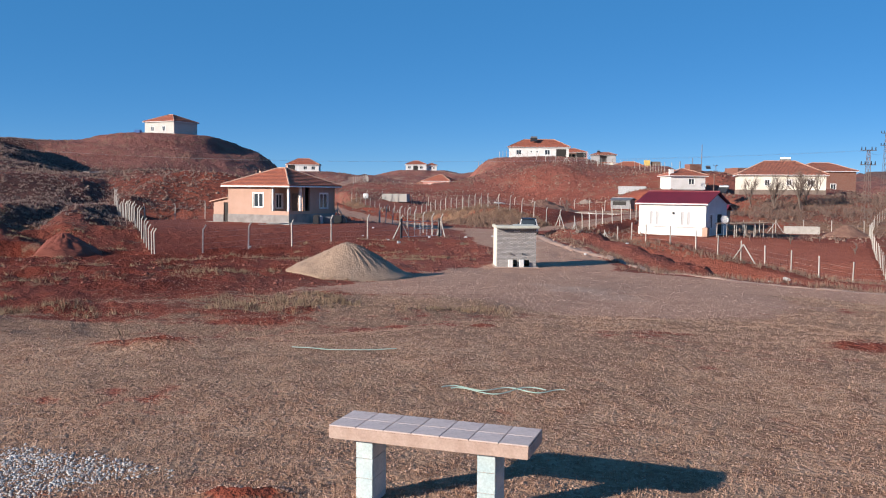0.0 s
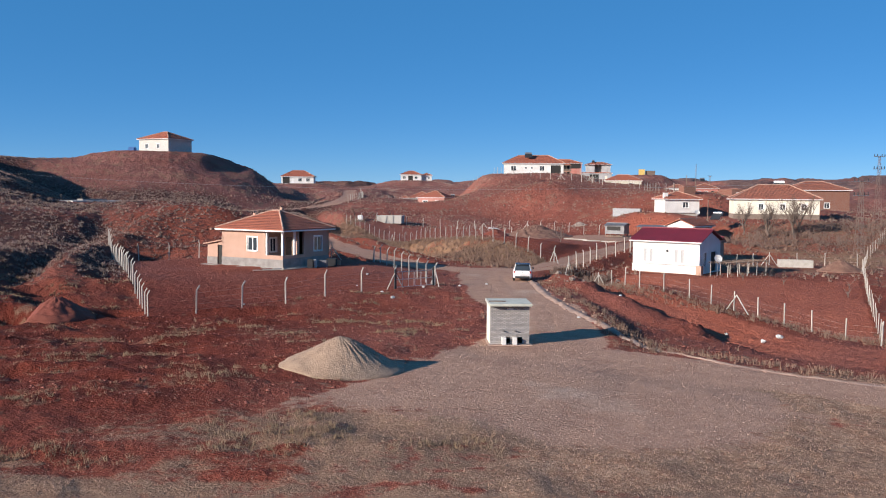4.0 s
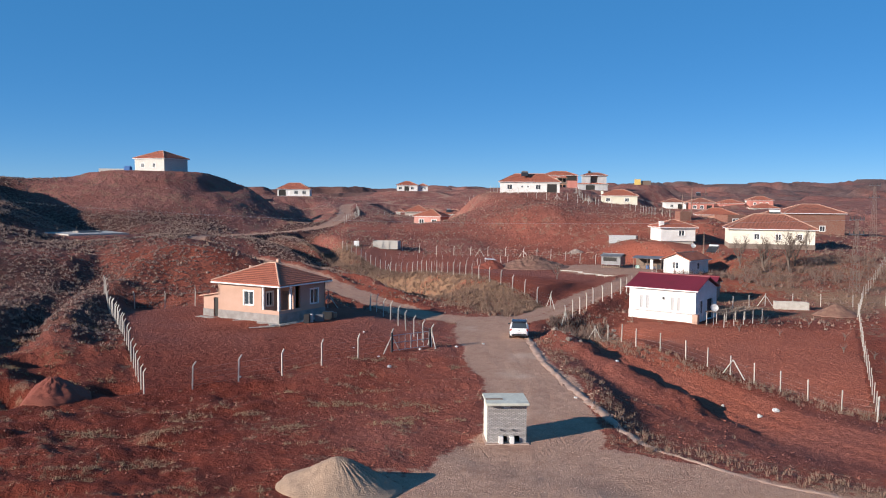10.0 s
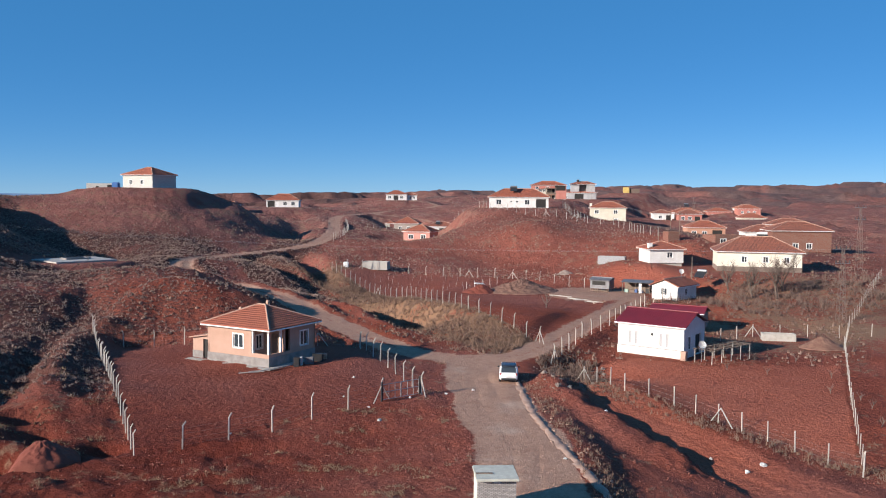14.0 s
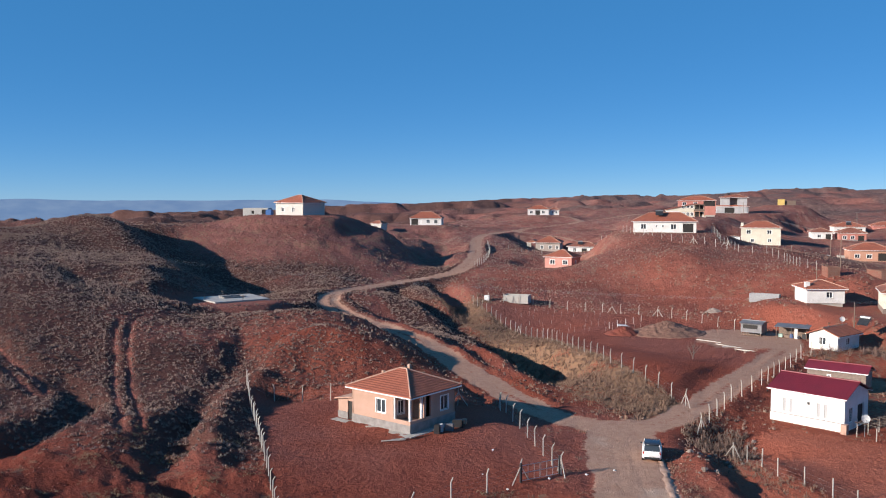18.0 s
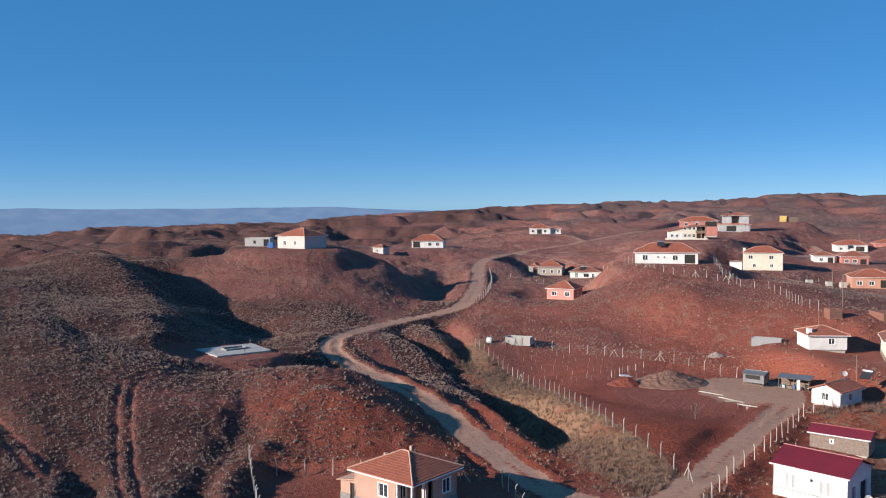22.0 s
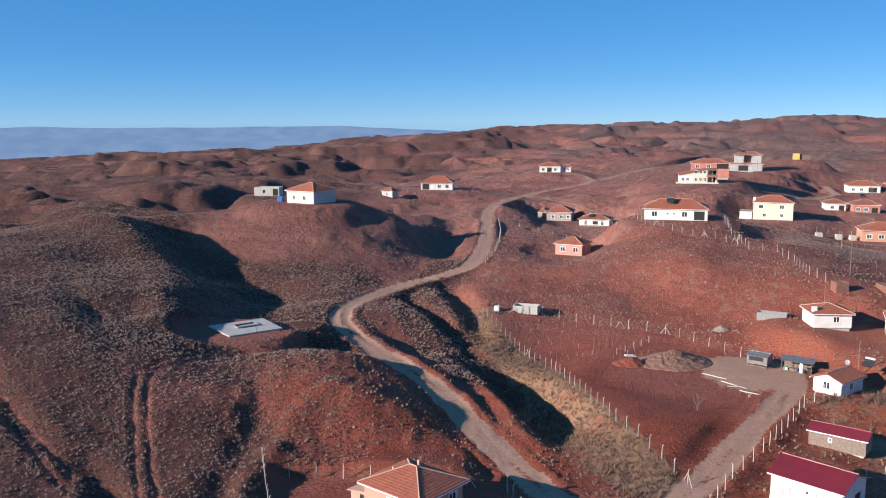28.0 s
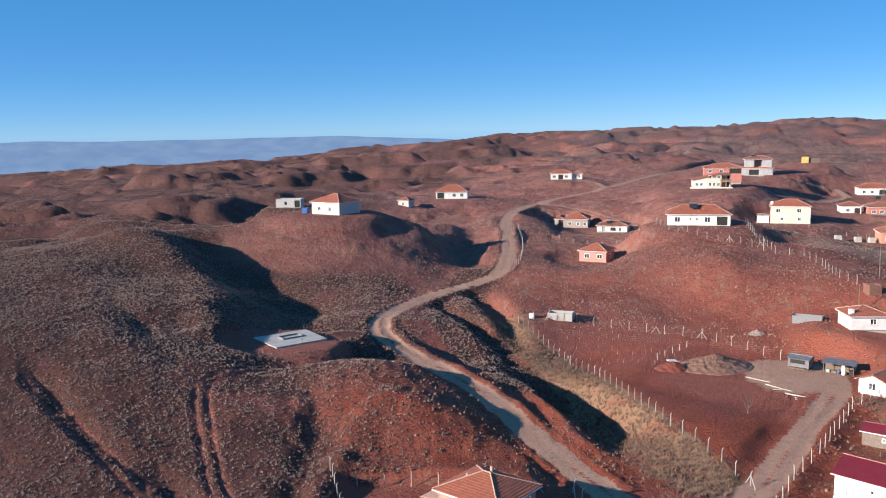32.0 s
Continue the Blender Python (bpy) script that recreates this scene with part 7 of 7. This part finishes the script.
# ---- power line over the west slope ----
def span(line, sag, label, r=0.005):
    """One slack conductor through a row of points."""
    bm = bmesh.new()
    prev = None
    for (ax, ay, az_), (bx, by, bz) in zip(line, line[1:]):
        for k in range(25):
            q = k / 24
            p = Vector((ax + (bx - ax) * q, ay + (by - ay) * q, az_ + (bz - az_) * q - 4 * sag * q * (1 - q)))
            if prev is not None and (p - prev).length > 0.01:
                tube(bm, prev, p, r, sides=4)
            prev = p
    return tagged(part("power_cable", bm, STEEL), label, "cable", "overhead cables")


for off in (-1.0, 0.0, 1.0):
    span([(-190 + off, 203 + 1.6 * off, 20.5), (60.5 + off * 0.7, 121.5 + off, 8.5)], 6.0, "slack overhead power cable across the valley")
span([(60.5, 121.5, 8.2), (85.5, 165, 13)], 1.2, "overhead cable between two lattice pylons")
span([(60.9, 121.5, 8.2), (86.2, 165, 13)], 1.3, "overhead cable between two lattice pylons")

# ---- vine stakes in the ploughed field ----
STAKE = straight_post(0.85, 0.036)
rng = random.Random(77)
for i in range(9):
    for k in range(9):
        x, y = -12.5 + i * 2.6 + k * 1.15 + rng.uniform(-0.25, 0.25), 183.5 - k * 3.1 - i * 1.0 + rng.uniform(-0.3, 0.3)
        if not inside(np.array([x]), np.array([y]), FIELD)[0] or rng.random() < 0.45:
            continue
        o = tagged(new("vine_stake", STAKE), "short pale stake in a ploughed vineyard", "stake", "vineyard stakes")
        o.matrix_basis = pose(x, y, height(x, y), rng.uniform(-5, 5), rng.uniform(-5, 5), rng.uniform(0, 90))


# ---- plants and pebbles ----
def blades(name, x, y, z, per, tall, spread, wide, mat, label, category, seed, droop=0.3):
    """Tufts of narrow upright leaves, three points a leaf, at many places at once."""
    rs = np.random.RandomState(seed)
    n = len(x)
    size = rs.uniform(0.65, 1.35, (n, 1))
    a = rs.uniform(0, 2 * np.pi, (n, per))
    out = rs.uniform(0.1, 1.0, (n, per)) * spread * size
    up = rs.uniform(0.55, 1.0, (n, per)) * tall * size * (1 - droop * (out / (spread * size)) ** 2)
    bx, by = x[:, None] + np.cos(a) * out * 0.35, y[:, None] + np.sin(a) * out * 0.35
    tx, ty = x[:, None] + np.cos(a) * out, y[:, None] + np.sin(a) * out
    turn = a + rs.uniform(-1.2, 1.2, (n, per)) + np.pi / 2
    wx, wy = np.cos(turn) * wide * size / 2, np.sin(turn) * wide * size / 2
    zb = np.repeat(z[:, None], per, 1)
    co = np.stack([np.stack([bx - wx, by - wy, zb - 0.04], -1), np.stack([bx + wx, by + wy, zb - 0.04], -1), np.stack([tx, ty, zb + up], -1)], 2).reshape(-1, 3)
    me_ = bpy.data.meshes.new(name)
    k = len(co) // 3
    me_.vertices.add(len(co))
    me_.vertices.foreach_set("co", co.ravel())
    me_.loops.add(len(co))
    me_.loops.foreach_set("vertex_index", np.arange(len(co)))
    me_.polygons.add(k)
    me_.polygons.foreach_set("loop_start", np.arange(k) * 3)
    me_.polygons.foreach_set("loop_total", np.full(k, 3))
    me_.update(calc_edges=True)
    me_.materials.append(mat)
    return tagged(new(name, me_), label, category, kind="stuff")


def bushes(name, x, y, z, r0, r1, mat, label, category, seed, sides=5):
    """Low ragged cushions: two uneven rings and a tip each."""
    rs = np.random.RandomState(seed)
    n = len(x)
    size = rs.uniform(r0, r1, (n, 1)) * rs.uniform(0.75, 1.25, (n, 1))
    a = rs.uniform(0, 6.28, (n, 1)) + np.arange(sides)[None] * 2 * np.pi / sides + rs.uniform(-0.35, 0.35, (n, sides))
    rings = []
    for q, up in ((1.0, -0.25), (0.85, 0.55)):
        rr, hh = size * q * rs.uniform(0.65, 1.25, (n, sides)), size * up * rs.uniform(0.6, 1.35, (n, sides))
        rings.append(np.stack([x[:, None] + np.cos(a) * rr, y[:, None] + np.sin(a) * rr, z[:, None] + hh], -1))
    tip = np.stack([x[:, None] + size * rs.uniform(-0.3, 0.3, (n, 1)), y[:, None] + size * rs.uniform(-0.3, 0.3, (n, 1)), z[:, None] + size * rs.uniform(0.75, 1.05, (n, 1))], -1)
    co = np.concatenate([rings[0], rings[1], tip], 1)
    k = np.arange(sides)
    m = (k + 1) % sides
    tri = np.concatenate([np.stack([k, m, sides + m], -1), np.stack([k, sides + m, sides + k], -1), np.stack([sides + k, sides + m, 0 * k + 2 * sides], -1)])
    idx = (np.arange(n)[:, None, None] * (2 * sides + 1) + tri[None]).reshape(-1)
    me_ = bpy.data.meshes.new(name)
    me_.vertices.add(n * (2 * sides + 1))
    me_.vertices.foreach_set("co", co.ravel())
    me_.loops.add(len(idx))
    me_.loops.foreach_set("vertex_index", idx)
    c = len(idx) // 3
    me_.polygons.add(c)
    me_.polygons.foreach_set("loop_start", np.arange(c) * 3)
    me_.polygons.foreach_set("loop_total", np.full(c, 3))
    me_.update(calc_edges=True)
    me_.materials.append(mat)
    return tagged(new(name, me_), label, category, kind="stuff")


def sown(n, seed, x0, x1, y0, y1, chance, near=0.0):
    """Places drawn at random where chance(x, y, gravel, grass, scrub) says so; near > 0 crowds them towards the start."""
    rs = np.random.RandomState(seed)
    x = rs.uniform(x0, x1, n)
    q = rs.uniform(0, 1, n)
    y = y0 + (y1 - y0) * q ** (1 + near)
    h, road, grass, scrub = ground(x, y)
    keep = rs.uniform(0, 1, n) < chance(x, y, road, grass, scrub)
    return x[keep], y[keep], h[keep]


FARTUFT = plant_material("dull_tufts", (0.24, 0.165, 0.13), (0.13, 0.08, 0.064))
TUFT = plant_material("pale_tufts", (0.30, 0.195, 0.145), (0.12, 0.07, 0.052))
clear = lambda x, y: 1.0 * np.minimum.reduce([np.hypot(x - cx, y - cy) > rad * 0.75 for cx, cy, rad, z, soft in PADS])
x, y, z = sown(230000, 1, -170, 10, 62, 330, lambda x, y, r, g, s: np.clip(0.66 + 1.5 * fbm(x / 7, y / 7, 3, 90), 0.15, 0.98) * ease(s, 0.2, 0.6) * (r < 0.2) * clear(x, y) * (1 - 0.6 * ease(y, 150, 300)))
far = y > 122
bushes("scrub", x[far], y[far], z[far], 0.07, 0.17, BRUSH, "low grey-brown steppe scrub covering the slopes", "scrub", 2, 4)
bushes("scrub", x[~far], y[~far], z[~far], 0.05, 0.14, BRUSH, "small cushions of scrub on the near slope", "scrub", 5, 4)
blades("scrub", x[~far], y[~far], z[~far], 12, 0.32, 0.40, 0.065, SCRUB, "low dry scrub and straw on the near slope", "scrub", 3, 0.6)
blades("scrub", x[far], y[far], z[far], 8, 0.34, 0.44, 0.11, SCRUB, "dry stalks among the steppe scrub", "scrub", 2, 0.6)
x, y, z = sown(120000, 33, -190, 190, 95, 520, lambda x, y, r, g, s: np.clip(0.42 + 1.9 * fbm(x / 11, y / 7, 4, 91), 0, 1) * (np.hypot((x + 76) / 26, (y - 236) / 24) > 1) * (r < 0.2) * (s < 0.5) * (np.hypot(x, y) < 320) * clear(x, y) * ~inside(x, y, FIELD) * ~inside(x, y, PLOT) * (np.abs(x + 0.09 * y) < 0.62 * y))
bushes("scrub", x, y, z, 0.08, 0.22, TUFT, "pale dry tufts scattered over the red hills", "scrub", 34, 4)
blades("scrub", x, y, z, 6, 0.42, 0.36, 0.12, TUFT, "pale dry stalks scattered over the red hills", "scrub", 34, 0.6)
x, y, z = sown(120000, 35, -420, 330, 240, 900, lambda x, y, r, g, s: np.clip(0.35 + 1.8 * fbm(x / 16, y / 16, 3, 93), 0, 1) * (r < 0.2) * clear(x, y) * (np.hypot(x, y) > 300) * (np.arctan2(x, y) > -0.68) * (np.arctan2(x, y) < 0.36))
bushes("scrub", x, y, z, 0.12, 0.34, FARTUFT, "pale scrub dotted over distant badlands", "scrub", 36, 4)
x, y, z = sown(9000, 3, 0, 110, 110, 300, lambda x, y, r, g, s: 0.8 * ease(s, 0.12, 0.5) * (r < 0.2) * clear(x, y) * ~inside(x, y, FIELD))
bushes("scrub", x, y, z, 0.08, 0.2, TUFT, "sparse grey-brown scrub on the red hillside", "scrub", 4)
x, y, z = sown(60000, 5, -26, 30, 8, 60, lambda x, y, r, g, s: ease(g, 0.3, 0.8) * (r < 0.45) * (np.abs(x) < y * 0.62 + 4), 0.7)
blades("dry_grass", x, y, z, 9, 0.06, 0.10, 0.010, STRAW, "thin dry straw-coloured grass", "grass", 6, 0.2)
x, y, z = sown(9500, 7, -40, 45, 17, 125, lambda x, y, r, g, s: 0.5 * (g > 0.3) * (r < 0.3) * ~inside(x, y, PLOT) * ~inside(x, y, FIELD))
wx, wy, wz = sown(60000, 41, -42, 2, 20, 78, lambda x, y, r, g, s: 0.75 * ease(0.7 * fbm(x / 5, y / 2.2, 4, 31) + 0.6 * fbm(x / 1.6, y / 1.0, 3, 33), 0.06, 0.22) * (r < 0.2) * ~inside(x, y, PLOT))
blades("dry_grass", wx, wy, wz, 11, 0.20, 0.24, 0.022, WEED, "strips of dry brown weeds on dug red earth", "grass", 42, 0.4)
low = y < 50
blades("dry_grass", x[low], y[low], z[low], 14, 0.13, 0.24, 0.014, STRAW, "short tufts of dry grass on red earth", "grass", 19, 0.3)
blades("dry_grass", x[~low], y[~low], z[~low], 11, 0.36, 0.3, 0.03, BANKGRASS, "tufts of tall dry grass on red earth", "grass", 8, 0.2)
bank = [(11, 101), (5.5, 113), (1.5, 128), (-4.5, 143), (-13, 162), (-22, 181)]
x, y, z = sown(36000, 9, -40, 20, 92, 200, lambda x, y, r, g, s: 0.9 * (1 - ease(along(x, y, bank)[0], 3.0, 8.5)) * (r < 0.3) * ~inside(x, y, FIELD))
blades("bank_grass", x, y, z, 12, 0.55, 0.4, 0.05, BANKGRASS, "thick dry grass on the gully bank", "grass", 10, 0.2)
track_side = [(15, 84), (19.5, 76), (24, 71), (29, 65.5), (34, 59)]
x, y, z = sown(9000, 11, 8, 40, 52, 96, lambda x, y, r, g, s: 0.8 * (1 - ease(along(x, y, track_side)[0], 0.6, 2.6)) * (r < 0.3))
blades("verge_grass", x, y, z, 11, 0.42, 0.35, 0.03, BANKGRASS, "pale dry weeds along a fence", "grass", 12, 0.2)
edge = [(26, 36.2), (20.4, 39.6), (15.4, 43.6), (12.6, 47), (11.2, 52), (10.8, 60), (9.9, 72), (9.7, 80)]
x, y, z = sown(14000, 13, 6, 28, 34, 92, lambda x, y, r, g, s: 0.42 * (1 - ease(along(x, y, edge)[0] + 2.5 * fbm(x / 2, y / 2, 3, 97), 0.5, 2.8)) * (r < 0.2))
blades("verge_grass", x, y, z, 10, 0.36, 0.3, 0.03, BANKGRASS, "pale dry weeds on the road bank", "grass", 14, 0.2)
thicket = [(44, 134), (56, 134), (68, 138), (80, 146)]
x, y, z = sown(6000, 15, 36, 95, 118, 165, lambda x, y, r, g, s: np.clip(0.5 + 1.6 * fbm(x / 5, y / 5, 3, 95), 0, 0.9) * (1 - ease(along(x, y, thicket)[0], 3, 11)) * clear(x, y))
blades("brushwood", x, y, z, 22, 1.1, 0.8, 0.04, BRUSH, "tangled leafless brushwood on a bank", "bushes", 16, 0.3)
x, y, z = sown(1500, 17, 10, 24, 84, 100, lambda x, y, r, g, s: 0.8 * (1 - ease(np.hypot(x - 16, (y - 91) * 0.8), 2.0, 5.0)) * (r < 0.3))
blades("brushwood", x, y, z, 14, 0.7, 0.5, 0.08, BRUSH, "dark weeds on the rubble beside the junction", "bushes", 18, 0.3)


def pebbles(name, x, y, z, r0, r1, mat, label, seed):
    rs = np.random.RandomState(seed)
    n = len(x)
    octa = np.array([(1, 0, 0), (-1, 0, 0), (0, 1, 0), (0, -1, 0), (0, 0, 0.7), (0, 0, -0.7)], float)
    tri = np.array([(0, 2, 4), (2, 1, 4), (1, 3, 4), (3, 0, 4), (2, 0, 5), (1, 2, 5), (3, 1, 5), (0, 3, 5)])
    size = rs.uniform(r0, r1, (n, 1, 1)) * rs.uniform(0.6, 1.3, (n, 6, 3))
    a = rs.uniform(0, 6.28, n)
    rot = np.stack([np.stack([np.cos(a), -np.sin(a), 0 * a], -1), np.stack([np.sin(a), np.cos(a), 0 * a], -1), np.stack([0 * a, 0 * a, 1 + 0 * a], -1)], 1)
    co = np.einsum("nij,nkj->nki", rot, octa[None] * size) + np.stack([x, y, z + r0 * 0.3], -1)[:, None]
    idx = (np.arange(n)[:, None, None] * 6 + tri[None]).reshape(-1)
    me_ = bpy.data.meshes.new(name)
    me_.vertices.add(n * 6)
    me_.vertices.foreach_set("co", co.ravel())
    me_.loops.add(len(idx))
    me_.loops.foreach_set("vertex_index", idx)
    k = len(idx) // 3
    me_.polygons.add(k)
    me_.polygons.foreach_set("loop_start", np.arange(k) * 3)
    me_.polygons.foreach_set("loop_total", np.full(k, 3))
    me_.update(calc_edges=True)
    me_.materials.append(mat)
    return tagged(new(name, me_), label, "pebbles", kind="stuff")


PEBBLE = plant_material("brown_pebbles", (0.46, 0.30, 0.22), (0.22, 0.12, 0.085))
CHIPS = plant_material("white_chips", (0.52, 0.50, 0.48), (0.28, 0.26, 0.25))
CLODS = plant_material("red_clods", (0.26, 0.09, 0.06), (0.16, 0.05, 0.035))
x, y, z = sown(36000, 21, -12, 13, 8.5, 34, lambda x, y, r, g, s: 1.0 * (np.abs(x) < y * 0.6 + 2), 0.9)
pebbles("pebbles", x, y, z, 0.008, 0.022, PEBBLE, "small brown pebbles among dry grass", 22)
x, y, z = sown(14000, 37, -8, 30, 26, 66, lambda x, y, r, g, s: ease(r, 0.3, 0.6) * (0.5 + 1.2 * fbm(x / 3, y / 3, 3, 97)))
pebbles("road_gravel", x, y, z, 0.015, 0.045, PEBBLE, "loose stones on the gravel road", 38)
x, y, z = sown(9000, 23, -7.6, -2.8, 7.8, 11.2, lambda x, y, r, g, s: 1 - ease(np.hypot((x + 5.6) / 2.4, (y - 9.2) / 1.2) + 0.5 * fbm(x * 1.5, y * 1.5, 3, 77), 0.75, 1.05))
pebbles("white_gravel", x, y, z, 0.012, 0.03, CHIPS, "patch of white stone chippings on the ground", 24)
x, y, z = sown(26000, 25, -45, 36, 30, 110, lambda x, y, r, g, s: np.clip(0.35 + 1.5 * fbm(x / 4, y / 3, 3, 99), 0, 1) * (g < 0.45) * (r < 0.2) * (along(x, y, TRACK)[0] > 3.3) * (1 - 0.75 * (inside(x, y, PLOT) | inside(x, y, EAST_PLOT))))
pebbles("soil_clods", x, y, z, 0.03, 0.11, CLODS, "red soil clods and stones", 26)
x, y, z = sown(1800, 27, 4, 24, 42, 100, lambda x, y, r, g, s: 1 - ease(along(x, y, [(11.4, 50), (10.6, 60), (9.8, 70), (9.8, 80), (13, 90)])[0], 0.5, 1.6))
pebbles("kerb_rubble", x, y, z, 0.05, 0.16, PEBBLE, "line of earth and stones along the road edge", 28)
x, y, z = sown(3500, 29, -110, -45, 200, 262, lambda x, y, r, g, s: 0.6 * (np.hypot((x + 78) / 34, (y - 236) / 34) < 1))
pebbles("hill_stones", x, y, z, 0.06, 0.2, CLODS, "stones scattered over a bare red hill", 30)
x, y, z = sown(5000, 31, -10, 80, 195, 262, lambda x, y, r, g, s: 0.6 * (np.hypot((x - 32) / 36, (y - 234) / 34) < 1))
pebbles("hill_stones", x, y, z, 0.06, 0.2, CLODS, "stones scattered over the villa hillside", 32)
